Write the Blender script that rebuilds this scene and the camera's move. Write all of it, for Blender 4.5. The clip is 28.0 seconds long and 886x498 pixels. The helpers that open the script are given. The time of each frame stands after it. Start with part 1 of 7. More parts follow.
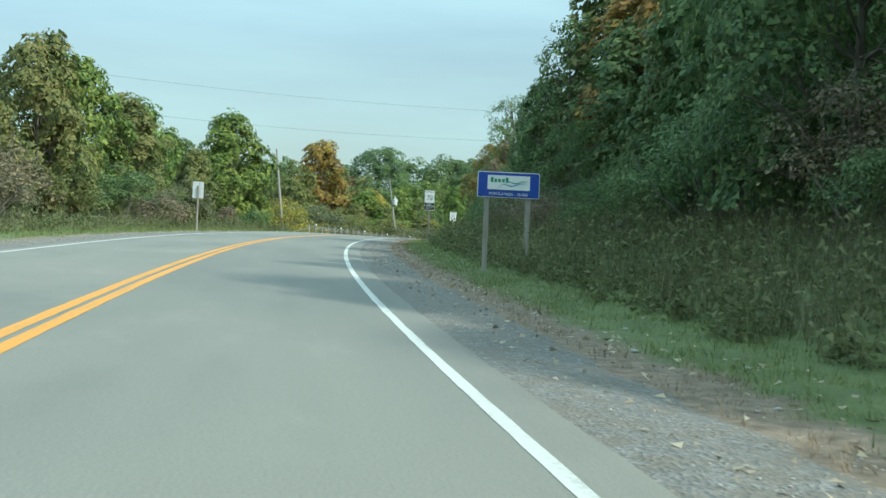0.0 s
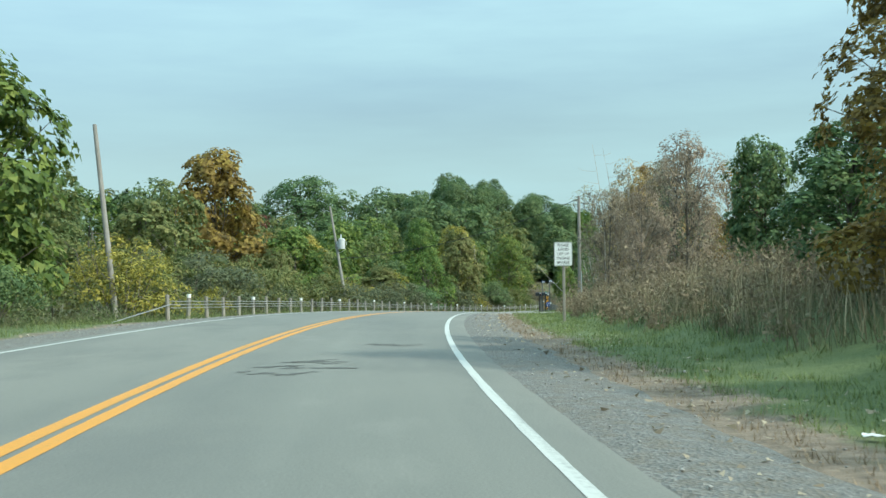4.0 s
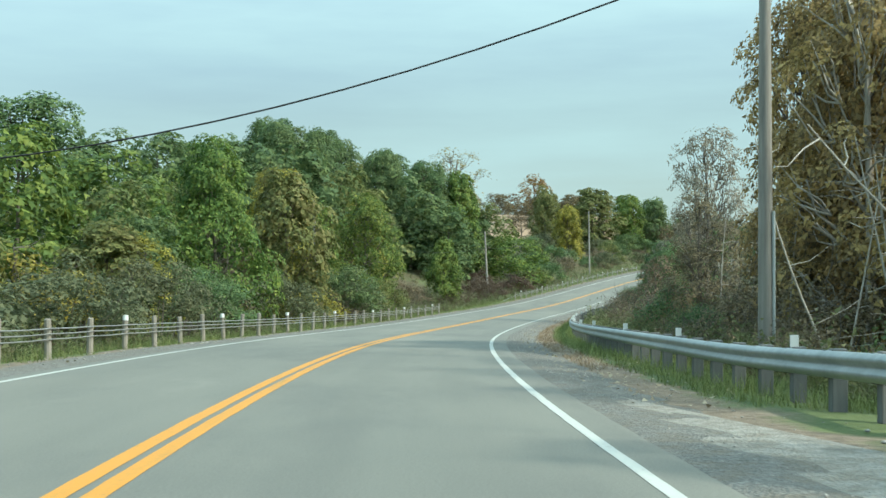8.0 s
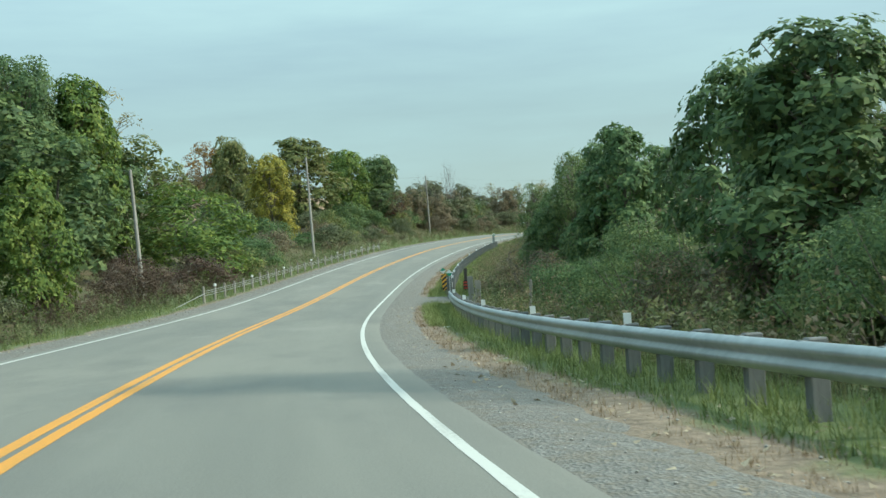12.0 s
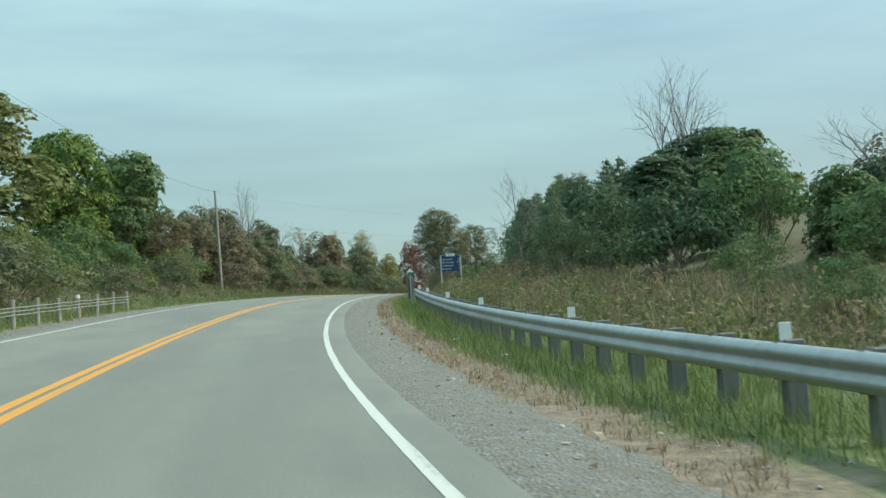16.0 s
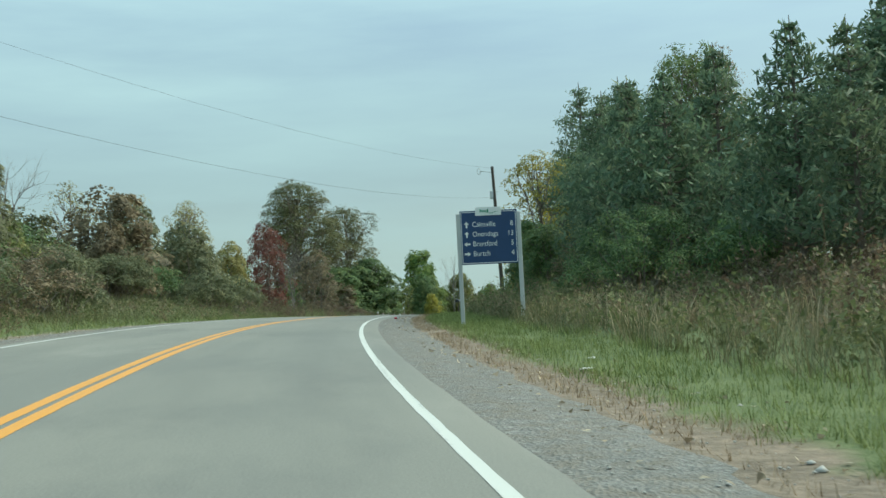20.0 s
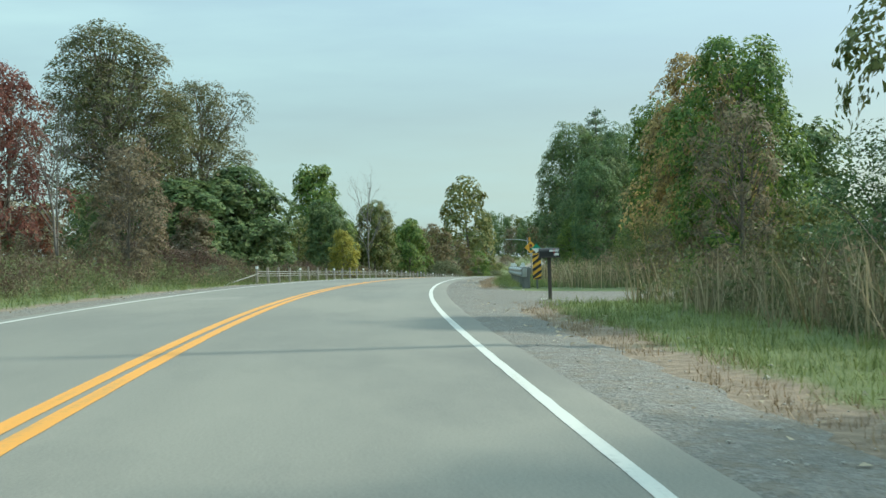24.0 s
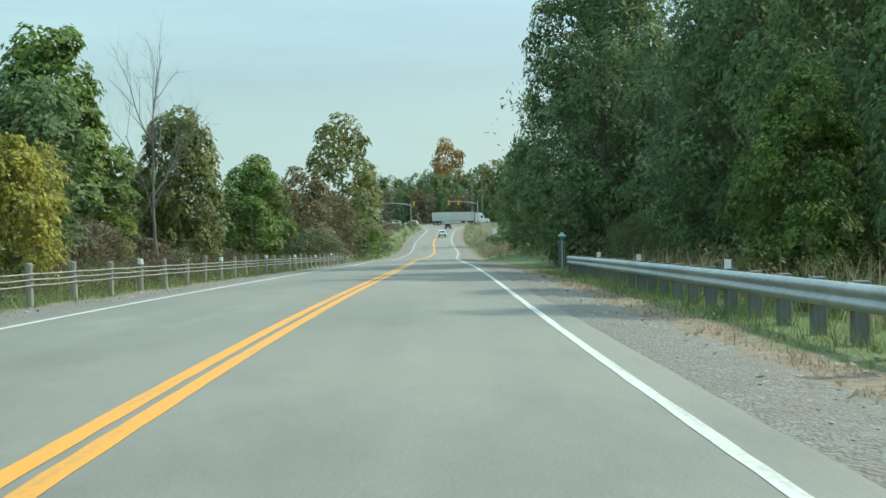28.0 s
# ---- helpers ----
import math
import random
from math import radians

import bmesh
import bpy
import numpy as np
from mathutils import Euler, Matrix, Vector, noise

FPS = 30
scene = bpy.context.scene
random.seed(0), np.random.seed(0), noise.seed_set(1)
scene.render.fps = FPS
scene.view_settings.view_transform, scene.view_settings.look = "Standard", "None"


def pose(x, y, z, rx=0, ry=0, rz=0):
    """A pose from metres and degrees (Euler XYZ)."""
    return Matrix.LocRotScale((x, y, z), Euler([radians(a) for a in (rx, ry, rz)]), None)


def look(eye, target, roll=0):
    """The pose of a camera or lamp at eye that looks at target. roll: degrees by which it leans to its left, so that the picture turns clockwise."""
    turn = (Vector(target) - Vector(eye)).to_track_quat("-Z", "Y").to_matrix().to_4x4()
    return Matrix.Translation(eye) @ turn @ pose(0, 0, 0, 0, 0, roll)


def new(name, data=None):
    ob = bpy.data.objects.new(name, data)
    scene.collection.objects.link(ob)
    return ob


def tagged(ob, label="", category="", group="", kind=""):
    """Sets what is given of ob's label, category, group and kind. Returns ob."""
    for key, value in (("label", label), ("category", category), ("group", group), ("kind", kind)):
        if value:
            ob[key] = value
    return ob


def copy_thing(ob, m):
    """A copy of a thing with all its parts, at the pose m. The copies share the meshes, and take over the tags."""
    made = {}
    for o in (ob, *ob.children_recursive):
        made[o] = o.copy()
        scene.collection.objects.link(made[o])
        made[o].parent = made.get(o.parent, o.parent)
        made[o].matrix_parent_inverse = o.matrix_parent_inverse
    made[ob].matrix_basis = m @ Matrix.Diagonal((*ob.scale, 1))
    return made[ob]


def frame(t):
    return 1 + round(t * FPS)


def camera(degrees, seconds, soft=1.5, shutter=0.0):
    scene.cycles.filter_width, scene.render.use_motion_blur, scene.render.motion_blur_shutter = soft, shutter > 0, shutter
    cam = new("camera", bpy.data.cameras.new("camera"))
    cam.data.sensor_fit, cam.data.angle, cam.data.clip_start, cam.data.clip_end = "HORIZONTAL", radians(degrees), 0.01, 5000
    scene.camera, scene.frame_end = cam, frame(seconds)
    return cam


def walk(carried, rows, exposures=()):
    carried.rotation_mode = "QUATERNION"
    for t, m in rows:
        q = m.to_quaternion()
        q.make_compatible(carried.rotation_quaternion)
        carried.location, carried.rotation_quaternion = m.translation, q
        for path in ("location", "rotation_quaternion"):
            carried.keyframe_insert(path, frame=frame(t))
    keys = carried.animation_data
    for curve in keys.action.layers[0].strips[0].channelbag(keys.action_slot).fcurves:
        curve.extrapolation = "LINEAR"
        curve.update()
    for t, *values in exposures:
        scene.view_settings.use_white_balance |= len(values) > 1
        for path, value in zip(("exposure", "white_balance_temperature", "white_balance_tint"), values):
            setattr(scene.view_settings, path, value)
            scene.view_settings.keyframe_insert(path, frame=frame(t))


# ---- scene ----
# The camera and its drive
cam = camera(39.82, 28.0, 1.5, 0.06)
ROWS = [
    (0.0, 6.456, -20.278, 1.198, 4.19, -1.39, -2.58),
    (0.5, 4.803, -12.087, 1.169, 4.63, -0.90, -2.78),
    (1.0, 3.213, -3.438, 1.150, 4.79, -0.63, -1.12),
    (1.5, 1.546, 5.210, 1.142, 4.90, -0.83, -0.64),
    (2.0, -0.038, 13.970, 1.137, 4.85, -1.15, 0.63),
    (2.5, -1.423, 22.888, 1.126, 4.21, -0.66, 0.59),
    (3.0, -2.707, 31.935, 1.101, 3.38, 0.73, 1.16),
    (3.5, -3.761, 41.036, 1.054, 2.08, 1.35, 0.93),
    (4.0, -4.632, 50.172, 0.991, 0.08, 1.01, 0.54),
    (4.5, -5.343, 59.320, 0.918, -1.53, 0.52, 0.04),
    (6.5, -6.090, 96.049, 0.442, -5.94, -0.15, 0.20),
    (7.0, -5.774, 105.316, 0.232, -6.84, 0.13, 0.20),
    (7.5, -5.247, 114.649, -0.020, -7.63, 0.51, 0.20),
    (8.0, -4.548, 124.024, -0.303, -8.45, 0.63, -0.00),
    (8.5, -3.632, 133.415, -0.609, -9.25, 0.50, 0.13),
    (9.0, -2.462, 142.865, -0.935, -9.95, 0.29, 0.49),
    (9.5, -0.932, 152.399, -1.286, -11.17, 0.24, 1.06),
    (10.0, 0.835, 162.038, -1.670, -12.73, 0.67, 1.99),
    (10.5, 2.874, 171.758, -2.076, -15.73, 0.53, 1.74),
    (11.0, 5.157, 181.521, -2.470, -19.26, 0.19, 2.09),
    (11.5, 7.682, 191.291, -2.830, -22.11, 0.17, 3.30),
    (13.5, 19.409, 230.222, -3.830, -28.67, 3.20, 1.65),
    (14.0, 23.074, 239.731, -3.943, -31.20, 4.41, 2.50),
    (14.5, 26.882, 249.233, -3.977, -33.66, 4.75, 2.35),
    (15.0, 30.948, 258.692, -3.907, -34.49, 3.59, 1.76),
    (15.5, 35.314, 268.079, -3.716, -34.97, 3.01, 2.23),
    (16.0, 39.823, 277.463, -3.417, -35.35, 3.69, 3.35),
    (16.5, 44.439, 286.826, -3.039, -36.44, 4.38, 4.13),
    (17.0, 49.282, 296.045, -2.607, -37.32, 4.77, 3.77),
    (17.5, 54.260, 305.131, -2.125, -37.88, 4.75, 3.32),
    (18.0, 59.493, 313.973, -1.624, -39.37, 4.41, 3.15),
    (18.5, 64.894, 322.631, -1.124, -40.22, 4.23, 4.16),
    (19.0, 70.452, 331.121, -0.656, -39.94, 4.37, 4.34),
    (19.5, 76.093, 339.519, -0.234, -40.81, 4.02, 4.67),
    (20.0, 81.887, 347.814, 0.153, -43.97, 3.50, 2.88),
    (20.5, 87.819, 356.010, 0.530, -47.19, 3.02, 2.11),
    (21.0, 93.842, 364.008, 0.886, -48.39, 3.07, 1.28),
    (21.5, 99.939, 371.686, 1.192, -49.05, 2.60, 1.54),
    (22.0, 106.102, 379.095, 1.443, -49.44, 2.09, 1.83),
    (22.5, 112.379, 386.218, 1.642, -48.81, 1.73, 1.66),
    (24.5, 138.771, 413.048, 2.175, -50.34, 0.18, 1.66),
    (25.0, 145.707, 419.735, 2.237, -45.90, 1.26, 3.30),
    (25.5, 152.872, 426.310, 2.257, -42.74, 2.89, 3.59),
    (26.0, 160.254, 432.761, 2.245, -43.61, 2.35, 3.46),
    (26.5, 167.902, 439.064, 2.209, -46.22, 0.78, 3.52),
    (27.0, 175.745, 445.250, 2.152, -49.94, -0.17, 2.81),
    (27.5, 183.742, 451.305, 2.077, -53.13, -0.64, 2.08),
    (28.0, 191.887, 457.207, 1.982, -56.46, -1.24, 1.01),
]
walk(cam, [(t, pose(x, y, z, 90 + pitch, roll, yaw)) for t, x, y, z, yaw, pitch, roll in ROWS], [(0, 0.27, 6250, 0), (4, 0.14, 6250, 0), (7, 0.23, 6500, 0), (10, 0.12, 6500, 0), (13, 0.04, 6600, 0), (17, -0.06, 6620, 0), (20, -0.06, 6620, 0), (22, 0.10, 6650, 0), (25, 0.12, 6550, 0), (26, 0.0, 6500, 0), (28, 0.18, 6550, 0)])

# Sky and sun: a thin autumn haze with long cloud bands, the sun to the right of the road
SUN_AZ, SUN_EL = 118.0, 41.0
world = bpy.data.worlds.new("sky")
scene.world = world
world.use_nodes = True
wt = world.node_tree
wt.nodes.clear()
w_out = wt.nodes.new("ShaderNodeOutputWorld")
w_bg = wt.nodes.new("ShaderNodeBackground")
w_sky = wt.nodes.new("ShaderNodeTexSky")
w_sky.sky_type, w_sky.sun_disc = "NISHITA", False
w_sky.sun_elevation, w_sky.sun_rotation = radians(SUN_EL), radians(SUN_AZ)
w_sky.air_density, w_sky.dust_density, w_sky.ozone_density = 1.0, 1.6, 1.6
w_co = wt.nodes.new("ShaderNodeTexCoord")
w_map = wt.nodes.new("ShaderNodeMapping")
w_map.inputs["Scale"].default_value = (1.1, 1.1, 7.0)
w_map.inputs["Rotation"].default_value = (0.06, 0.03, 0.4)
w_noise = wt.nodes.new("ShaderNodeTexNoise")
w_noise.inputs["Scale"].default_value, w_noise.inputs["Detail"].default_value, w_noise.inputs["Roughness"].default_value = 1.9, 7, 0.55
w_ramp = wt.nodes.new("ShaderNodeValToRGB")
w_ramp.color_ramp.elements[0].position, w_ramp.color_ramp.elements[0].color = 0.30, (0.30, 0.30, 0.30, 1)
w_ramp.color_ramp.elements[1].position, w_ramp.color_ramp.elements[1].color = 0.72, (0.86, 0.86, 0.86, 1)
w_cloud = wt.nodes.new("ShaderNodeRGB")
w_cloud.outputs[0].default_value = (4.6, 6.55, 7.0, 1)
w_mix = wt.nodes.new("ShaderNodeMixRGB")
w_sep = wt.nodes.new("ShaderNodeSeparateXYZ")
w_zen = wt.nodes.new("ShaderNodeMapRange")
w_zen.inputs["From Min"].default_value, w_zen.inputs["From Max"].default_value = 0.12, 0.9
w_zen.inputs["To Min"].default_value, w_zen.inputs["To Max"].default_value = 1.0, 2.8
w_glow = wt.nodes.new("ShaderNodeVectorMath")
w_glow.operation = "SCALE"
for a, b in ((w_co.outputs["Generated"], w_sep.inputs[0]), (w_sep.outputs["Z"], w_zen.inputs["Value"]), (w_mix.outputs[0], w_glow.inputs[0]), (w_zen.outputs[0], w_glow.inputs["Scale"])):
    wt.links.new(a, b)
for a, b in ((w_co.outputs["Generated"], w_map.inputs["Vector"]), (w_map.outputs[0], w_noise.inputs["Vector"]), (w_noise.outputs["Fac"], w_ramp.inputs[0]),
             (w_ramp.outputs[0], w_mix.inputs[0]), (w_sky.outputs[0], w_mix.inputs[1]), (w_cloud.outputs[0], w_mix.inputs[2]),
             (w_glow.outputs[0], w_bg.inputs[0]), (w_bg.outputs[0], w_out.inputs[0])):
    wt.links.new(a, b)
w_bg.inputs[1].default_value = 0.11
sun = new("sun", bpy.data.lights.new("sun", "SUN"))
sun.data.energy, sun.data.angle, sun.data.color = 3.9, radians(2.0), (1.0, 0.94, 0.83)
a, e = radians(SUN_AZ), radians(SUN_EL)
sun.matrix_world = look((0, 0, 60), (-math.sin(a) * math.cos(e), -math.cos(a) * math.cos(e), 60 - math.sin(e)))


# ---- materials ----
class Tree:
    """A short way to write node trees."""

    def __init__(self, name):
        self.mat = bpy.data.materials.new(name)
        self.mat.use_nodes = True
        self.t = self.mat.node_tree
        self.b = self.t.nodes["Principled BSDF"]
        self.out = self.t.nodes["Material Output"]

    def node(self, kind, **inputs):
        n = self.t.nodes.new("ShaderNode" + kind)
        for k, v in inputs.items():
            key = k.replace("_", " ")
            if hasattr(v, "links"):
                self.t.links.new(v, n.inputs[key])
            else:
                n.inputs[key].default_value = v
        return n

    def link(self, a, b):
        self.t.links.new(a, b)

    def coords(self, which="Object", scale=(1, 1, 1)):
        c = self.node("TexCoord")
        m = self.node("Mapping", Vector=c.outputs[which])
        m.inputs["Scale"].default_value = scale
        return m.outputs[0]

    def noise(self, vec, scale, detail=4, rough=0.55):
        n = self.node("TexNoise", Vector=vec, Scale=scale, Detail=detail, Roughness=rough)
        return n.outputs["Fac"]

    def ramp(self, fac, stops):
        r = self.node("ValToRGB")
        self.link(fac, r.inputs[0])
        els = r.color_ramp.elements
        while len(els) < len(stops):
            els.new(0.5)
        for el, (p, c) in zip(els, stops):
            el.position, el.color = p, (*c, 1) if len(c) == 3 else c
        return r.outputs[0]

    def mix(self, fac, a, b, mode="MIX"):
        n = self.t.nodes.new("ShaderNodeMixRGB")
        n.blend_type = mode
        for v, i in ((fac, 0), (a, 1), (b, 2)):
            if hasattr(v, "links"):
                self.link(v, n.inputs[i])
            elif isinstance(v, tuple):
                n.inputs[i].default_value = (*v, 1)
            else:
                n.inputs[i].default_value = v
        return n.outputs[0]

    def bump(self, height, strength, dist=0.02):
        n = self.node("Bump", Height=height, Strength=strength, Distance=dist)
        self.link(n.outputs[0], self.b.inputs["Normal"])

    def done(self, colour, rough=0.8, metal=0.0):
        if hasattr(colour, "links"):
            self.link(colour, self.b.inputs["Base Color"])
        else:
            self.b.inputs["Base Color"].default_value = (*colour, 1)
        if hasattr(rough, "links"):
            self.link(rough, self.b.inputs["Roughness"])
        else:
            self.b.inputs["Roughness"].default_value = rough
        self.b.inputs["Metallic"].default_value = metal
        return self.mat


def grey(v, tint=(1, 1, 1)):
    return tuple(v * k for k in tint)


def m_asphalt():
    t = Tree("asphalt")
    uv = t.coords("UV", (1, 1, 1))
    long = t.noise(t.coords("UV", (0.03, 0.9, 1)), 1.0, 5)
    patch = t.noise(t.coords("UV", (0.05, 0.16, 1)), 1.0, 4, 0.6)
    fine = t.noise(uv, 45, 3, 0.7)
    speck = t.noise(uv, 9, 5, 0.75)
    blot_dapple = t.noise(t.coords("UV", (0.11, 0.30, 1)), 1.0, 6, 0.65)
    c = t.ramp(long, [(0.3, (0.116, 0.118, 0.098)), (0.7, (0.164, 0.165, 0.137))])
    c = t.mix(t.ramp(patch, [(0.42, (0, 0, 0)), (0.62, (0.6, 0.6, 0.6))]), c, (0.215, 0.212, 0.175))
    # blotchy old asphalt, its contrast raised to stand in for tree dapple
    c = t.mix(t.ramp(blot_dapple, [(0.34, (0.8, 0.8, 0.8)), (0.50, (0, 0, 0))]), c, (0.100, 0.103, 0.090))
    c = t.mix(t.ramp(blot_dapple, [(0.58, (0, 0, 0)), (0.72, (0.75, 0.75, 0.75))]), c, (0.240, 0.236, 0.198))
    c = t.mix(0.32, c, t.ramp(fine, [(0.3, (0.07, 0.07, 0.064)), (0.7, (0.25, 0.25, 0.228))]))
    c = t.mix(t.ramp(speck, [(0.66, (0, 0, 0)), (0.76, (0.4, 0.4, 0.4))]), c, (0.10, 0.10, 0.095))
    t.bump(fine, 0.35, 0.008)
    return t.done(c, t.ramp(patch, [(0.3, (0.72, 0.72, 0.72)), (0.7, (0.86, 0.86, 0.86))]))


def m_paint(name, colour, worn):
    t = Tree(name)
    uv = t.coords("UV")
    n1, n2 = t.noise(uv, 14, 6, 0.75), t.noise(t.coords("UV", (0.25, 6, 1)), 1.0, 4)
    f = t.mix(0.5, n1, n2, "MIX")
    c = t.mix(t.ramp(f, [(0.52, (0, 0, 0)), (0.64, (0.85, 0.85, 0.85))]), colour, worn)
    t.bump(n1, 0.2, 0.004)
    return t.done(c, 0.6)


def m_gravel(name="gravel", lo=(0.050, 0.050, 0.046), hi=(0.30, 0.30, 0.275), dust=(0.135, 0.130, 0.112)):
    t = Tree(name)
    o = t.coords("Object")
    v = t.node("TexVoronoi", Vector=o, Scale=26.0, Randomness=1.0)
    stone = t.ramp(v.outputs["Color"], [(0.1, lo), (0.9, hi)])
    big = t.noise(o, 0.55, 5)
    c = t.mix(t.ramp(big, [(0.35, (0.10, 0.10, 0.10)), (0.65, (0.62, 0.62, 0.62))]), stone, dust)
    c = t.mix(t.ramp(t.noise(o, 7.5, 5, 0.7), [(0.40, (0.7, 0.7, 0.7)), (0.55, (0, 0, 0))]), c, tuple(0.55 * k for k in dust))
    c = t.mix(0.35, c, t.ramp(t.noise(o, 60, 4, 0.7), [(0.3, (0.06, 0.06, 0.055)), (0.7, (0.34, 0.335, 0.31))]))
    c = t.mix(t.ramp(t.noise(o, 3.5, 4), [(0.45, (0, 0, 0)), (0.62, (0.5, 0.5, 0.5))]), c, (0.15, 0.125, 0.09))
    t.bump(v.outputs["Distance"], 0.9, 0.03)
    return t.done(c, 0.95)


def m_ground():
    """Mown grass next to the shoulder, dry weeds and leaf litter further out."""
    t = Tree("verge_ground")
    o = t.coords("Object")
    uv = t.node("TexCoord").outputs["UV"]
    sep = t.node("SeparateXYZ", Vector=uv)
    wide = t.noise(o, 0.22, 5)
    d = t.node("Math", Value=sep.outputs["Y"])
    d.operation = "ABSOLUTE"
    dn = t.node("Math")
    dn.operation = "ADD"
    t.link(d.outputs[0], dn.inputs[0])
    wob = t.node("Math")
    wob.operation = "MULTIPLY"
    t.link(t.noise(o, 0.7, 5), wob.inputs[0])
    wob.inputs[1].default_value = 2.2
    t.link(wob.outputs[0], dn.inputs[1])
    far = t.node("Math")
    far.operation = "DIVIDE"
    t.link(dn.outputs[0], far.inputs[0])
    far.inputs[1].default_value = 20.0
    grass = t.ramp(t.mix(0.5, t.noise(o, 1.3, 6), t.noise(o, 16, 5, 0.7)), [(0.3, (0.055, 0.085, 0.026)), (0.7, (0.135, 0.165, 0.058))])
    dry = t.ramp(t.noise(o, 5, 6), [(0.3, (0.110, 0.085, 0.060)), (0.7, (0.25, 0.195, 0.140))])
    litter = t.ramp(t.noise(o, 2.2, 6), [(0.3, (0.045, 0.042, 0.022)), (0.7, (0.135, 0.105, 0.055))])
    band = t.ramp(far.outputs[0], [(0.36, (1, 1, 1)), (0.385, (0, 0, 0)), (0.56, (0, 0, 0)), (0.66, (1, 1, 1))])
    near = t.ramp(far.outputs[0], [(0.46, (0, 0, 0)), (0.56, (1, 1, 1))])
    c = t.mix(band, grass, t.mix(near, dry, t.mix(t.ramp(wide, [(0.45, (0, 0, 0)), (0.70, (0.8, 0.8, 0.8))]), litter, grass)))
    t.bump(t.noise(o, 11, 6), 0.8, 0.06)
    return t.done(c, 0.95)


def m_leaf(name, colours, spread=0.36):
    """Leaves of a crown: tone differs from leaf to leaf, in clusters, and from tree to tree."""
    t = Tree(name)
    geo = t.node("NewGeometry")
    inf = t.node("ObjectInfo")
    o = t.coords("Object")
    isl = geo.outputs["Random Per Island"]
    big = t.noise(o, 0.55, 3)
    f = t.mix(spread, big, isl)
    n = len(colours)
    c = t.ramp(f, [(0.22 + 0.56 * i / max(n - 1, 1), k) for i, k in enumerate(colours)])
    hsv = t.node("HueSaturation", Color=c)
    for sock, lo, hi, src in (("Hue", 0.487, 0.513, inf.outputs["Random"]), ("Value", 0.90, 1.22, isl)):
        r = t.node("MapRange", Value=src)
        r.inputs["To Min"].default_value, r.inputs["To Max"].default_value = lo, hi
        t.link(r.outputs[0], hsv.inputs[sock])
    col = hsv.outputs[0]
    tr = t.node("BsdfTranslucent", Color=col)
    mx = t.node("MixShader")
    mx.inputs[0].default_value = 0.40
    t.link(t.b.outputs[0], mx.inputs[1])
    t.link(tr.outputs[0], mx.inputs[2])
    t.link(mx.outputs[0], t.out.inputs[0])
    t.b.inputs["Specular IOR Level"].default_value = 0.25
    return t.done(col, 0.62)


def m_rough(name, lo, hi, scale=6.0, stretch=(1, 1, 1), rough=0.85, metal=0.0, bump=0.5, dist=0.01):
    t = Tree(name)
    o = t.coords("Object", stretch)
    n1, n2 = t.noise(o, scale, 6, 0.65), t.noise(o, scale * 0.13, 3)
    c = t.mix(0.4, t.ramp(n1, [(0.3, lo), (0.7, hi)]), t.ramp(n2, [(0.35, lo), (0.65, hi)]))
    if bump:
        t.bump(n1, bump, dist)
    return t.done(c, rough, metal)


def m_blade(name, lo, hi):
    t = Tree(name)
    geo = t.node("NewGeometry")
    o = t.coords("Object")
    f = t.mix(0.55, t.noise(o, 0.35, 4), geo.outputs["Random Per Island"])
    c = t.ramp(f, [(0.25, lo), (0.75, hi)])
    tr = t.node("BsdfTranslucent", Color=c)
    mx = t.node("MixShader")
    mx.inputs[0].default_value = 0.25
    t.link(t.b.outputs[0], mx.inputs[1])
    t.link(tr.outputs[0], mx.inputs[2])
    t.link(mx.outputs[0], t.out.inputs[0])
    return t.done(c, 0.8)


ASPHALT = m_asphalt()
WHITE_LINE = m_paint("white_line_paint", (0.47, 0.48, 0.44), (0.26, 0.26, 0.24))
YELLOW_LINE = m_paint("yellow_line_paint", (0.56, 0.245, 0.020), (0.32, 0.19, 0.05))
SCUFF = m_rough("rubber_scuff", (0.065, 0.066, 0.06), (0.125, 0.125, 0.11), 9)
GRAVEL = m_gravel()
DRIVE = m_gravel("driveway_dust", (0.24, 0.23, 0.20), (0.42, 0.405, 0.36), (0.37, 0.35, 0.30))
GROUND = m_ground()
BARK = m_rough("bark", (0.07, 0.06, 0.048), (0.21, 0.185, 0.15), 9, (1, 1, 0.25))
PALE_BARK = m_rough("pale_bark", (0.22, 0.20, 0.17), (0.55, 0.52, 0.46), 7, (1, 1, 0.3))
GREY_BARK = m_rough("grey_bark", (0.09, 0.082, 0.073), (0.22, 0.205, 0.185), 7, (1, 1, 0.3))
POLE_WOOD = m_rough("weathered_pole_wood", (0.15, 0.140, 0.122), (0.33, 0.312, 0.280), 14, (1, 1, 0.06))
DARK_POLE = m_rough("dark_pole_wood", (0.035, 0.03, 0.026), (0.10, 0.085, 0.07), 14, (1, 1, 0.06))
POST_WOOD = m_rough("fence_post_wood", (0.16, 0.145, 0.12), (0.37, 0.34, 0.29), 16, (1, 1, 0.1))
RAIL_POST = m_rough("rail_post_wood", (0.085, 0.09, 0.088), (0.19, 0.195, 0.19), 14, (1, 1, 0.1))
STEEL = m_rough("galvanised_steel", (0.30, 0.33, 0.335), (0.49, 0.525, 0.53), 5, (1, 1, 1), 0.47, 0.70, 0.1, 0.003)
CABLE = m_rough("steel_cable", (0.25, 0.25, 0.24), (0.42, 0.42, 0.40), 20, (1, 1, 1), 0.5, 0.6, 0.0)
WIRE = m_rough("black_wire", (0.012, 0.012, 0.013), (0.03, 0.03, 0.03), 5, (1, 1, 1), 0.6, 0.0, 0.0)
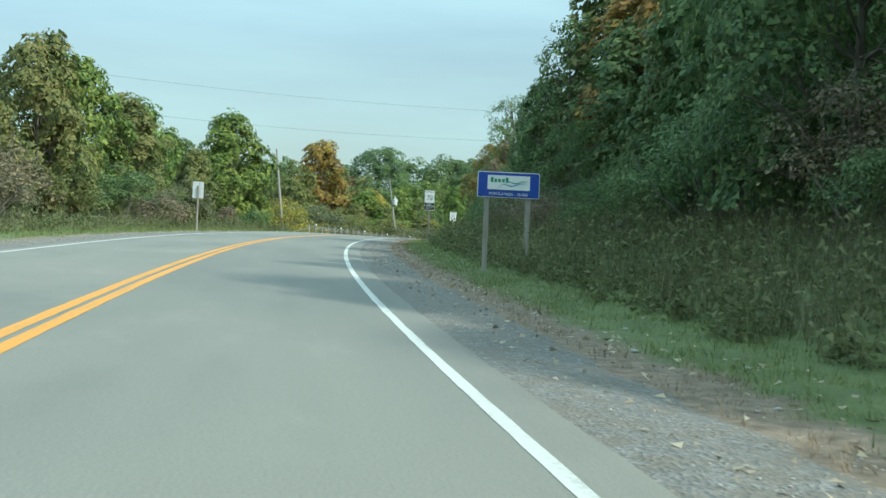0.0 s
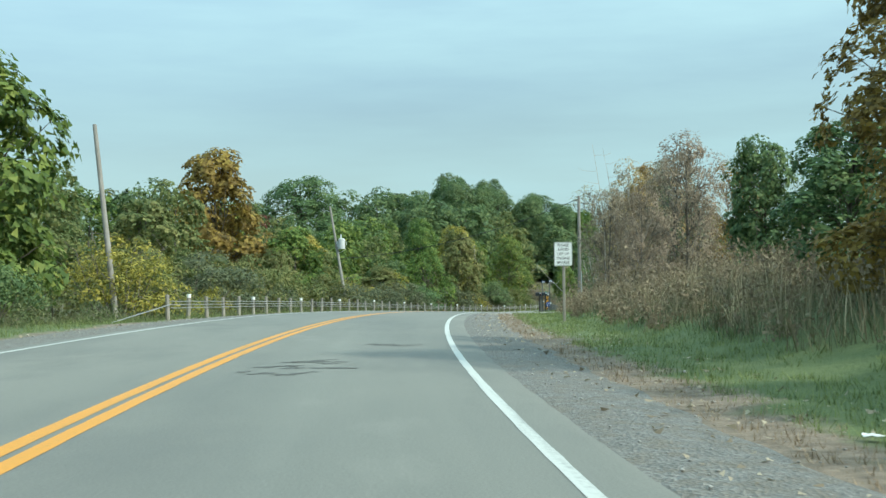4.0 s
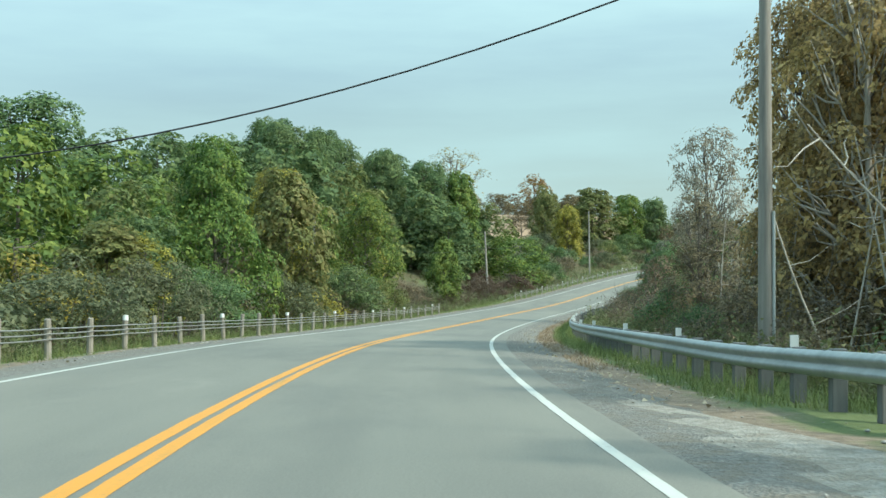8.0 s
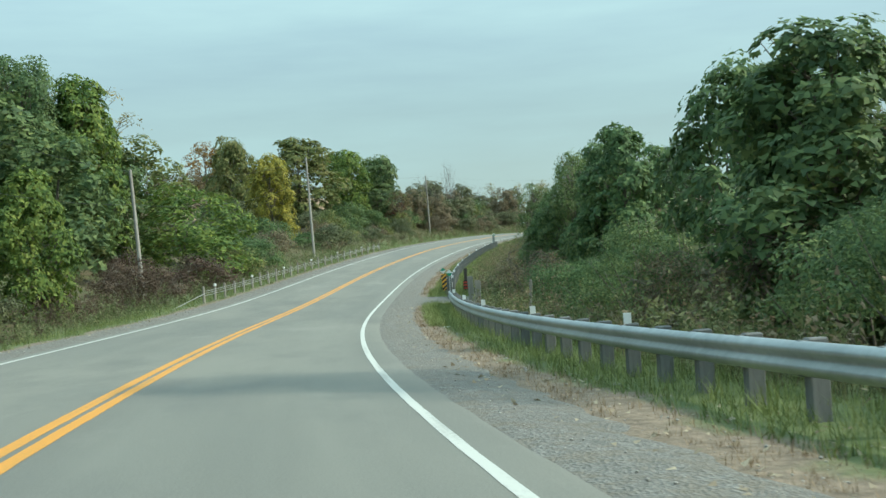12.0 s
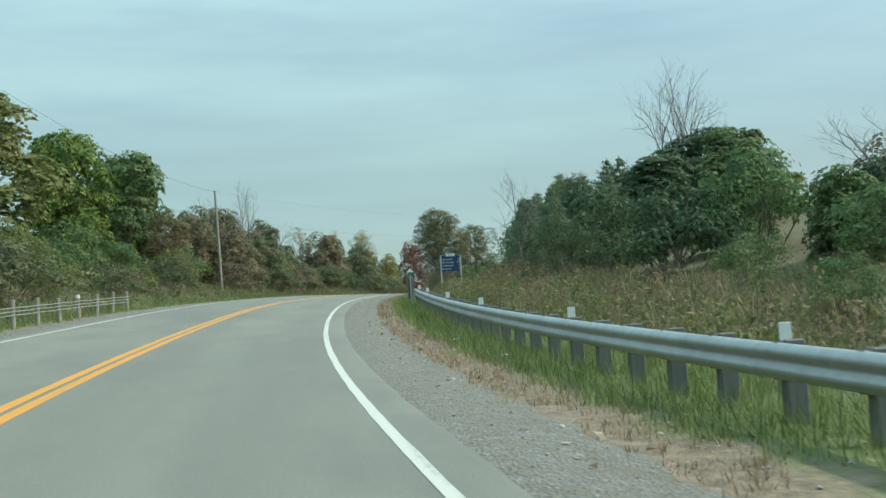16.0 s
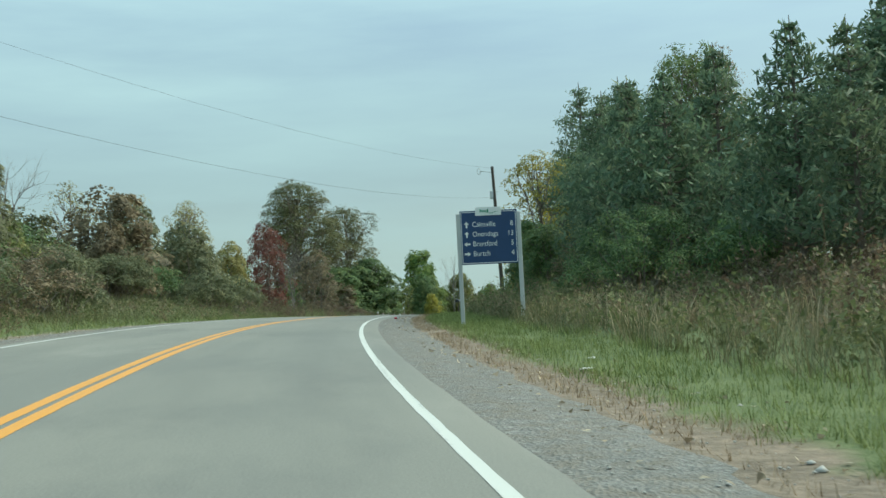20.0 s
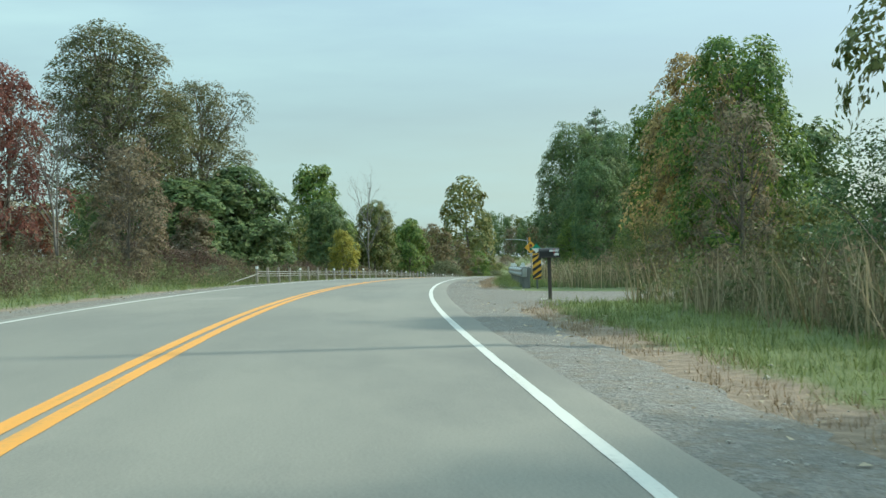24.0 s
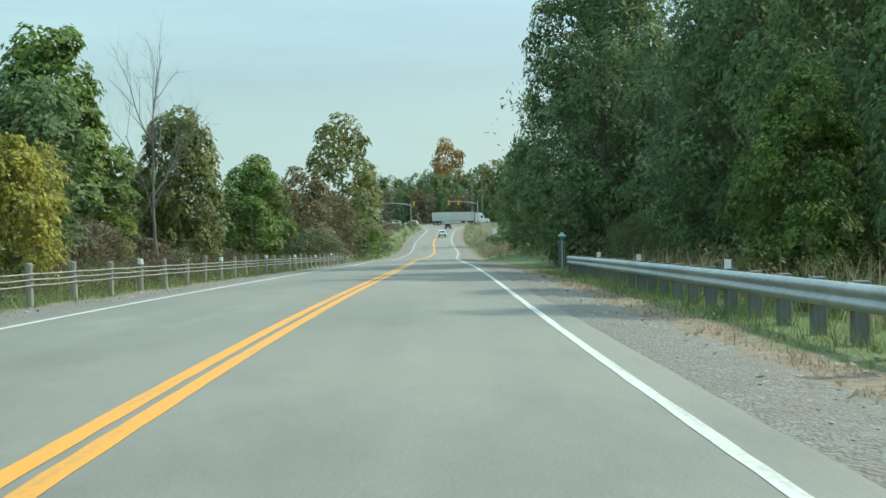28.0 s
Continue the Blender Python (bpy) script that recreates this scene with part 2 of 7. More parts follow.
WHITE = m_rough("white_sheeting", (0.64, 0.66, 0.65), (0.78, 0.80, 0.78), 4, (1, 1, 1), 0.45, 0.0, 0.05, 0.002)
BLACK = m_rough("black_sheeting", (0.010, 0.010, 0.011), (0.028, 0.028, 0.03), 6, (1, 1, 1), 0.5, 0.0, 0.0)
BLUE = m_rough("blue_sheeting", (0.008, 0.045, 0.27), (0.012, 0.065, 0.36), 3, (1, 1, 1), 0.45, 0.0, 0.0)
NAVY = m_rough("navy_sheeting", (0.010, 0.040, 0.112), (0.014, 0.052, 0.148), 3, (1, 1, 1), 0.45, 0.0, 0.0)
TEAL = m_rough("green_sheeting", (0.01, 0.20, 0.115), (0.015, 0.29, 0.17), 3, (1, 1, 1), 0.45, 0.0, 0.0)
SKYBLUE = m_rough("light_blue_sheeting", (0.06, 0.27, 0.44), (0.08, 0.33, 0.52), 3, (1, 1, 1), 0.45, 0.0, 0.0)
AMBER = m_rough("amber_sheeting", (0.66, 0.32, 0.03), (0.80, 0.42, 0.05), 4, (1, 1, 1), 0.45, 0.0, 0.0)
RED = m_rough("red_sheeting", (0.38, 0.03, 0.02), (0.55, 0.05, 0.035), 4, (1, 1, 1), 0.45, 0.0, 0.0)
PINKRED = m_rough("red_can", (0.50, 0.07, 0.09), (0.66, 0.13, 0.14), 9, (1, 1, 1), 0.35, 0.0, 0.1)
BACKMETAL = m_rough("bare_aluminium", (0.42, 0.45, 0.45), (0.56, 0.60, 0.60), 3, (1, 1, 1), 0.5, 0.4, 0.0)
TRANSFORMER = m_rough("grey_enamel", (0.45, 0.47, 0.47), (0.60, 0.62, 0.62), 4, (1, 1, 1), 0.4, 0.0, 0.0)
RUBBER = m_rough("tyre_rubber", (0.012, 0.012, 0.012), (0.03, 0.03, 0.03), 9, (1, 1, 1), 0.85)
CAR_WHITE = m_rough("white_car_paint", (0.60, 0.62, 0.63), (0.70, 0.72, 0.73), 2, (1, 1, 1), 0.3, 0.0, 0.0)
CAR_DARK = m_rough("dark_car_paint", (0.018, 0.02, 0.024), (0.035, 0.038, 0.045), 2, (1, 1, 1), 0.3, 0.0, 0.0)
GLASS_DARK = m_rough("tinted_glass", (0.012, 0.016, 0.018), (0.02, 0.026, 0.03), 2, (1, 1, 1), 0.08, 0.0, 0.0)
TRAILER = m_rough("trailer_wall", (0.40, 0.41, 0.40), (0.54, 0.55, 0.53), 2, (1, 1, 0.2), 0.5, 0.0, 0.0)
STONE = m_rough("roadside_stone", (0.16, 0.155, 0.14), (0.50, 0.48, 0.44), 1.3, (1, 1, 1), 0.9, 0.0, 0.3)
FALLEN = m_blade("fallen_leaf", (0.20, 0.155, 0.10), (0.46, 0.40, 0.29))
LITTER = m_rough("litter_paper", (0.55, 0.55, 0.52), (0.74, 0.74, 0.70), 12, (1, 1, 1), 0.7)
FIELD = m_rough("stubble_field", (0.22, 0.15, 0.095), (0.33, 0.235, 0.15), 2)
G_GREEN = m_blade("verge_grass", (0.075, 0.115, 0.030), (0.24, 0.28, 0.095))
G_DRY = m_blade("dry_grass", (0.15, 0.105, 0.062), (0.36, 0.27, 0.17))
G_WEED = m_blade("tall_weeds", (0.060, 0.076, 0.032), (0.20, 0.185, 0.095))
G_REED = m_blade("reeds", (0.16, 0.13, 0.07), (0.44, 0.36, 0.23))

LEAVES = {
    "green": m_leaf("leaf_green", [(0.048, 0.098, 0.030), (0.119, 0.190, 0.046), (0.247, 0.285, 0.063)]),
    "dark": m_leaf("leaf_dark", [(0.060, 0.108, 0.052), (0.108, 0.172, 0.070), (0.190, 0.235, 0.085)]),
    # the dark leaf again, with the hillside's shade put into its colour
    "deep": m_leaf("leaf_deep", [(0.036, 0.064, 0.036), (0.060, 0.100, 0.050), (0.100, 0.135, 0.062)]),
    "olive": m_leaf("leaf_olive", [(0.070, 0.105, 0.040), (0.155, 0.180, 0.060), (0.248, 0.222, 0.084)]),
    "gold": m_leaf("leaf_gold", [(0.120, 0.138, 0.038), (0.280, 0.258, 0.054), (0.470, 0.390, 0.080)]),
    "gold2": m_leaf("leaf_tan_gold", [(0.140, 0.115, 0.074), (0.328, 0.233, 0.101), (0.510, 0.348, 0.152)]),
    "orange": m_leaf("leaf_orange", [(0.110, 0.085, 0.036), (0.245, 0.155, 0.046), (0.345, 0.240, 0.060)]),
    "red": m_leaf("leaf_red", [(0.080, 0.040, 0.032), (0.160, 0.064, 0.046), (0.210, 0.110, 0.066)]),
    "brown": m_leaf("leaf_brown", [(0.062, 0.058, 0.037), (0.150, 0.120, 0.066), (0.225, 0.171, 0.083)]),
    "oldbrown": m_leaf("leaf_dull_brown", [(0.094, 0.085, 0.060), (0.182, 0.152, 0.098), (0.262, 0.205, 0.124)]),
    "pale": m_leaf("leaf_pale", [(0.146, 0.136, 0.058), (0.282, 0.246, 0.099), (0.324, 0.318, 0.136)]),
    "grey": m_leaf("leaf_grey", [(0.116, 0.116, 0.080), (0.232, 0.217, 0.160), (0.362, 0.334, 0.254)]),
    "oak": m_leaf("leaf_oak", [(0.055, 0.080, 0.036), (0.110, 0.128, 0.056), (0.200, 0.160, 0.084)]),
    "maroon": m_leaf("leaf_maroon", [(0.060, 0.047, 0.037), (0.113, 0.077, 0.055), (0.149, 0.113, 0.077)]),
    "weed": m_leaf("leaf_weed", [(0.071, 0.094, 0.040), (0.137, 0.159, 0.068), (0.226, 0.221, 0.112)]),
    "tanweed": m_leaf("leaf_tan_weed", [(0.120, 0.098, 0.060), (0.210, 0.170, 0.105), (0.310, 0.255, 0.165)]),
    "airy": m_leaf("leaf_locust", [(0.043, 0.087, 0.032), (0.109, 0.174, 0.058), (0.203, 0.246, 0.109)]),
    "scrub": m_leaf("leaf_scrub", [(0.078, 0.098, 0.056), (0.125, 0.143, 0.076), (0.190, 0.195, 0.105)]),
    "drypine": m_leaf("leaf_dry_pine", [(0.150, 0.132, 0.094), (0.262, 0.216, 0.150), (0.370, 0.292, 0.196)]),
    "pine": m_leaf("pine_needles", [(0.074, 0.120, 0.078), (0.122, 0.182, 0.108), (0.205, 0.245, 0.136)]),
}

# ---- the road's line: heading, grade and bank along its length ----
STEP, LEAD = 1.06, 400
TH = [-0.2456, -0.2201, -0.1913, -0.1492, -0.1051, -0.0466, 0.0050, 0.0493, 0.0954, 0.1516, 0.1986, 0.2506, 0.2803, 0.3375, 0.3998, 0.4329, 0.4640, 0.5296, 0.5647, 0.6095, 0.6510, 0.7029, 0.7453, 0.7947, 0.8150, 0.8797, 0.9205, 0.9723, 0.9917, 0.9872, 0.9782, 0.9750, 0.9837, 0.9984, 1.0064, 1.0008, 0.9854, 0.9727, 0.9724, 0.9849, 1.0000, 1.0092, 1.0116, 1.0106, 1.0090, 1.0074]
GR = [-0.0098, -0.0033, -0.0010, -0.0006, -0.0077, -0.0084, -0.0133, -0.0259, -0.0328, -0.0348, -0.0435, -0.0334, -0.0262, -0.0136, -0.0020, 0.0275, 0.0391, 0.0489, 0.0504, 0.0356, 0.0381, 0.0255, 0.0150, 0.0143, 0.0017, -0.0037, -0.0075, -0.0115, -0.0187, -0.0209, -0.0179, -0.0146, -0.0134, -0.0140, -0.0138, -0.0113, -0.0067, -0.0019, 0.0012, 0.0029, 0.0043, 0.0057, 0.0072, 0.0081, 0.0084, 0.0084]
BK = [0.0272, 0.0259, 0.0200, 0.0153, 0.0167, 0.0146, 0.0194, 0.0343, 0.0436, 0.0420, 0.0405, 0.0415, 0.0342, 0.0212, 0.0204, 0.0026, -0.0080, -0.0104, -0.0093, -0.0068, -0.0040, -0.0017, -0.0005, 0.0002, 0.0006]


def spline(knots, u):
    i = np.clip(np.floor(u).astype(int), 0, len(knots) - 4)
    f = u - i
    k = np.array(knots)
    return ((1 - f) ** 3 * k[i] + (3 * f ** 3 - 6 * f ** 2 + 4) * k[i + 1] + (-3 * f ** 3 + 3 * f ** 2 + 3 * f + 1) * k[i + 2] + f ** 3 * k[i + 3]) / 6


LEN = 20 * (len(TH) - 3)
U = np.clip(np.arange(-LEAD, LEN + 620) / 20.0, 0, LEN / 20 - 0.01)
R_TH, R_GR, R_BK = spline(TH, U), spline(GR, U), spline(BK, U / 2)
R_GR = np.where(np.arange(-LEAD, LEN + 620) > LEN, 0, R_GR)


def run(v):
    return np.concatenate([[0], np.cumsum((v[1:] + v[:-1]) / 2)]) * STEP


R_X, R_Y, R_Z = run(np.sin(R_TH)), run(np.cos(R_TH)), run(R_GR)
O = LEAD + 20
R_X, R_Y, R_Z = R_X - R_X[O], R_Y - R_Y[O], R_Z - R_Z[O]
R_S = (np.arange(len(R_X)) - O) * STEP
# past the last bend the road dips through a hollow and climbs to the crossroads
f = np.clip((R_S - 560) / 50, 0, 1)
hollow = np.interp(R_S, [540, 580, 604, 638, 675, 712, 745, 780, 815, 875, 915, 960, 1400], [0.63, -0.14, -0.70, -1.42, -2.35, -2.78, -2.70, -2.2, -1.47, 0.03, 1.1, 1.6, 2.0])
kernel = np.hanning(33)
hollow = np.convolve(np.pad(hollow, 16, mode="edge"), kernel / kernel.sum(), mode="valid")
R_Z = R_Z * (1 - f) + hollow * f
f = np.clip((R_S - 820) / 20, 0, 1)
R_BK = R_BK * (1 - f)

# Heights of the land beside the road, relative to its edge, at some distances from the centre line
D_KNOTS = [4.4, 6.0, 8.0, 11, 15, 22, 45, 100, 400]
RIGHT, LEFT = [], []


def station(side, s, *h):
    side.append((s, h))


station(RIGHT, -400, 0, -0.05, 0.0, 1.0, 2.8, 5, 7, 8, 8)
station(RIGHT, 60, 0, -0.05, 0.0, 0.9, 2.4, 4.4, 6, 7, 7)
station(RIGHT, 92, 0, -0.05, 0.0, 0.8, 1.7, 2.4, 3, 3, 3)
station(RIGHT, 116, 0, -0.02, -0.02, 0.0, 0.1, 0.4, 1, 2, 2)
station(RIGHT, 134, 0, -0.02, -0.02, 0.0, 0.0, 0.3, 1, 2, 2)
station(RIGHT, 146, 0, -0.1, -0.2, -0.5, -0.7, -0.6, 0, 1, 2)
station(RIGHT, 255, 0, -0.1, -0.15, -0.4, -0.4, 0.0, 1, 2, 3)
station(RIGHT, 300, 0, -0.1, -0.15, 0.0, 0.5, 1.6, 3, 4, 4)
station(RIGHT, 345, 0, -0.1, -0.1, 0.15, 0.7, 2.2, 4, 5, 5)
station(RIGHT, 364, 0, -0.1, -0.1, 0.3, 1.4, 4.0, 6, 7, 7)
station(RIGHT, 392, 0, -0.1, -0.05, 0.15, 0.8, 2.4, 4, 5, 5)
station(RIGHT, 425, 0, -0.1, -0.1, 0.15, 0.7, 1.4, 2, 3, 3)
station(RIGHT, 465, 0, -0.1, -0.1, 0.2, 0.6, 1.0, 2, 2, 2)
station(RIGHT, 485, 0, -0.05, -0.1, -0.2, -0.3, -0.3, 0, 0, 0)
station(RIGHT, 580, 0, -0.1, -0.2, -0.4, -0.4, -0.2, 0, 0, 0)
station(RIGHT, 640, 0, -0.1, 0.2, 0.8, 1.2, 1.2, 1, 1, 1)
station(RIGHT, 890, 0, -0.1, 0.5, 1.2, 1.4, 1.6, 2, 3, 3)
station(RIGHT, 918, 0, 0, 0, 0, 0.1, 0.3, 1, 2, 3)
station(RIGHT, 1400, 0, -0.1, 0.1, 0.4, 0.8, 1.2, 2, 3, 3)
station(LEFT, -400, 0, -0.05, -0.05, 0.1, 0.4, 0.8, 1, 2, 3)
station(LEFT, 85, 0, -0.05, -0.1, 0.0, 0.2, 0.6, 1, 3, 4)
station(LEFT, 105, 0, -0.1, -0.3, -0.6, -0.8, -0.5, 1, 5, 8)
station(LEFT, 235, 0, -0.1, -0.3, -0.6, -0.7, 0.4, 4, 9, 11)
station(LEFT, 280, 0, -0.1, -0.2, -0.2, 0.3, 2.0, 6, 9, 11)
station(LEFT, 350, 0, -0.05, -0.1, 0.4, 1.6, 3.0, 6, 8, 9)
station(LEFT, 420, 0, -0.05, 0.0, 0.6, 2.0, 3.0, 4, 5, 5)
station(LEFT, 500, 0, -0.05, -0.05, 0.4, 1.5, 2.4, 3, 4, 4)
station(LEFT, 520, 0, -0.1, -0.25, -0.2, 0.4, 1.0, 2, 3, 3)
station(LEFT, 600, 0, -0.1, -0.25, -0.2, 0.2, 0.6, 1, 2, 2)
station(LEFT, 890, 0, -0.1, 0.2, 0.5, 0.6, 0.6, 1, 1, 2)
station(LEFT, 918, 0, 0, 0, 0, 0, 0.1, 0.4, 1, 2)
station(LEFT, 1400, 0, -0.05, -0.05, 0.2, 0.6, 1.0, 1, 1, 1)


def side_height(side, s, d):
    rows = [np.interp(d, D_KNOTS, h) for _, h in side]
    keys = np.array([k for k, _ in side])
    i = np.clip(np.searchsorted(keys, s) - 1, 0, len(keys) - 2)
    f = np.clip((s - keys[i]) / (keys[i + 1] - keys[i]), 0, 1)
    f = f * f * (3 - 2 * f)
    rows = np.array(rows)
    j = np.arange(len(np.atleast_1d(s)))
    return rows[i, j] * (1 - f) + rows[i + 1, j] * f


def line_at(s):
    return [np.interp(s, R_S, v) for v in (R_X, R_Y, R_Z, R_TH, R_BK)]


def surface(s, d, lift=0.0):
    """World points of road coordinates: s along the centre line, d to its right."""
    s, d = np.broadcast_arrays(np.asarray(s, float).ravel(), np.asarray(d, float).ravel())
    x, y, z, th, bk = line_at(s)
    ad = np.abs(d)
    h = np.where(d > 0, side_height(RIGHT, s, ad), side_height(LEFT, s, ad))
    wave = 0.10 * np.sin(s * 0.31 + d * 0.9) * np.sin(d * 0.37 + s * 0.113) * np.clip((ad - 9) / 6, 0, 1)
    return np.stack([x + d * np.cos(th), y - d * np.sin(th), z - bk * np.clip(d, -5, 5) + h * (ad > 4.4) + wave + lift], 1)


def level(s, d, turn=0.0):
    """A pose at the height of the road's centre line, beside the road."""
    p = surface(s, d)[0]
    return pose(p[0], p[1], float(np.interp(s, R_S, R_Z)), 0, 0, -math.degrees(float(np.interp(s, R_S, R_TH))) + turn)


def spot(s, d, lift=0.0, turn=0.0):
    """A pose on the land, its y axis along the road."""
    p = surface(s, d, lift)[0]
    return pose(*p, 0, 0, -math.degrees(float(np.interp(s, R_S, R_TH))) + turn)


# ---- mesh helpers ----
def mesh_of(name, verts, faces, uv=None, smooth=False):
    me = bpy.data.meshes.new(name)
    verts, faces = np.asarray(verts, np.float32), np.asarray(faces, np.int32)
    n, k = faces.shape
    me.vertices.add(len(verts))
    me.vertices.foreach_set("co", verts.ravel())
    me.loops.add(n * k)
    me.loops.foreach_set("vertex_index", faces.ravel())
    me.polygons.add(n)
    me.polygons.foreach_set("loop_start", np.arange(0, n * k, k, dtype=np.int32))
    if smooth:
        me.polygons.foreach_set("use_smooth", np.ones(n, bool))
    if uv is not None:
        layer = me.uv_layers.new(name="UVMap")
        layer.data.foreach_set("uv", np.asarray(uv, np.float32)[faces.ravel()].ravel())
    me.update(calc_edges=True)
    return me


def obj(name, me, mat=None, parent=None, label=""):
    ob = new(name, me)
    if mat is not None and not me.materials:
        me.materials.append(mat)
    if parent is not None:
        ob.parent = parent
    return tagged(ob, label) if label else ob


def part(name, bm, mat, parent, label=""):
    me = bpy.data.meshes.new(name)
    bm.to_mesh(me)
    bm.free()
    return obj(name, me, mat, parent, label)


def grid_faces(ni, nj):
    i, j = np.meshgrid(np.arange(ni - 1), np.arange(nj - 1), indexing="ij")
    a = (i * nj + j).ravel()
    return np.stack([a, a + 1, a + nj + 1, a + nj], 1)


def strip(name, s_values, d_values, lift, mat, kind="structure", label="", category="", crown=None):
    s, d = np.meshgrid(s_values, d_values, indexing="ij")
    p = surface(s, d, lift)
    if crown is not None:
        p[:, 2] += crown(s.ravel(), d.ravel())
    me = mesh_of(name, p, grid_faces(len(s_values), len(d_values))[:, ::-1], np.stack([s.ravel(), d.ravel()], 1), True)
    return tagged(obj(name, me, mat), label, category, kind=kind)


def cbox(bm, sx, sy, sz, c=(0, 0, 0), b=0.01, m=None):
    """A box with chamfered edges, added to bm."""
    hx, hy, hz = sx / 2, sy / 2, sz / 2
    b = min(b, hx * 0.8, hy * 0.8, hz * 0.8)
    vs = []
    for x in (-1, 1):
        for y in (-1, 1):
            for z in (-1, 1):
                for ax in range(3):
                    q = [x * (hx - b), y * (hy - b), z * (hz - b)]
                    q[ax] = (x, y, z)[ax] * (hx, hy, hz)[ax]
                    v = Vector(q) + Vector(c)
                    vs.append(bm.verts.new(m @ v if m else v))
    bmesh.ops.convex_hull(bm, input=vs)
    return bm


def boxed(sx, sy, sz, c=(0, 0, 0), b=0.01):
    return cbox(bmesh.new(), sx, sy, sz, c, b)


def prism(points, depth, y0=0.0):
    """A flat outline in x and z, given a depth along y."""
    bm = bmesh.new()
    f = [bm.verts.new((x, y0, z)) for x, z in points]
    g = [bm.verts.new((x, y0 + depth, z)) for x, z in points]
    n = len(f)
    bm.faces.new(f)
    bm.faces.new(g[::-1])
    for i in range(n):
        bm.faces.new((f[i], g[i], g[(i + 1) % n], f[(i + 1) % n]))
    bmesh.ops.recalc_face_normals(bm, faces=bm.faces)
    return bm


def rounded(w, h, r, n=4):
    out = []
    for cx, cz, a0 in ((w / 2 - r, h / 2 - r, 0), (-w / 2 + r, h / 2 - r, 90), (-w / 2 + r, -h / 2 + r, 180), (w / 2 - r, -h / 2 + r, 270)):
        for i in range(n + 1):
            t = radians(a0 + 90 * i / n)
            out.append((cx + r * math.cos(t), cz + r * math.sin(t)))
    return out


def tube_arrays(pts, radii, sides=6):
    pts, radii = np.asarray(pts, float), np.asarray(radii, float)
    n = len(pts)
    tan = np.gradient(pts, axis=0)
    tan /= np.linalg.norm(tan, axis=1)[:, None] + 1e-9
    ref = np.where(np.abs(tan[:, 2:3]) > 0.9, np.array([[1.0, 0, 0]]), np.array([[0, 0, 1.0]]))
    u = np.cross(tan, ref)
    u /= np.linalg.norm(u, axis=1)[:, None] + 1e-9
    v = np.cross(tan, u)
    a = np.arange(sides) * 2 * np.pi / sides
    ring = pts[:, None] + radii[:, None, None] * (np.cos(a)[None, :, None] * u[:, None] + np.sin(a)[None, :, None] * v[:, None])
    i, j = np.meshgrid(np.arange(n - 1), np.arange(sides), indexing="ij")
    k = (j + 1) % sides
    f = np.stack([i * sides + j, i * sides + k, (i + 1) * sides + k, (i + 1) * sides + j], -1).reshape(-1, 4)
    return ring.reshape(-1, 3), f


class Soup:
    """Gathers arrays of quads into one mesh."""

    def __init__(self):
        self.v, self.f, self.n = [], [], 0

    def add(self, v, f):
        self.v.append(v)
        self.f.append(f + self.n)
        self.n += len(v)

    def tube(self, pts, radii, sides=6):
        self.add(*tube_arrays(pts, radii, sides))

    def mesh(self, name, smooth=True):
        return mesh_of(name, np.concatenate(self.v), np.concatenate(self.f), None, smooth)


def rod(p, q, r, r2=None, sides=10, capped=True):
    bm = bmesh.new()
    p, q = Vector(p), Vector(q)
    m = Matrix.Translation((p + q) / 2) @ (q - p).to_track_quat("Z", "Y").to_matrix().to_4x4()
    bmesh.ops.create_cone(bm, cap_ends=capped, segments=sides, radius1=r, radius2=r if r2 is None else r2, depth=(q - p).length, matrix=m)
    return bm


def lettering(name, text, size, x, z, y, mat, parent, align="CENTER", squeeze=1.0):
    cu = bpy.data.curves.new(name, "FONT")
    cu.body, cu.size, cu.align_x, cu.align_y, cu.extrude = text, size, align, "CENTER", 0.002
    cu.resolution_u = 3
    tmp = bpy.data.objects.new(name, cu)
    scene.collection.objects.link(tmp)
    bpy.context.view_layer.update()
    me = bpy.data.meshes.new_from_object(tmp.evaluated_get(bpy.context.evaluated_depsgraph_get()))
    bpy.data.objects.remove(tmp)
    me.transform(pose(x, y, z, 90) @ Matrix.Diagonal((squeeze, 1, 1, 1)))
    me.materials.clear()
    return obj(name, me, mat, parent)


def empty(name, m, label, category, group="", kind=""):
    ob = new(name)
    ob.empty_display_size = 0.2
    ob.matrix_world = m
    return tagged(ob, label, category, group, kind)


# ---- the land and the road ----
S_ALL = np.concatenate([np.arange(-380, -60, 20), np.arange(-60, 640, 2.5), np.arange(640, 960, 6), np.arange(960, 1450, 50)])
D_ALL = np.array([-900, -500, -300, -200, -140, -100, -75, -58, -45, -36, -29, -24, -20, -17, -15, -13, -11.5, -10, -8.8, -7.8, -7, -6.3, -5.6, -4.9, -4.45,
                  -4.2, 0, 4.2, 4.45, 4.9, 5.4, 5.6, 6, 6.6, 7.2, 8, 8.8, 9.8, 11, 12.5, 14, 16, 18.5, 22, 27, 34, 45, 60, 80, 110, 160, 230, 320])
strip("ground", S_ALL, D_ALL, 0.0, GROUND, label="grassy verge and weedy land along both sides of the road", category="ground",
      crown=lambda s, d: np.where(np.abs(d) < 4.3, -0.15, np.where((d > -6.1) & (d < 4.9), -0.06, np.where((d > 0) & (d < 6.1), -0.06 + 0.05 * (d - 4.9), 0.0))) + 0.03 * np.sin(s * 1.7 + d * 2.3) * (np.abs(d) > 6.2) - 22 * np.clip((np.maximum(d * 2.8, -d) - 420) / 470, 0, 1) ** 2)
far_g = np.meshgrid(np.linspace(-3000, 3000, 25), np.linspace(-3000, 3000, 25), indexing="ij")
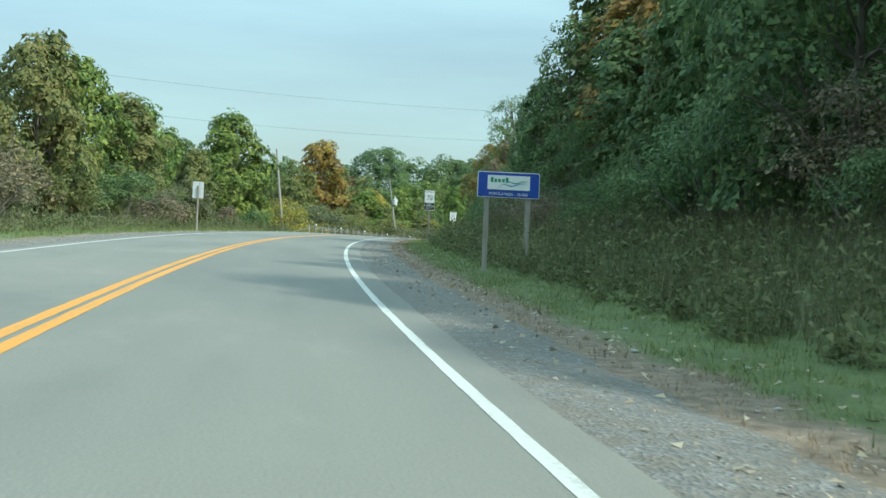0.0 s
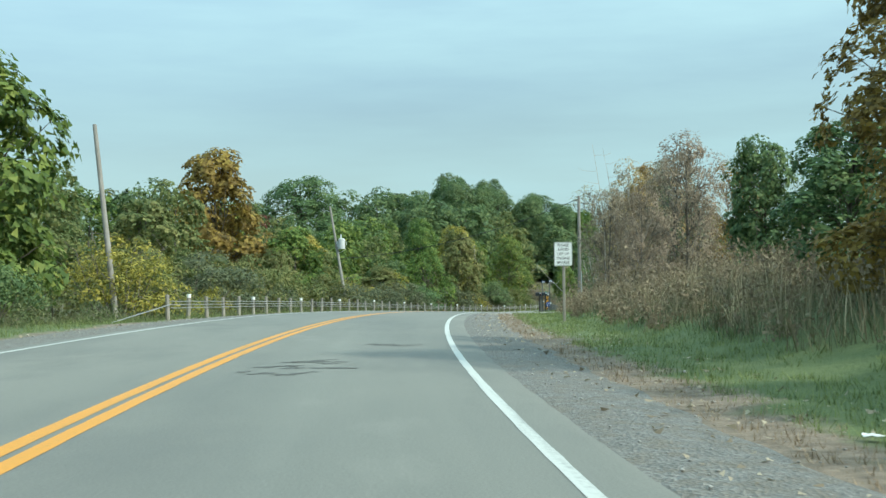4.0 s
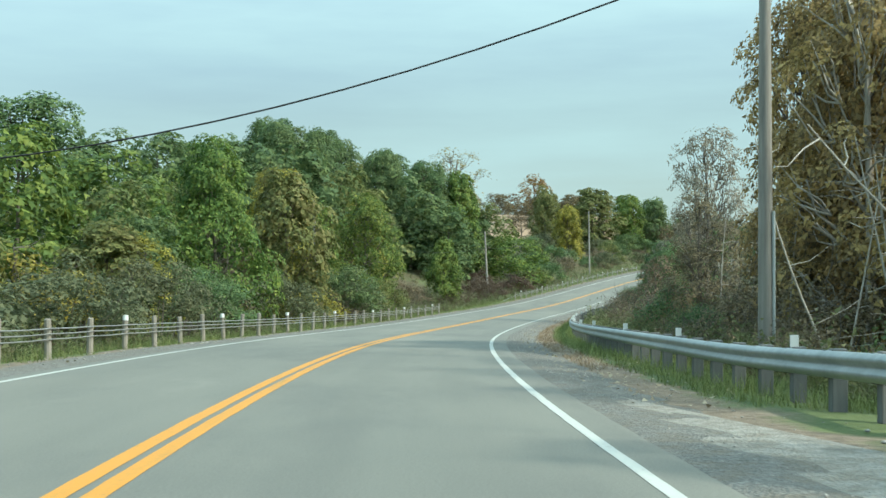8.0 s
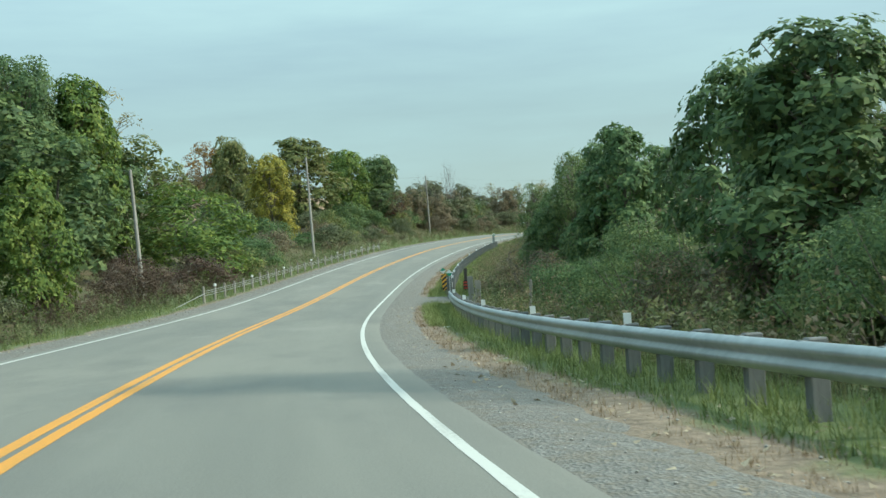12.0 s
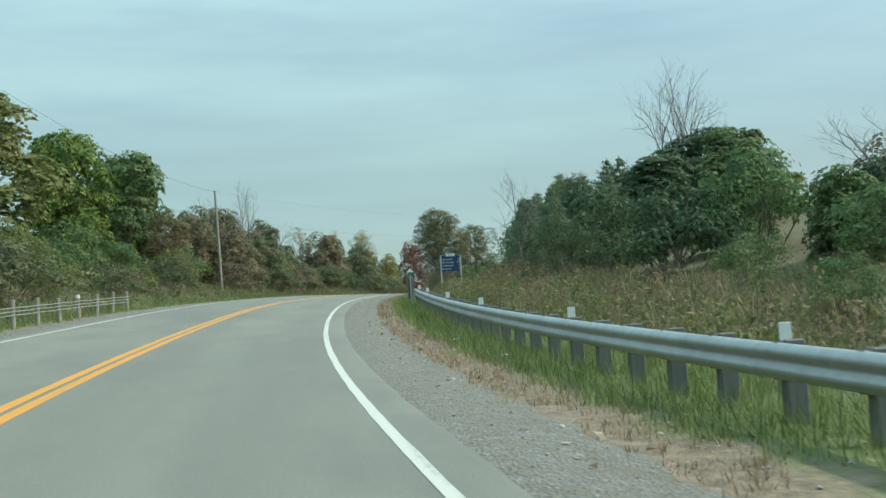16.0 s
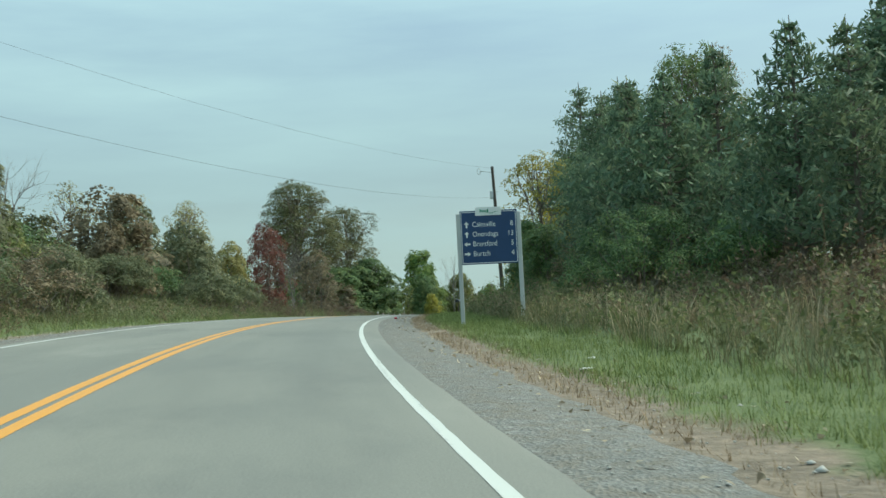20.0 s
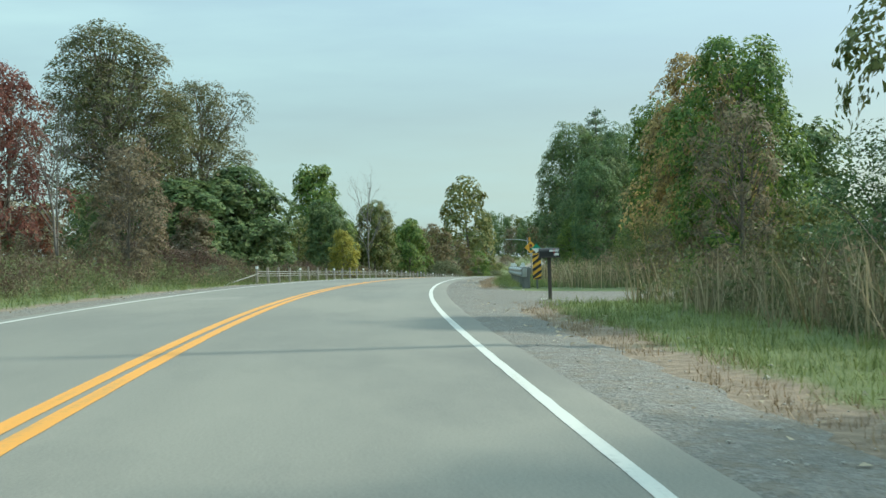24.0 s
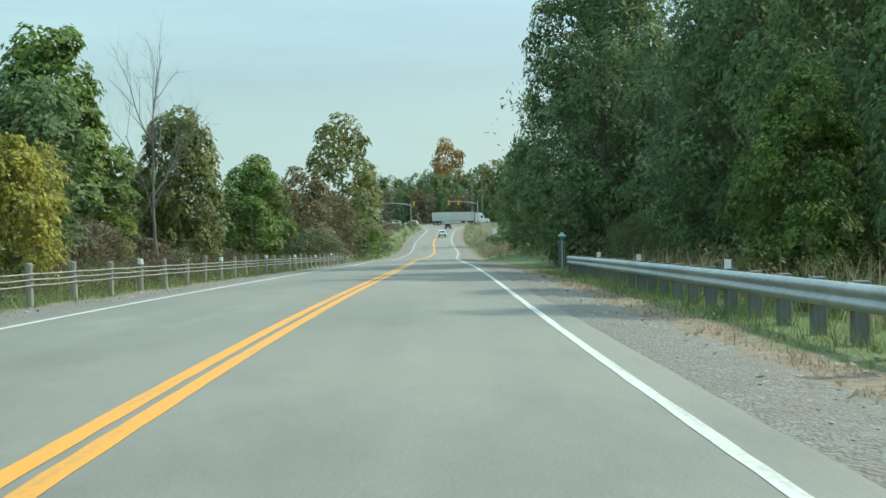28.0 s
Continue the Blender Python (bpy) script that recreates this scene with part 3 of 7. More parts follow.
tagged(obj("ground", mesh_of("ground", np.stack([far_g[0].ravel(), far_g[1].ravel(), 0 * far_g[0].ravel() - 7.0], 1), grid_faces(25, 25)[:, ::-1], np.full((625, 2), 60.0), True), GROUND),
       "wide grassy land running out to the horizon", "ground", kind="structure")
S_ROAD = np.concatenate([np.arange(-80, 640, 2.0), np.arange(640, 912, 4)])
WID = 4.22


def edge(s, d):
    return np.where(np.abs(d) > 4.2, -0.045, 0.0)


strip("road", S_ROAD, [-4.3, -4.12, -3.7, -2, -0.4, 0.4, 2, 3.7, 4.12, 4.3], 0.0, ASPHALT, label="worn pale grey asphalt of a two-lane rural road", category="road", crown=edge)


def shoulder_form(s, d):
    """Loose gravel: uneven, ragged against the asphalt, thinning out into the verge."""
    rough = 0.010 * np.sin(s * 2.1) * np.sin(d * 5.0 + s) + 0.016 * np.sin(s * 1.31 + np.sin(s * 0.37) * 3) * np.sin(s * 0.53 + d * 3) + 0.012 * np.sin(s * 2.83 + d * 6)
    return rough * np.clip((d - 4.5) / 0.5, 0.35, 1) - 0.10 * np.clip(d - 5.0, 0, 1) ** 2 - np.where(d < 4.2, 0.03, np.where(d < 4.45, 0.008, 0))


strip("gravel_shoulder", np.concatenate([np.arange(-80, 600, 0.8), np.arange(600, 912, 4)]), [4.13, 4.4, 4.7, 5.0, 5.2, 5.4, 5.6, 5.8, 6.05], -0.004, GRAVEL, label="grey gravel shoulder beside the driving lane", category="shoulder", crown=shoulder_form)
strip("gravel_shoulder", S_ROAD, [-6.0, -5.6, -5.1, -4.6, -4.24], -0.006, GRAVEL, label="pale gravel shoulder on the far side of the road", category="shoulder",
      crown=lambda s, d: 0.015 * np.sin(s * 1.9) * np.sin(d * 5.0 + s) - np.where(d < -5.8, 0.06, 0) - np.where(d > -4.3, 0.03, 0))
for d, w, mat, label in ((3.72, 0.115, WHITE_LINE, "solid white edge line painted on the asphalt"), (-3.79, 0.11, WHITE_LINE, "solid white edge line painted on the asphalt"),
                         (0.116, 0.155, YELLOW_LINE, "solid yellow centre line, one of a worn pair"), (-0.116, 0.155, YELLOW_LINE, "solid yellow centre line, one of a worn pair")):
    s_l = np.concatenate([np.arange(-40, 600, 0.5), np.arange(600, 850, 3.0)])
    rag = np.random.default_rng(int(abs(d) * 1000))
    d0, d1 = (d + k * w / 2 + rag.normal(size=len(s_l)) * 0.003 for k in (-1, 1))
    both = np.stack([surface(s_l, d0, 0.004), surface(s_l, d1, 0.004)], 1).reshape(-1, 3)
    uv = np.stack([np.stack([s_l, d0], 1), np.stack([s_l, d1], 1)], 1).reshape(-1, 2)
    tagged(obj("road_line", mesh_of("road_line", both, grid_faces(len(s_l), 2)[:, ::-1], uv, True), mat), label, "road marking", kind="structure")

# dark tyre scuffs in the driving lane: ragged patches of thin streaks
SCUFFS = ((66.6, 0.9, 1.0), (67.8, 1.2, 1.2), (69.0, 1.6, 0.9), (74.3, 2.4, 1.0), (338.4, 1.9, 0.5), (339.7, 0.9, 0.6), (341.7, 2.0, 0.4), (360.0, 2.0, 0.8), (361.5, 2.2, 0.6), (363.1, 2.1, 0.9), (364.8, 2.4, 0.5), (370.8, 3.0, 0.6))
for s0, d0, w in SCUFFS:
    g = np.random.default_rng(int(s0 * 10))
    so = Soup()
    for k in range(9):
        sc, dc = s0 + g.normal() * 0.28, d0 + g.normal() * 0.30 * w
        u_s = np.linspace(-1, 1, 9)
        half = 0.035 * (0.4 + g.random()) * np.sqrt(np.clip(1 - u_s ** 2, 0, 1)) * (0.6 + 0.8 * g.random(9)) + 0.002
        along = 0.10 * w * (0.4 + g.random())
        ds = dc + u_s * along * 1.6
        ss = sc + 0.05 * np.sin(u_s * 3 + k) + u_s * 0.05
        rim = np.stack([surface(ss - half * 2.2, ds, 0.004 + 0.0003 * k), surface(ss + half * 2.2, ds, 0.004 + 0.0003 * k)], 1).reshape(-1, 3)
        so.add(rim, grid_faces(9, 2))
    tagged(obj("tyre_scuff", so.mesh("tyre_scuff"), SCUFF), "dark ragged rubber scuffs worn into the asphalt", "road marking", kind="structure")


# ---- trees and bushes ----
def unit(rng, n):
    v = rng.normal(size=(n, 3))
    return v / (np.linalg.norm(v, axis=1)[:, None] + 1e-9)


def leaf_quads(rng, c, nrm, length, width):
    """Small pointed leaves at the points c, each one triangle."""
    n = len(c)
    nrm = nrm / (np.linalg.norm(nrm, axis=1)[:, None] + 1e-9)
    u = np.cross(nrm, unit(rng, n))
    u /= np.linalg.norm(u, axis=1)[:, None] + 1e-9
    w = np.cross(nrm, u)
    length, width = np.reshape(length, (-1, 1)), np.reshape(width, (-1, 1))
    v = np.stack([c - u * length * 0.42 - w * width * 0.62, c - u * length * 0.30 + w * width * 0.62, c + u * length * 0.72], 1).reshape(-1, 3)
    return v, np.arange(3 * n).reshape(n, 3)


def bent(rng, a, b, n, sway):
    t = np.linspace(0, 1, n)[:, None]
    a, b = np.asarray(a, float), np.asarray(b, float)
    p = a + (b - a) * t + rng.normal(size=(n, 3)) * sway * np.sin(t * np.pi)
    p[:, 2] += 0.12 * np.linalg.norm(b - a) * np.sin(t[:, 0] * np.pi) * -0.5
    return p


STYLES = {
    # width, base of crown, boughs, sprays on a bough, leaves on a spray, leaf size, bough radius, profile power, trunk radius
    "round": (7.8, 0.0, 30, 13, 25, 0.26, 0.185, 0.50, 0.17),
    "tall": (6.0, 0.0, 32, 12, 24, 0.23, 0.195, 0.50, 0.16),
    "far": (7.6, 0.0, 24, 9, 18, 0.30, 0.190, 0.50, 0.17),
    "oak": (9.0, 0.16, 32, 8, 26, 0.24, 0.125, 0.45, 0.24),
    "sparse": (6.0, 0.10, 26, 9, 17, 0.20, 0.155, 0.50, 0.13),
    "airy": (7.0, 0.10, 26, 10, 20, 0.20, 0.145, 0.50, 0.13),
    "wispy": (6.4, 0.20, 24, 7, 10, 0.16, 0.125, 0.50, 0.10),
    "willow": (8.5, 0.02, 24, 11, 22, 0.24, 0.180, 0.45, 0.16),
}


def deciduous(style, seed, fine=False):
    """A broadleaf tree: boughs round the trunk, leaf sprays layered over each bough, leaves spread over each spray."""
    rng = np.random.default_rng(seed)
    wide, base, boughs, sprays, leaves, size, rad, power, trunk_r = STYLES[style]
    reach = 0.078 * wide
    if fine == 2:
        boughs, sprays, leaves, size, reach = int(boughs * 1.25), int(sprays * 1.55), int(leaves * 1.8), size * 0.46, reach * 0.80
    elif fine and style == "oak":
        boughs, sprays, leaves, size, reach = int(boughs * 1.25), int(sprays * 1.6), int(leaves * 2.2), size * 0.40, reach * 0.72
    elif fine:
        boughs, sprays, leaves, size, reach = int(boughs * 1.12), int(sprays * 1.3), int(leaves * 1.5), size * 0.62, reach * 0.93
    height = 10.0
    lean = rng.normal(size=2) * 0.25
    wood, crown = Soup(), Soup()
    spine = np.array([[lean[0] * t * t + 0.12 * math.sin(5 * t + seed), lean[1] * t * t + 0.12 * math.cos(4 * t + seed), height * 0.86 * t] for t in np.linspace(0, 1, 9)])
    spine[0, 2] = -0.5
    wood.tube(spine, np.linspace(trunk_r, 0.03, 9) * np.array([1.35] + [1] * 8), 8)
    frond = style in ("airy", "wispy", "sparse")
    for i in range(boughs):
        t = base + (1 - base) * (0.04 + 0.93 * (i + 0.5) / boughs)
        q = (t - base) / (1 - base)
        prof = max(0.12, (1 - abs(2 * q - 0.85) ** 2.2 if q > 0.42 else 0.66 + 0.8 * q)) ** power
        prof = min(prof, max(0.12, 1.35 * (1 - q) ** 0.48)) * (0.82 + 0.30 * rng.random())
        a = i * 2.39996 + rng.normal() * 0.35
        r = wide / 2 * prof * (0.34 + 0.34 * rng.random())
        c = np.array([r * math.cos(a), r * math.sin(a), height * t * 0.96]) + rng.normal(size=3) * 0.15
        rb = wide * rad * (0.80 + 0.55 * rng.random()) * (0.72 + 0.35 * prof)
        out = np.array([math.cos(a), math.sin(a), 0.0])
        # sprays sit on the outer and upper side of the bough
        u = unit(rng, sprays) + out * 0.75 + np.array([0, 0, 0.30])
        u /= np.linalg.norm(u, axis=1)[:, None]
        hub = c + u * rb * (0.70 + 0.38 * rng.random((sprays, 1))) * np.array([1.10, 1.10, 0.86])
        axis = u * (0.45 if style == "oak" else 0.80) + np.array([0, 0, 0.85 if style == "oak" else 0.50]) + unit(rng, sprays) * 0.25
        axis /= np.linalg.norm(axis, axis=1)[:, None]
        e1 = np.cross(axis, unit(rng, sprays))
        e1 /= np.linalg.norm(e1, axis=1)[:, None] + 1e-9
        e2 = np.cross(axis, e1)
        rs = reach * (0.70 + 0.65 * rng.random((sprays, 1)))
        m = sprays * leaves
        k = np.repeat(np.arange(sprays), leaves)
        rr, ang = np.sqrt(rng.random((m, 1))), rng.random((m, 1)) * 2 * np.pi
        x, y = rr * np.cos(ang) * (1.55 if frond else 1.15), rr * np.sin(ang) * (0.42 if frond else 0.85)
        side = e1[k] * x + e2[k] * y
        pts = hub[k] + rs[k] * (side - axis[k] * ((0.15 if style == "oak" else 0.34) * rr * rr)) + rng.normal(size=(m, 3)) * 0.10 * reach
        if style == "willow":
            pts[:, 2] -= rng.random(m) * 0.6
        nrm = axis[k] + side * 0.5 + unit(rng, m) * 0.42
        if not frond:
            # a thinner fill inside the bough
            inner = unit(rng, leaves * 2)
            pts = np.concatenate([pts, c + inner * rb * 0.8 * rng.random((leaves * 2, 1)) ** 0.4])
            nrm = np.concatenate([nrm, inner + unit(rng, leaves * 2) * 0.6])
        ok = pts[:, 2] > 0.12
        nrm, pts = nrm[ok], pts[ok]
        ln = size * (0.65 + 0.75 * rng.random(len(pts)))
        crown.add(*leaf_quads(rng, pts, nrm, ln, ln * (0.50 if frond else 0.70)))
        j = int(np.clip(t * 0.72 * 9, 1, 7))
        root = spine[j]
        if style == "far":
            continue
        wood.tube(bent(rng, root, c, 5, 0.14), np.linspace(trunk_r * 0.42 * (1.1 - q * 0.6), 0.025, 5), 3)
        for n in range(0, sprays, 3 if style in ("oak", "sparse", "airy", "wispy") else 6):
            wood.tube(bent(rng, root + (c - root) * 0.6, hub[n], 4, 0.08), np.linspace(0.035, 0.010, 4), 3)
    return wood.mesh("trunk"), crown.mesh("crown", False)


def bush(seed, dense=True, k=1.0, fine=False):
    rng = np.random.default_rng(seed)
    wood, crown = Soup(), Soup()
    n, per = (int(25 * k ** 1.5), 128) if dense else (int(23 * k ** 1.5), 96)
    per = int(per * 1.6) if fine else per
    for i in range(n):
        a = i * 2.39996 + rng.normal() * 0.4
        q = rng.random()
        r = 2.0 * k * math.sqrt((i + 0.5) / n) * (1 - 0.25 * q)
        z = 0.35 + 2.2 * k * (1 - (r / (2.35 * k)) ** 2) * (0.35 + 0.65 * q)
        c = np.array([r * math.cos(a), r * math.sin(a), z])
        rb = 0.50 + 0.32 * rng.random()
        d = unit(rng, per)
        d[:, 2] = np.where(d[:, 2] < -0.3, -d[:, 2], d[:, 2])
        pts = c + d * rb * (0.55 + 0.5 * rng.random((per, 1))) * np.array([1.1, 1.1, 0.9])
        ok = pts[:, 2] > 0.03
        pts, d = pts[ok], d[ok]
        ln = (0.078 if fine else 0.124) * (0.6 + 0.9 * rng.random(len(pts)))
        crown.add(*leaf_quads(rng, pts, d + unit(rng, len(pts)) * 0.5 + np.array([0, 0, 0.35]), ln, ln * 0.66))
        foot = np.array([c[0] * 0.04, c[1] * 0.04, -0.2])
        tip = c + np.array([c[0] * 0.15, c[1] * 0.15, rb * (0.7 + 0.5 * rng.random())])
        if i % 3 == 0:
            wood.tube(bent(rng, foot, tip, 4, 0.10), np.linspace(0.045, 0.010, 4), 3)
            for _ in range(0 if dense else 4):
                wood.tube(bent(rng, tip - (tip - foot) * 0.02, c + unit(rng, 1)[0] * 1.1 + np.array([0, 0, 0.5]), 3, 0.06), np.linspace(0.016, 0.005, 3), 3)
    return wood.mesh("stem"), crown.mesh("foliage", False)


def bare(seed):
    rng = np.random.default_rng(seed)
    wood = Soup()

    def grow(p, d, length, r, level):
        n = 5 if level < 3 else 3
        pts, q = [p], np.array(p, float)
        dd = np.array(d, float)
        for _ in range(n - 1):
            dd = dd + rng.normal(size=3) * 0.13 + np.array([0, 0, 0.05])
            dd /= np.linalg.norm(dd)
            q = q + dd * length / (n - 1)
            pts.append(q)
        r_end = r * (0.45 if level < 3 else 0.3)
        wood.tube(np.array(pts), np.linspace(r, r_end, n), (7, 5, 4, 3)[min(level, 3)])
        if level == 4:
            return
        kids = (7, 5, 4, 2)[level]
        for k in range(kids):
            t = 0.3 + 0.68 * (k + rng.random()) / kids
            i = min(int(t * (n - 1)), n - 2)
            b = pts[i] + (np.array(pts[i + 1]) - pts[i]) * (t * (n - 1) - i)
            side = unit(rng, 1)[0]
            nd = dd * 0.66 + side * 0.72 + np.array([0, 0, 0.24])
            grow(b, nd / np.linalg.norm(nd), length * (0.62 - 0.12 * t), r * (0.50 - 0.15 * t), level + 1)

    grow(np.array([0, 0, -0.4]), np.array([0.03, 0.02, 1.0]), 7.4, 0.12, 0)
    return wood.mesh("trunk"), None


def conifer(style, seed, fine=False):
    rng = np.random.default_rng(seed)
    wood, crown = Soup(), Soup()
    wood.tube([(0, 0, -0.5), (0.05, 0, 3), (0, 0.05, 6.5), (0, 0, 9.9)], [0.19, 0.15, 0.09, 0.02], 7)
    rows = 17 if style == "pine" else 24
    for i in range(rows):
        t = (i + 0.5) / rows
        z = 0.6 + 9.1 * t if style == "spruce" else 1.0 + 8.6 * t
        reach = (2.5 * (1 - t) ** 0.85 + 0.15) if style == "spruce" else 3.3 * min(1.0, 1.45 * (1 - t) ** 0.9) * (0.62 + 0.5 * rng.random()) + 0.2
        for k in range(6 if style == "pine" else 8):
            a = k * 2 * math.pi / (6 if style == "pine" else 8) + i * 0.9 + rng.normal() * 0.25
            ln = reach * (0.72 + 0.4 * rng.random())
            rise = (0.28 if style == "pine" else -0.22) * ln
            tip = np.array([ln * math.cos(a), ln * math.sin(a), z + rise + rng.normal() * 0.08])
            br = bent(rng, (0, 0, z), tip, 5, 0.06)
            wood.tube(br, np.linspace(0.04, 0.008, 5), 3)
            m = max(6, int((44 if style == "pine" else 32) * ln / 2 * (3.0 if fine else 1)))
            q = 0.30 + 0.75 * rng.random((m, 1)) ** 0.7
            base = np.array([0, 0, z]) + (tip - np.array([0, 0, z])) * q
            pts = base + rng.normal(size=(m, 3)) * np.array([0.24, 0.24, 0.13]) * (0.5 + ln / 3)
            size = (0.42 if style == "pine" else 0.36) * (0.6 + 0.7 * rng.random(m)) * (0.48 if fine else 1)
            nrm = unit(rng, m) + np.array([0, 0, 0.9])
            crown.add(*leaf_quads(rng, pts, nrm, size, size * 0.30))
    return wood.mesh("trunk"), crown.mesh("crown", False)


KINDS = {
    "green": (("round", "tall"), "green", "tree", "leafy maple, green with yellowing outer leaves"),
    "dark": (("round", "tall"), "dark", "tree", "dense dark green broadleaf tree at the wood's edge"),
    # this kind's leaves carry painted shade
    "deep": (("round", "tall"), "deep", "tree", "dense dark green hillside tree, leaf colour darkened for shade"),
    "olive": (("round", "tall"), "olive", "tree", "olive green tree turning brown in autumn"),
    "gold": (("round", "sparse"), "gold", "tree", "yellow-green tree in early autumn colour"),
    "gold2": (("tall", "round"), "gold2", "tree", "tall poplar with tan and golden autumn leaves"),
    "orange": (("tall", "sparse"), "orange", "tree", "orange-brown tree in full autumn colour"),
    "red": (("sparse", "airy"), "red", "tree", "dark red sumac in autumn colour"),
    "brown": (("airy", "round"), "brown", "tree", "brown half-withered tree in the scrub"),
    "oldbrown": (("sparse", "airy"), "oldbrown", "tree", "dull brown scrub tree with thin leaves"),
    "pale": (("wispy",), "pale", "tree", "slender tree with thin pale yellow leaves"),
    "grey": (("airy",), "grey", "tree", "grey-leaved willow with an open crown"),
    "birch": (("sparse",), "gold2", "tree", "slender birch with thin golden leaves"),
    "oak": (("oak",), "oak", "tree", "large spreading oak with dark bronze leaves"),
    "airy": (("airy",), "airy", "tree", "locust tree with an open feathery crown"),
    "willow": (("willow",), "green", "bush", "broad light green willow bush"),
    "bare": (("bare",), None, "tree", "leafless grey tree with fine twigs"),
    "pine": (("pine",), "pine", "tree", "dark green white pine on the slope"),
    "drypine": (("airy",), "drypine", "tree", "brown-grey half-bare tree with thin dry leaves"),
    "bush_scrub": (("bush",), "scrub", "bush", "dull grey-green scrub bush by the road"),
    "scrubby": (("round",), "scrub", "tree", "grey-green scrub tree in the thicket"),
    "spruce": (("spruce",), "pine", "tree", "slim dark green spruce in the wood"),
    "bush_green": (("bush",), "green", "bush", "leafy green bush at the roadside"),
    "bush_dark": (("bush",), "dark", "bush", "dark green bush in the shade of the wood"),
    "bush_shaded": (("bush",), "deep", "bush", "dark green hillside bush, leaf colour darkened for shade"),
    "bush_olive": (("bush",), "olive", "bush", "olive green bush turning brown"),
    "bush_brown": (("thin",), "oldbrown", "bush", "brown half-bare thicket bush"),
    "bush_red": (("thin",), "maroon", "bush", "low reddish brown bush on the bank"),
    "bush_gold": (("thin",), "gold", "bush", "yellowing leafy bush at the roadside"),
    "weed": (("thin",), "weed", "bush", "clump of brown-green weeds behind the verge"),
    "tanweed": (("thin",), "tanweed", "bush", "clump of pale dry goldenrod and grasses"),
    "bush_grey": (("thin",), "grey", "bush", "grey-green willow scrub by the road"),
}
MESHES, PROTOS, COUNT = {}, {}, {}


def shape_mesh(style, k):
    key = (style, k)
    if key not in MESHES:
        fine = 2 if style.endswith("_finest") else 1 if style.endswith("_fine") else 0
        style = style.split("_")[0]
        seed = 11 + 7 * k + len(style) * 101
        if style in STYLES:
            MESHES[key] = deciduous(style, seed, fine)
        elif style == "bush":
            MESHES[key] = bush(seed, True, 1.0, fine)
        elif style == "thin":
            MESHES[key] = bush(seed, False, 1.0, fine)
        elif style == "bigbush":
            MESHES[key] = bush(seed, True, 1.6, fine)
        elif style == "bigthin":
            MESHES[key] = bush(seed, False, 1.6, fine)
        elif style == "bare":
            MESHES[key] = bare(seed)
        else:
            MESHES[key] = conifer(style, seed, fine)
    return MESHES[key]


def proto(kind, style, k):
    key = (kind, style, k)
    if key in PROTOS:
        return PROTOS[key]
    _, leaf, cat, label = KINDS[kind]
    wood, crown = shape_mesh(style, k)
    name = "bush" if cat == "bush" else {"pine": "pine_tree", "spruce": "spruce_tree", "oak": "oak_tree", "birch": "birch_tree"}.get(kind, "tree")
    top = empty(name, Matrix(), label, cat, "trees and bushes along the road")
    for me, part_name, mat in ((wood, "stem" if cat == "bush" else "trunk", PALE_BARK if kind == "birch" else GREY_BARK if kind in ("pale", "bare", "grey") else BARK),
                               (crown, "foliage" if cat == "bush" else "crown", LEAVES.get(leaf))):
        if me is None:
            continue
        if not me.materials:
            me.materials.append(mat)
        ob = new(part_name, me)
        ob.parent = top
        ob.material_slots[0].link = "OBJECT"
        ob.material_slots[0].material = mat
    PROTOS[key] = top
    return top


WIDTHS = {k: v[0] for k, v in STYLES.items()}
WIDTHS.update(bush=5.0, thin=5.0, bigbush=8.0, bigthin=8.0, bare=6.0, pine=6.4, spruce=5.0)
NOMINAL = {"bush": 3.0, "thin": 3.2, "bigbush": 4.8, "bigthin": 5.0, "bare": 11.0}


def plant(kind, s, d, top, width, far=False):
    """One tree: top is its height over the road there, width the spread of its crown."""
    COUNT[kind] = n = COUNT.get(kind, -1) + 1
    styles = KINDS[kind][0]
    style = styles[n % len(styles)]
    if far and style in ("round", "tall"):
        style = "far"
    k = (n // len(styles)) % (3 if style in ("round", "tall", "bush", "thin", "pine", "bare") else 2)
    foot = surface(s, d)[0]
    road_z = float(np.interp(s, R_S, R_Z))
    h = max(0.7, top - (foot[2] - road_z))
    if style in ("bush", "thin") and h > 3.6 and abs(d) < 15:
        style = "big" + style
    kz = h / NOMINAL.get(style, 10.0)
    kx = (0.88 if kind == "oak" else 1.06 if d > 0 else 1.18) * width / WIDTHS[style]
    if style != "bare":
        kx = min(max(kx, 0.80 * kz), 1.9 * kz)
    if not far and s < 640 and (abs(d) < 18 and max(kx, kz) > 1.15 or 0 < d < 14 and max(kx, kz) > 0.55 or 0 < d < 23 and max(kx, kz) > 1.0) and style in ("round", "tall", "airy", "sparse", "pine", "oak", "spruce"):
        style += "_finest" if max(kx, kz) > 1.1 and 0 < d < 16.5 and style in ("round", "tall") else "_fine"
    elif style == "oak":
        style = "oak_fine"
    elif 0 < d < 15 and s < 600 and style in ("bush", "thin", "bigbush", "bigthin"):
        style += "_fine"
    elif style == "far" and kz > 1.5 and s < 640:
        style = "round_fine"
        kx *= WIDTHS["far"] / WIDTHS["round"]
    turn = (n * 137.5 + s * 7) % 360
    copy_thing(proto(kind, style, k), pose(foot[0], foot[1], foot[2] - 0.15, 0, 0, turn) @ Matrix.Diagonal((kx, kx, kz, 1)))


def plant_rows(rows):
    for kind, s, d, top, width in rows:
        plant(kind, s, d, top * 0.99, width, d < -25 or d > 34 or s > 640)


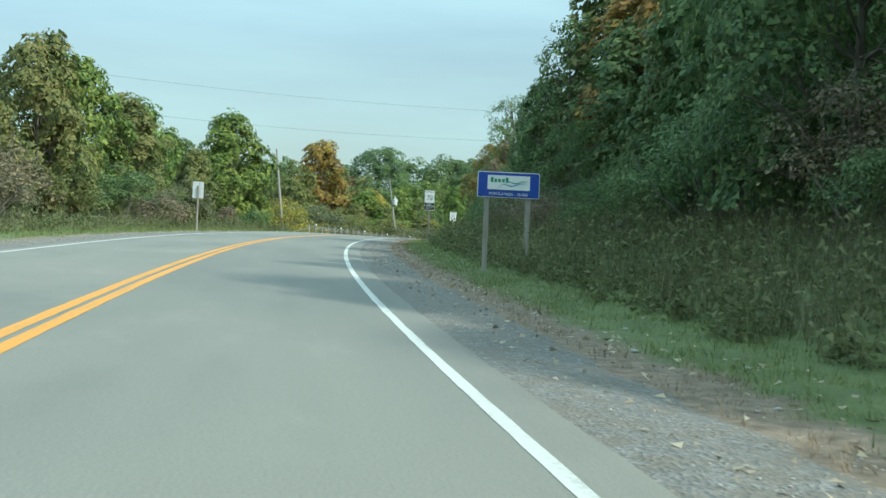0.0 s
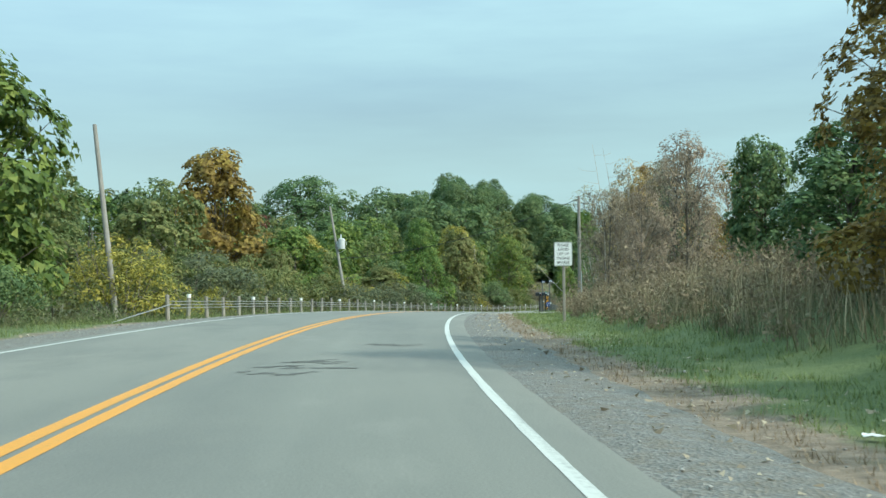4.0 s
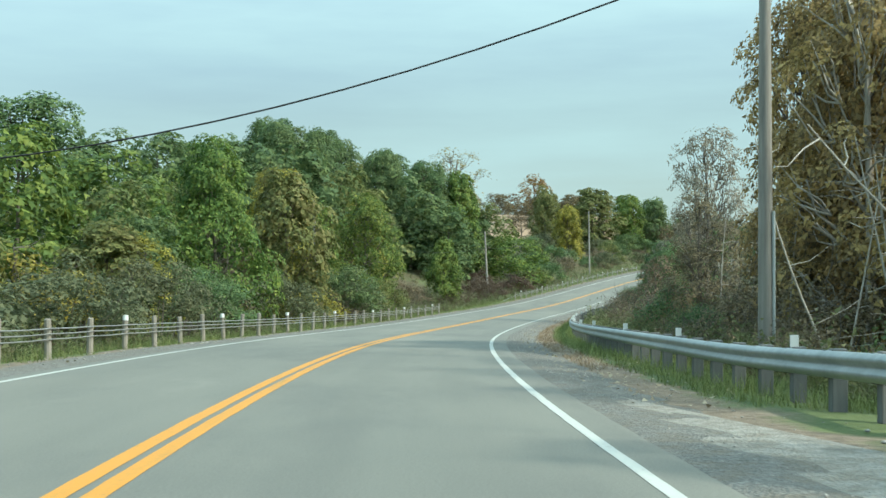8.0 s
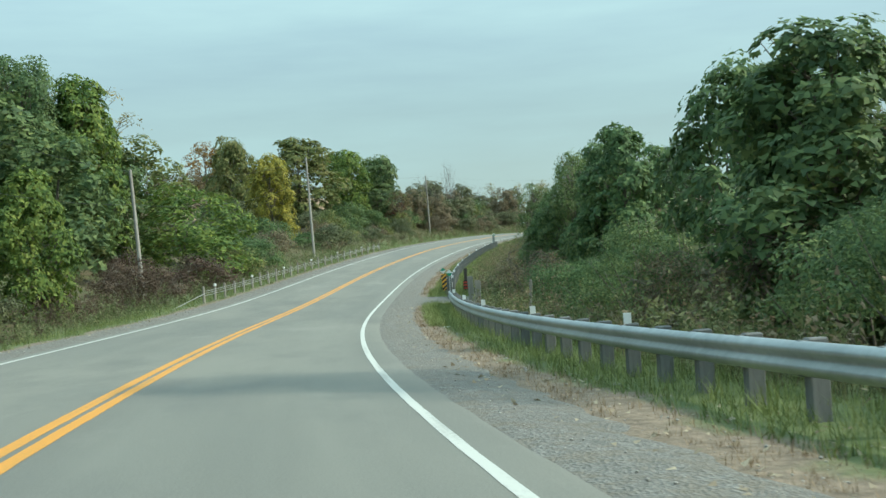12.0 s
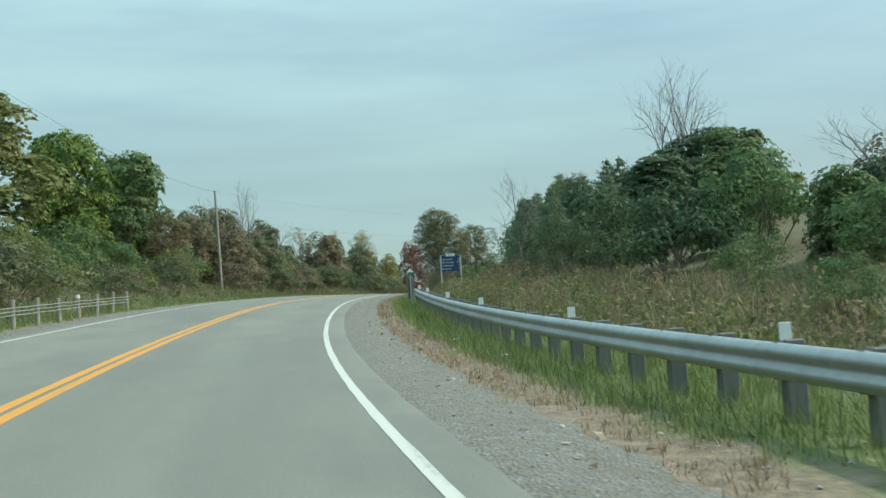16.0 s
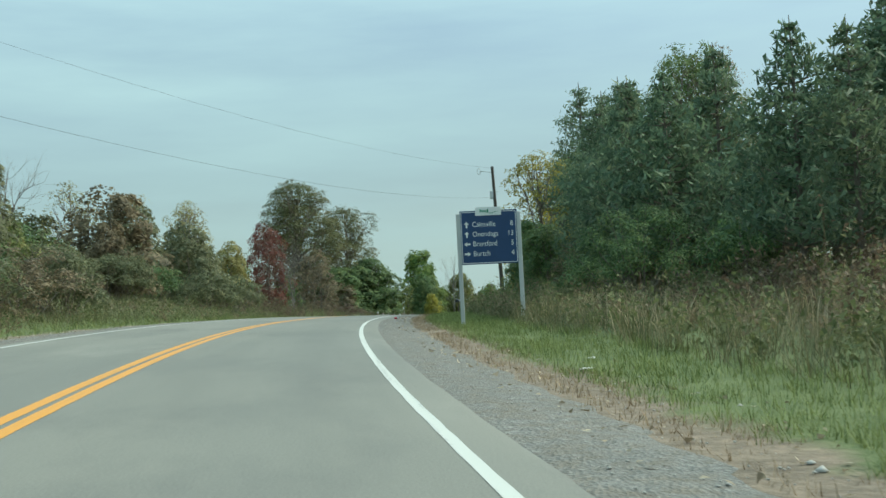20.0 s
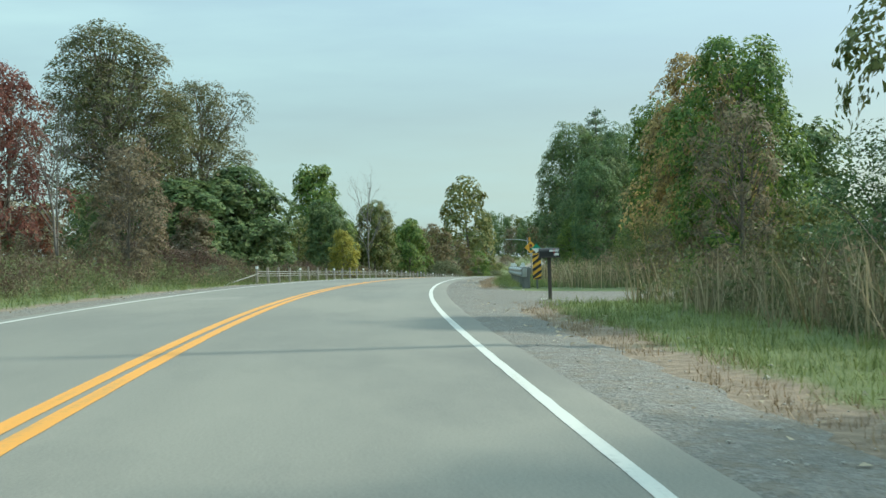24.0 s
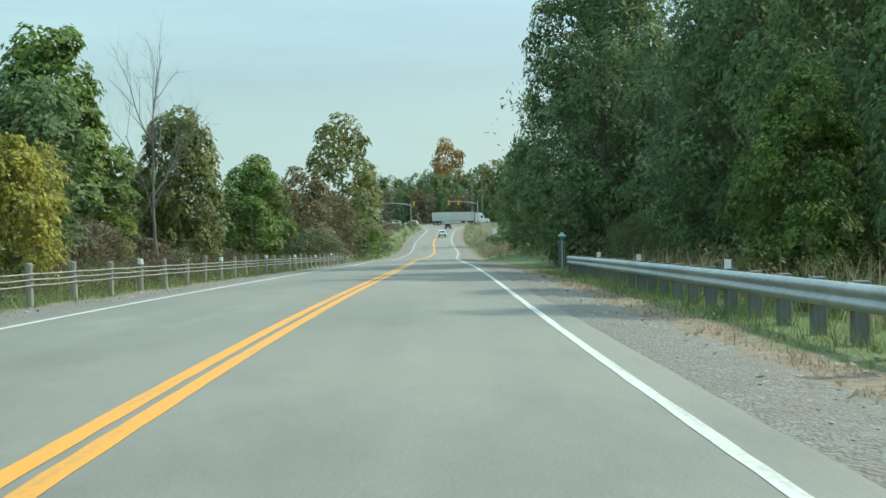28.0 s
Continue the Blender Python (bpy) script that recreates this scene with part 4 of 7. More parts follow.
plant_rows([
    ("olive", 49.3, -15, 11.4, 5.2),
    ("green", 68, -19, 12.8, 5.4),
    ("olive", 73, -16.9, 10.5, 5.5),
    ("green", 110.9, -30, 14.1, 5.1),
    ("green", 92.3, -13.4, 11.2, 7.0),
    ("olive", 78.9, -13, 6.8, 3.3),
    ("orange", 157.2, -23.3, 15.2, 8.0),
    ("dark", 238.6, -49.9, 22.0, 15.5),
    ("red", 207.1, -41.9, 15.5, 5.9),
    ("green", 156.9, -16, 7.9, 5),
    ("olive", 116.3, -14, 6.6, 4.2),
    ("gold", 177.5, -22.4, 9.4, 5.4),
    ("olive", 149.1, -14.9, 5.4, 2.9),
    ("gold", 181.2, -13, 5.1, 4),
    ("olive", 179.6, -14, 5.4, 4.3),
    ("green", 196.2, -14, 11.4, 4.7),
    ("olive", 208.6, -12.8, 11, 5.5),
    ("green", 234.5, -18, 10.7, 3.4),
    ("gold", 221.6, -17, 12.4, 5.5),
    ("green", 241, -15.1, 11.7, 6.6),
])
plant_rows([
    ("dark", 298.8, -51.9, 26.3, 9.5),
    ("dark", 312.1, -50, 25.5, 10.2),
    ("dark", 321.5, -43.9, 22, 10.6),
    ("dark", 321.2, -36, 18.4, 8.5),
    ("dark", 271.2, -44.9, 20.9, 8),
    ("dark", 280.8, -42, 24.4, 8.1),
    ("dark", 286.8, -35.9, 22, 7.7),
    ("dark", 300.3, -34, 20.9, 7.6),
    ("dark", 301.3, -27.9, 18.7, 7.6),
    ("dark", 305.9, -24, 15.3, 5.4),
    ("dark", 269.1, -35.9, 22.5, 7.8),
    ("dark", 275.6, -33.9, 22.4, 7.1),
    ("dark", 289.1, -30, 20.2, 7.9),
    ("dark", 297.3, -25.9, 19, 7.7),
    ("green", 299.5, -22, 17.6, 5.8),
    ("gold", 252.3, -18.9, 12.4, 5.8),
    ("green", 263.7, -13, 7.7, 3.2),
    ("willow", 296.5, -13, 8.1, 9.1),
    ("pale", 354.2, -46.4, 24.6, 15.0),
    ("orange", 433.1, -72, 24.0, 11.0),
])
plant_rows([
    ("brown", 404.5, -58.0, 14.8, 7.5),
    ("brown", 403.7, -44.9, 14.8, 7.5),
    ("olive", 365.3, -31.5, 16.2, 6.1),
    ("olive", 346.5, -23.9, 14.6, 5.8),
    ("olive", 366.6, -22, 16, 9.3),
    ("green", 384.9, -22, 15, 6.4),
    ("green", 381.8, -19.9, 14.5, 6.4),
    ("dark", 390.7, -18, 13.8, 6.1),
    ("dark", 394.9, -20, 14.2, 6.8),
    ("gold", 338.8, -17, 12.2, 4.9),
    ("brown", 386.4, -13.9, 8.3, 4),
    ("red", 389.1, -14.9, 6.6, 3.4),
    ("bare", 404.1, -16, 11.2, 3.3),
    ("bare", 424.7, -17.9, 14.1, 3.9),
    ("bare", 401.2, -14.9, 10.2, 2.7),
    ("bare", 407.6, -13.9, 10.8, 3),
    ("bare", 421.3, -16, 13.1, 2.7),
    ("bare", 425.3, -15, 10.8, 3.2),
    ("pale", 461.8, -22, 12, 5),
    ("pale", 477.2, -21.9, 12.4, 4.9),
])
plant_rows([
    ("pale", 497.6, -24, 14.2, 5.6),
    ("pale", 490.4, -21.9, 13.3, 5.1),
    ("pale", 460.5, -19.9, 10.3, 3.8),
    ("pale", 483.5, -19, 12.2, 4.8),
    ("oak", 546.0, -27, 22.6, 21.5),
    ("oak", 561.0, -24.5, 20.2, 13.5),
    ("oldbrown", 526, -18.5, 10.5, 5.5),
    ("dark", 543, -20.5, 9.0, 6.5),
    ("dark", 560, -19.5, 8.8, 6.5),
    ("oak", 553.5, -29.5, 21.2, 15.5),
    ("red", 507.2, -18, 11.8, 5),
    ("red", 503, -17, 11.9, 4.2),
    ("dark", 550.2, -19.5, 9.4, 6.7),
    ("dark", 552.5, -18, 10.6, 8.5),
    ("oldbrown", 507, -11.9, 7.2, 3.8),
    ("bare", 503.1, -14, 10.0, 3.5),
    ("green", 600.5, -21.8, 15.6, 7.1),
    ("gold", 571.3, -13, 5.7, 2.2),
    ("gold", 562.5, -11, 5, 2.6),
    ("bare", 593.3, -13.5, 13.6, 4.4),
    ("olive", 605.8, -15, 10.7, 4.8),
    ("green", 632.6, -14.1, 9.8, 6.4),
    ("brown", 644.2, -11, 9.1, 6),
    ("brown", 656.9, -9.5, 7.4, 7.3),
])
plant_rows([
    ("olive", 750.9, -16.5, 24.3, 14.6),
    ("green", 691.9, -9, 5.8, 4.6),
    ("orange", 1025.3, -0.5, 33.9, 8.3),
    ("dark", 755.1, 15.6, 15.5, 9.6),
    ("airy", 65.7, 12.9, 10.8, 6.0),
    ("dark", 26.9, 15, 9.8, 5.8),
    ("dark", 10.8, 14, 11.2, 5),
    ("dark", 2.3, 13.4, 11.6, 3.7),
    ("orange", 45.2, 21, 14.4, 5.2),
    ("orange", 69.5, 11.6, 7.6, 4.2),
    ("dark", 51.3, 14.5, 7, 4.5),
    ("airy", 72.0, 14, 10.4, 5.0),
    ("oldbrown", 59, 11.4, 6.1, 2.1),
    ("dark", 59.7, 12.9, 6.3, 2.8),
    ("dark", 78.8, 13, 5.1, 3.1),
    ("birch", 157.1, 13.4, 12.8, 3.1),
    ("spruce", 154.4, 16.4, 12.8, 3),
    ("spruce", 158.9, 18.5, 12.5, 2.7),
    ("orange", 152.3, 22, 12, 6.2),
    ("pale", 164, 23.4, 15.3, 6.9),
])
plant_rows([
    ("dark", 90.3, 13.9, 6, 2.3),
    ("gold2", 163.1, 14, 12.2, 5.9),
    ("gold2", 159.0, 15.6, 12.6, 5.2),
    ("oldbrown", 139, 13, 8.9, 2.7),
    ("drypine", 131.5, 11.9, 8.3, 2.4),
    ("drypine", 141.5, 17.5, 13.5, 3.1),
    ("drypine", 146.8, 16.9, 12.5, 2.7),
    ("drypine", 129.1, 13.9, 8.2, 2.4),
    ("gold2", 166.0, 15.8, 11.2, 4.4),
    ("oldbrown", 174.7, 12, 6.0, 3.8),
    ("oldbrown", 160.6, 14, 6.3, 3.3),
    ("grey", 219.0, 16.8, 15.0, 8.2),
    ("oldbrown", 175.4, 12, 4.5, 3.6),
    ("oldbrown", 193.8, 11.9, 4.4, 2.8),
    ("dark", 229.5, 14, 6.8, 5.1),
    ("dark", 206.4, 13, 5.2, 2.9),
    ("dark", 213.8, 14, 5.6, 3),
    ("dark", 239.6, 15, 7.5, 4.9),
    ("dark", 257.6, 15, 7.7, 4.4),
    ("dark", 230.8, 14, 6, 3.5),
])
plant_rows([
    ("oldbrown", 216.6, 13, 5.3, 2.2),
    ("airy", 276.4, 16.9, 8.8, 5.1),
    ("airy", 271.1, 14.9, 7.8, 3.2),
    ("airy", 275.2, 12.5, 6.1, 2.9),
    ("dark", 262.7, 14.9, 7.4, 3.5),
    ("dark", 272.3, 13, 4.8, 2.7),
    ("deep", 353.5, 24, 8.6, 8.6),
    ("dark", 320.6, 22, 5.7, 4.7),
    ("oldbrown", 304.4, 20, 4.7, 3.4),
    ("dark", 288.3, 15, 3.3, 1.5),
    ("deep", 348.7, 20, 6.8, 5.2),
    ("dark", 334.4, 20, 6.6, 3.8),
    ("dark", 318.4, 17.9, 3.7, 2.5),
    ("pine", 445.1, 18, 13, 4.8),
    ("oldbrown", 429.7, 20.9, 13.4, 4.4),
    ("pine", 408.3, 25, 12.5, 5),
    ("pine", 366.9, 23, 7.5, 3.3),
    ("pine", 412.9, 24, 12.8, 4.6),
    ("pine", 393.4, 23, 9.4, 3.6),
    ("pine", 376.4, 20.9, 7.5, 2.7),
])
plant_rows([
    ("pine", 367.1, 19.9, 6.3, 2.4),
    ("pine", 433.7, 16, 11.7, 4.3),
    ("airy", 428.7, 20, 13.2, 4),
    ("pine", 403.7, 19.9, 10.4, 3.8),
    ("pine", 385.8, 18, 7.3, 3),
    ("bare", 378.9, 15, 9.2, 3.6),
    ("pine", 456, 17, 16.2, 5.2),
    ("pine", 419.7, 15, 10, 3.5),
    ("airy", 426.4, 18.9, 12.2, 2.9),
    ("pine", 401.8, 16, 8.4, 3.4),
    ("pine", 397.9, 16, 7.5, 2.8),
    ("pine", 432.9, 15.9, 11.4, 3.5),
    ("pine", 425.1, 16, 10.6, 3.4),
    ("pine", 417.4, 15.4, 8.8, 2.7),
    ("dark", 436.1, 12.8, 4.8, 3.4),
    ("gold", 446.0, 13.2, 10.4, 6.0),
    ("olive", 471.3, 17, 13.1, 4.3),
    ("dark", 463.4, 14, 5.7, 3.8),
    ("green", 496, 16, 9.9, 3.6),
    ("dark", 454.7, 13, 4.2, 3.4),
])
plant_rows([
    ("dark", 445, 12.9, 5, 3.2),
    ("dark", 440, 12, 5.3, 2.1),
    ("dark", 591.3, 10.9, 17.5, 9.4),
    ("dark", 578.1, 15.8, 15.9, 6.9),
    ("green", 527.4, 16.7, 11.6, 3.6),
    ("gold2", 510, 17, 11.5, 4.7),
    ("oldbrown", 490.6, 14.9, 7, 3.2),
    ("dark", 570.9, 14, 14, 6.5),
    ("dark", 550.2, 13, 10.1, 4.4),
    ("green", 555.3, 11, 5.4, 2.5),
    ("pine", 631.5, 15, 21.6, 9.8),
    ("pine", 600.9, 14, 21.7, 8.4),
    ("pine", 576.1, 14, 15.3, 6.1),
    ("dark", 558.1, 13, 9.7, 3.9),
    ("dark", 635.3, 10.4, 11.2, 5.6),
    ("dark", 979.6, -30.5, 19.9, 7.1),
    ("dark", 992.7, -26.2, 19.4, 7.4),
    ("olive", 1005.8, -21.7, 19.1, 7.6),
    ("dark", 988.9, -15.9, 17.4, 7.3),
    ("dark", 1002, -11.5, 19.5, 7.5),
])
plant_rows([
    ("dark", 985.1, -6.5, 20.1, 7.2),
    ("olive", 998.2, -2.6, 18.7, 7.4),
    ("dark", 981.3, 1, 18.6, 7.2),
    ("dark", 994.4, 5.5, 19.8, 7.4),
    ("dark", 1007.5, 10.6, 22.4, 7.6),
    ("olive", 990.6, 15.4, 23.3, 7.3),
    ("dark", 1003.8, 20.5, 24.2, 7.5),
    ("dark", 986.9, 24.7, 25.1, 7.2),
    ("dark", 1000, 30.2, 26.7, 7.4),
    ("oldbrown", 954.8, -20.4, 13.5, 6.8),
    ("dark", 954.9, -15.7, 12, 6.8),
    ("brown", 955, -10.9, 13, 6.8),
    ("oldbrown", 955.1, -6.2, 11.5, 6.8),
    ("dark", 955.2, -1.4, 12.4, 6.8),
    ("brown", 955.4, 3.4, 10.9, 6.8),
    ("oldbrown", 955.5, 8.1, 11.8, 6.8),
    ("dark", 955.6, 12.9, 12.7, 6.8),
    ("brown", 955.7, 17.7, 11.3, 6.8),
    ("dark", 58.0, 17, 11.0, 3.5),
    ("airy", 38.4, 14, 11.9, 4.1),
])
plant_rows([
    ("airy", 54.4, 14.1, 8.5, 3.1),
    ("olive", 459.6, -23.9, 7.1, 6.8),
    ("dark", 479.4, -26, 8.1, 9.4),
    ("dark", 502.3, -27.9, 9.1, 9.5),
    ("dark", 509.5, -23.9, 8.7, 6.7),
    ("bare", 439.4, -18, 11.4, 3.9),
    ("bare", 502.8, -14, 9.7, 2.1),
    ("airy", 270.6, 14.4, 7.4, 3.7),
    ("airy", 267.1, 13.9, 7.3, 3),
    ("dark", 267.4, 13.5, 5.6, 2.6),
    ("dark", 268.8, 12.4, 4.5, 2.3),
    ("dark", 274.4, 13, 4.4, 2.4),
    ("dark", 258.4, 14, 4.6, 2.3),
    ("dark", 14.9, 14, 9.5, 4.4),
    ("dark", 41.5, 13, 8.8, 3.8),
    ("pine", 441.4, 18, 13.8, 5),
    ("bush_dark", 314.7, 13.9, 2.1, 2.6),
    ("bush_scrub", 327.8, 15, 1.1, 2.3),
    ("bush_dark", 306.3, 12.5, 1.5, 1.7),
    ("bush_scrub", 350.1, 17, 2.2, 3.8),
])
plant_rows([
    ("dark", 579.3, -15.9, 9.2, 5.5),
    ("green", 597.7, -19, 8.9, 5.3),
    ("bare", 357.5, 25.0, 12.4, 3.6),
    ("bare", 355.6, 21.5, 12.5, 2.9),
    ("bare", 355.7, 22.8, 12.7, 3.8),
    ("bare", 386.0, 44.0, 15.5, 11.0),
    ("pine", 413.6, 15.2, 9.2, 3.9),
    ("pine", 416.9, 18, 10.7, 4.5),
])

# Undergrowth: thickets between and in front of the trees
rng = random.Random(5)


def thicket(s0, s1, d0, d1, count, h0, h1, kinds):
    for i in range(count):
        s = s0 + (s1 - s0) * (i + rng.random()) / count
        d = d0 + (d1 - d0) * rng.random()
        h = h0 + (h1 - h0) * rng.random()
        foot = surface(s, d)[0]
        plant(kinds[int(rng.random() * len(kinds))], s, d, h + foot[2] - float(np.interp(s, R_S, R_Z)), h * (1.1 + 0.7 * rng.random()))


thicket(25, 90, -15, -9.5, 13, 2.2, 5, ["bush_olive", "bush_scrub", "bush_scrub", "bush_dark", "bush_brown"])
thicket(100, 240, -17, -10, 28, 2.5, 5.5, ["bush_olive", "bush_scrub", "bush_scrub", "bush_dark", "bush_brown", "bush_gold"])
thicket(240, 300, -16, -10, 10, 2, 4, ["bush_brown", "bush_red", "bush_scrub"])
thicket(300, 400, -17, -10.5, 26, 2.2, 4.5, ["bush_scrub", "bush_dark", "bush_brown", "bush_olive"])
thicket(330, 402, -24, -16, 14, 3, 5, ["bush_scrub", "bush_dark"])
thicket(398, 478, -17, -10.5, 27, 2.2, 4.6, ["bush_dark", "bush_scrub", "bush_brown", "bush_scrub", "bush_scrub"])
thicket(500, 620, -21, -16, 24, 1.6, 3.4, ["bush_red", "bush_brown", "bush_red", "bush_brown", "bush_scrub"])
thicket(512, 620, -14, -9.5, 14, 0.9, 1.7, ["bush_red", "bush_brown", "bush_red", "bush_scrub"])
thicket(620, 880, -13, -8, 15, 2, 4.5, ["bush_brown", "bush_olive", "bush_scrub"])
thicket(-14, 60, 10.2, 13, 18, 2.0, 3.6, ["bush_dark", "bush_dark", "bush_scrub", "bush_dark", "bush_brown"])
thicket(-15, 60, 13, 18, 12, 3, 5.5, ["bush_dark", "bush_dark", "bush_scrub"])
thicket(250, 300, 13.5, 20, 12, 1.8, 3.2, ["bush_dark", "bush_scrub"])
thicket(55, 90, 12, 17, 6, 2, 3.5, ["bush_brown", "bush_dark"])
thicket(140, 215, 10.5, 14, 18, 2.2, 4.5, ["bush_brown", "bush_brown", "bush_brown", "bush_dark"])
thicket(206, 262, 11, 16, 18, 2.4, 4.4, ["bush_dark", "bush_dark", "bush_dark", "bush_brown"])
thicket(268, 345, 13, 22, 18, 2, 4.5, ["bush_shaded", "bush_dark", "bush_brown"])
thicket(340, 400, 17, 28, 11, 1.5, 3, ["bush_red", "bush_brown", "bush_dark"])
thicket(405, 478, 13, 16.5, 20, 2.2, 4.2, ["bush_dark", "bush_dark", "bush_dark", "bush_brown"])
thicket(485, 520, 13, 18, 6, 2, 4, ["bush_olive", "bush_brown", "bush_gold"])
thicket(540, 640, 11.5, 18, 11, 2.5, 5, ["bush_dark", "bush_dark", "bush_brown"])
thicket(640, 740, 9, 16, 10, 2, 4.5, ["bush_brown", "bush_dark", "bush_olive"])

thicket(478, 512, -20, -13, 9, 1.2, 2.6, ["bush_red", "bush_brown", "bush_scrub"])
thicket(415, 530, -28, -18, 16, 3, 6, ["bush_dark", "bush_olive", "bush_dark", "bush_brown"])


GROVES, ARRAYS = {}, {}


def arrays_of(me, corners):
    if me.name not in ARRAYS:
        v = np.empty(len(me.vertices) * 3, np.float32)
        f = np.empty(len(me.loops), np.int32)
        me.vertices.foreach_get("co", v)
        me.loops.foreach_get("vertex_index", f)
        ARRAYS[me.name] = (v.reshape(-1, 3).astype(float), f.reshape(-1, corners))
    return ARRAYS[me.name]


def wood(s0, s1, d0, d1, count, h0, h1, kinds, style="far"):
    """Background woods, gathered into one mesh of crowns for each leaf colour and one of trunks."""
    for i in range(count):
        s = s0 + (s1 - s0) * (i + rng.random()) / count
        d = d0 + (d1 - d0) * rng.random()
        h = h0 + (h1 - h0) * rng.random()
        leaf = KINDS[kinds[int(rng.random() * len(kinds))]][1]
        p = surface(s, d)[0]
        use = "pine" if leaf == "pine" else style
        kz, kx, a = h / 10, 1.15 * h * (0.55 + 0.3 * rng.random()) / WIDTHS[use], rng.random() * 6.28
        kx = max(kx, 0.8 * kz)
        trunk, crown = shape_mesh(use, i % 2)
        for me, key, corners in ((trunk, "trunk", 4), (crown, leaf, 3)):
            v, f = arrays_of(me, corners)
            q = np.stack([(v[:, 0] * math.cos(a) - v[:, 1] * math.sin(a)) * kx, (v[:, 0] * math.sin(a) + v[:, 1] * math.cos(a)) * kx, v[:, 2] * kz], 1)
            GROVES.setdefault(key, Soup()).add(q + p, f)


wood(20, 120, -40, -22, 12, 8, 12, ["olive", "dark", "green"])
wood(120, 250, -45, -20, 16, 8, 12, ["dark", "green", "olive"])
wood(250, 312, -60, -24, 22, 11, 16, ["dark", "dark", "dark", "olive"])
wood(285, 314, -32, -19, 9, 7, 10, ["dark", "dark", "olive"])
wood(-40, 42, 16, 22, 14, 10, 13, ["dark", "dark", "olive", "orange"], "round")
wood(-20, 70, 19, 32, 12, 6, 9, ["dark", "dark", "olive"])
wood(140, 250, 18, 40, 14, 5, 8, ["oldbrown", "dark", "olive"])
wood(402, 470, 19, 30, 16, 7, 10, ["pine"])
wood(560, 640, 17, 35, 12, 13, 17, ["dark", "dark", "olive"])
wood(430, 482, 20, 32, 9, 6, 9, ["dark", "dark", "olive"])
wood(380, 520, 38, 60, 12, 7, 11, ["dark", "olive", "brown"])
wood(430, 590, -62, -38, 12, 7, 10, ["dark", "olive", "brown"])
wood(255, 350, 30, 50, 10, 3.5, 5.5, ["deep", "dark"])
wood(100, 235, -21, -15, 14, 5, 8, ["olive", "dark", "oldbrown", "olive"])
wood(395, 500, -26, -15, 26, 4.5, 7.5, ["oldbrown", "scrubby", "scrubby", "pale"])
wood(396, 425, -17, -12.5, 8, 4.0, 6.0, ["oldbrown", "scrubby"])
wood(520, 700, -25, -17, 16, 4.5, 7, ["olive", "brown", "oldbrown", "dark"])
wood(105, 320, -64, -36, 22, 9, 12, ["dark", "dark", "olive"])
wood(640, 880, -40, -16, 14, 8, 12, ["olive", "dark", "brown"])
wood(660, 880, 18, 45, 12, 7, 10, ["dark", "olive", "brown"])
wood(940, 1030, -110, 90, 34, 9, 13, ["dark", "olive", "dark"])

for key, soup in GROVES.items():
    if key == "trunk":
        tagged(obj("woodland_trunks", soup.mesh("woodland_trunks"), BARK), "brown trunks and limbs of the woods behind", "trees", kind="stuff")
    else:
        tagged(obj("woodland", soup.mesh("woodland", False), LEAVES[key]), {"dark": "dark green", "deep": "deep green", "olive": "olive green", "green": "yellowing green", "pine": "blackish green", "oldbrown": "dull brown"}.get(key, "brown") + " crowns of the woods behind the roadside", "trees", kind="stuff")


def slender_stem(s, d, length, lean, way, label):
    """A thin pale trunk with dead side twigs, leaning."""
    g = np.random.default_rng(int(s * 10))
    so = Soup()
    n = 9
    t = np.linspace(0, 1, n)
    spine = np.stack([0.10 * np.sin(4 * t + s) + 0.07 * length * t * t * math.sin(s * 3), 0.10 * np.cos(3 * t + s) - 0.09 * length * t * (1 - t), length * t - 0.2], 1)
    so.tube(spine, np.linspace(0.036 if lean < 40 else 0.028, 0.010, n), 6)
    for k in range(9):
        q = 0.22 + 0.75 * (k + g.random()) / 9
        root = np.array([np.interp(q, t, spine[:, j]) for j in range(3)])
        a = g.random() * 6.28
        so.tube(bent(g, root, root + np.array([math.cos(a), math.sin(a), 0.15]) * (0.5 + 0.9 * g.random()), 4, 0.05), np.linspace(0.014, 0.004, 4), 3)
    p = surface(s, d)[0]
    top = empty("birch_tree", pose(p[0], p[1], p[2], 0, 0, way) @ pose(0, 0, 0, lean), label, "tree", "trees and bushes along the road")
    obj("trunk", so.mesh("trunk"), PALE_BARK, top)


# low brown growth before the birches, and one green bush; brown trees on the crest of the far field
for k in range(14):
    plant("bush_brown" if k % 3 else "weed", 138.5 + 3.1 * k, 9.9 + 0.35 * (k * 5 % 4), 0.75 + 0.12 * (k * 7 % 5), 2.2 + 0.3 * (k % 3))
plant("bush_olive", 141.2, 11.6, 2.1, 3.2)
for s, d, top, width in ((452, -100, 20, 13), (462, -92, 19, 14), (448, -107, 20, 12), (470, -86, 19.5, 14), (461, -103, 20.5, 13), (446, -80, 17, 10), (452, -84, 18.5, 12)):
    plant("brown", s, d, top, width, True)
for s, d, length, lean, way in ((131.5, 11.6, 11, 2, 0), (133.5, 12.4, 11, -3, 60), (138, 13, 9, 4, 20), (143.5, 11.5, 6.5, 12, -110), (147.5, 11.6, 5, 15, -105), (149, 11.8, 5.4, 13, -115),
                                (152, 13, 7, 8, 50), (141.6, 11.7, 6.2, 13, -108), (140.4, 11.6, 6.6, 11, -104), (143.6, 12.1, 6.6, 12, -110), (152.5, 11.4, 6, 18, -100), (155, 12.2, 6, 11, 40), (160, 12, 7, 6, 10), (166, 11.8, 6.5, 9, 80), (172, 12.2, 7, 5, 0)):
    slender_stem(s, d, length, lean, way, "slender pale birch trunk with dead side twigs")
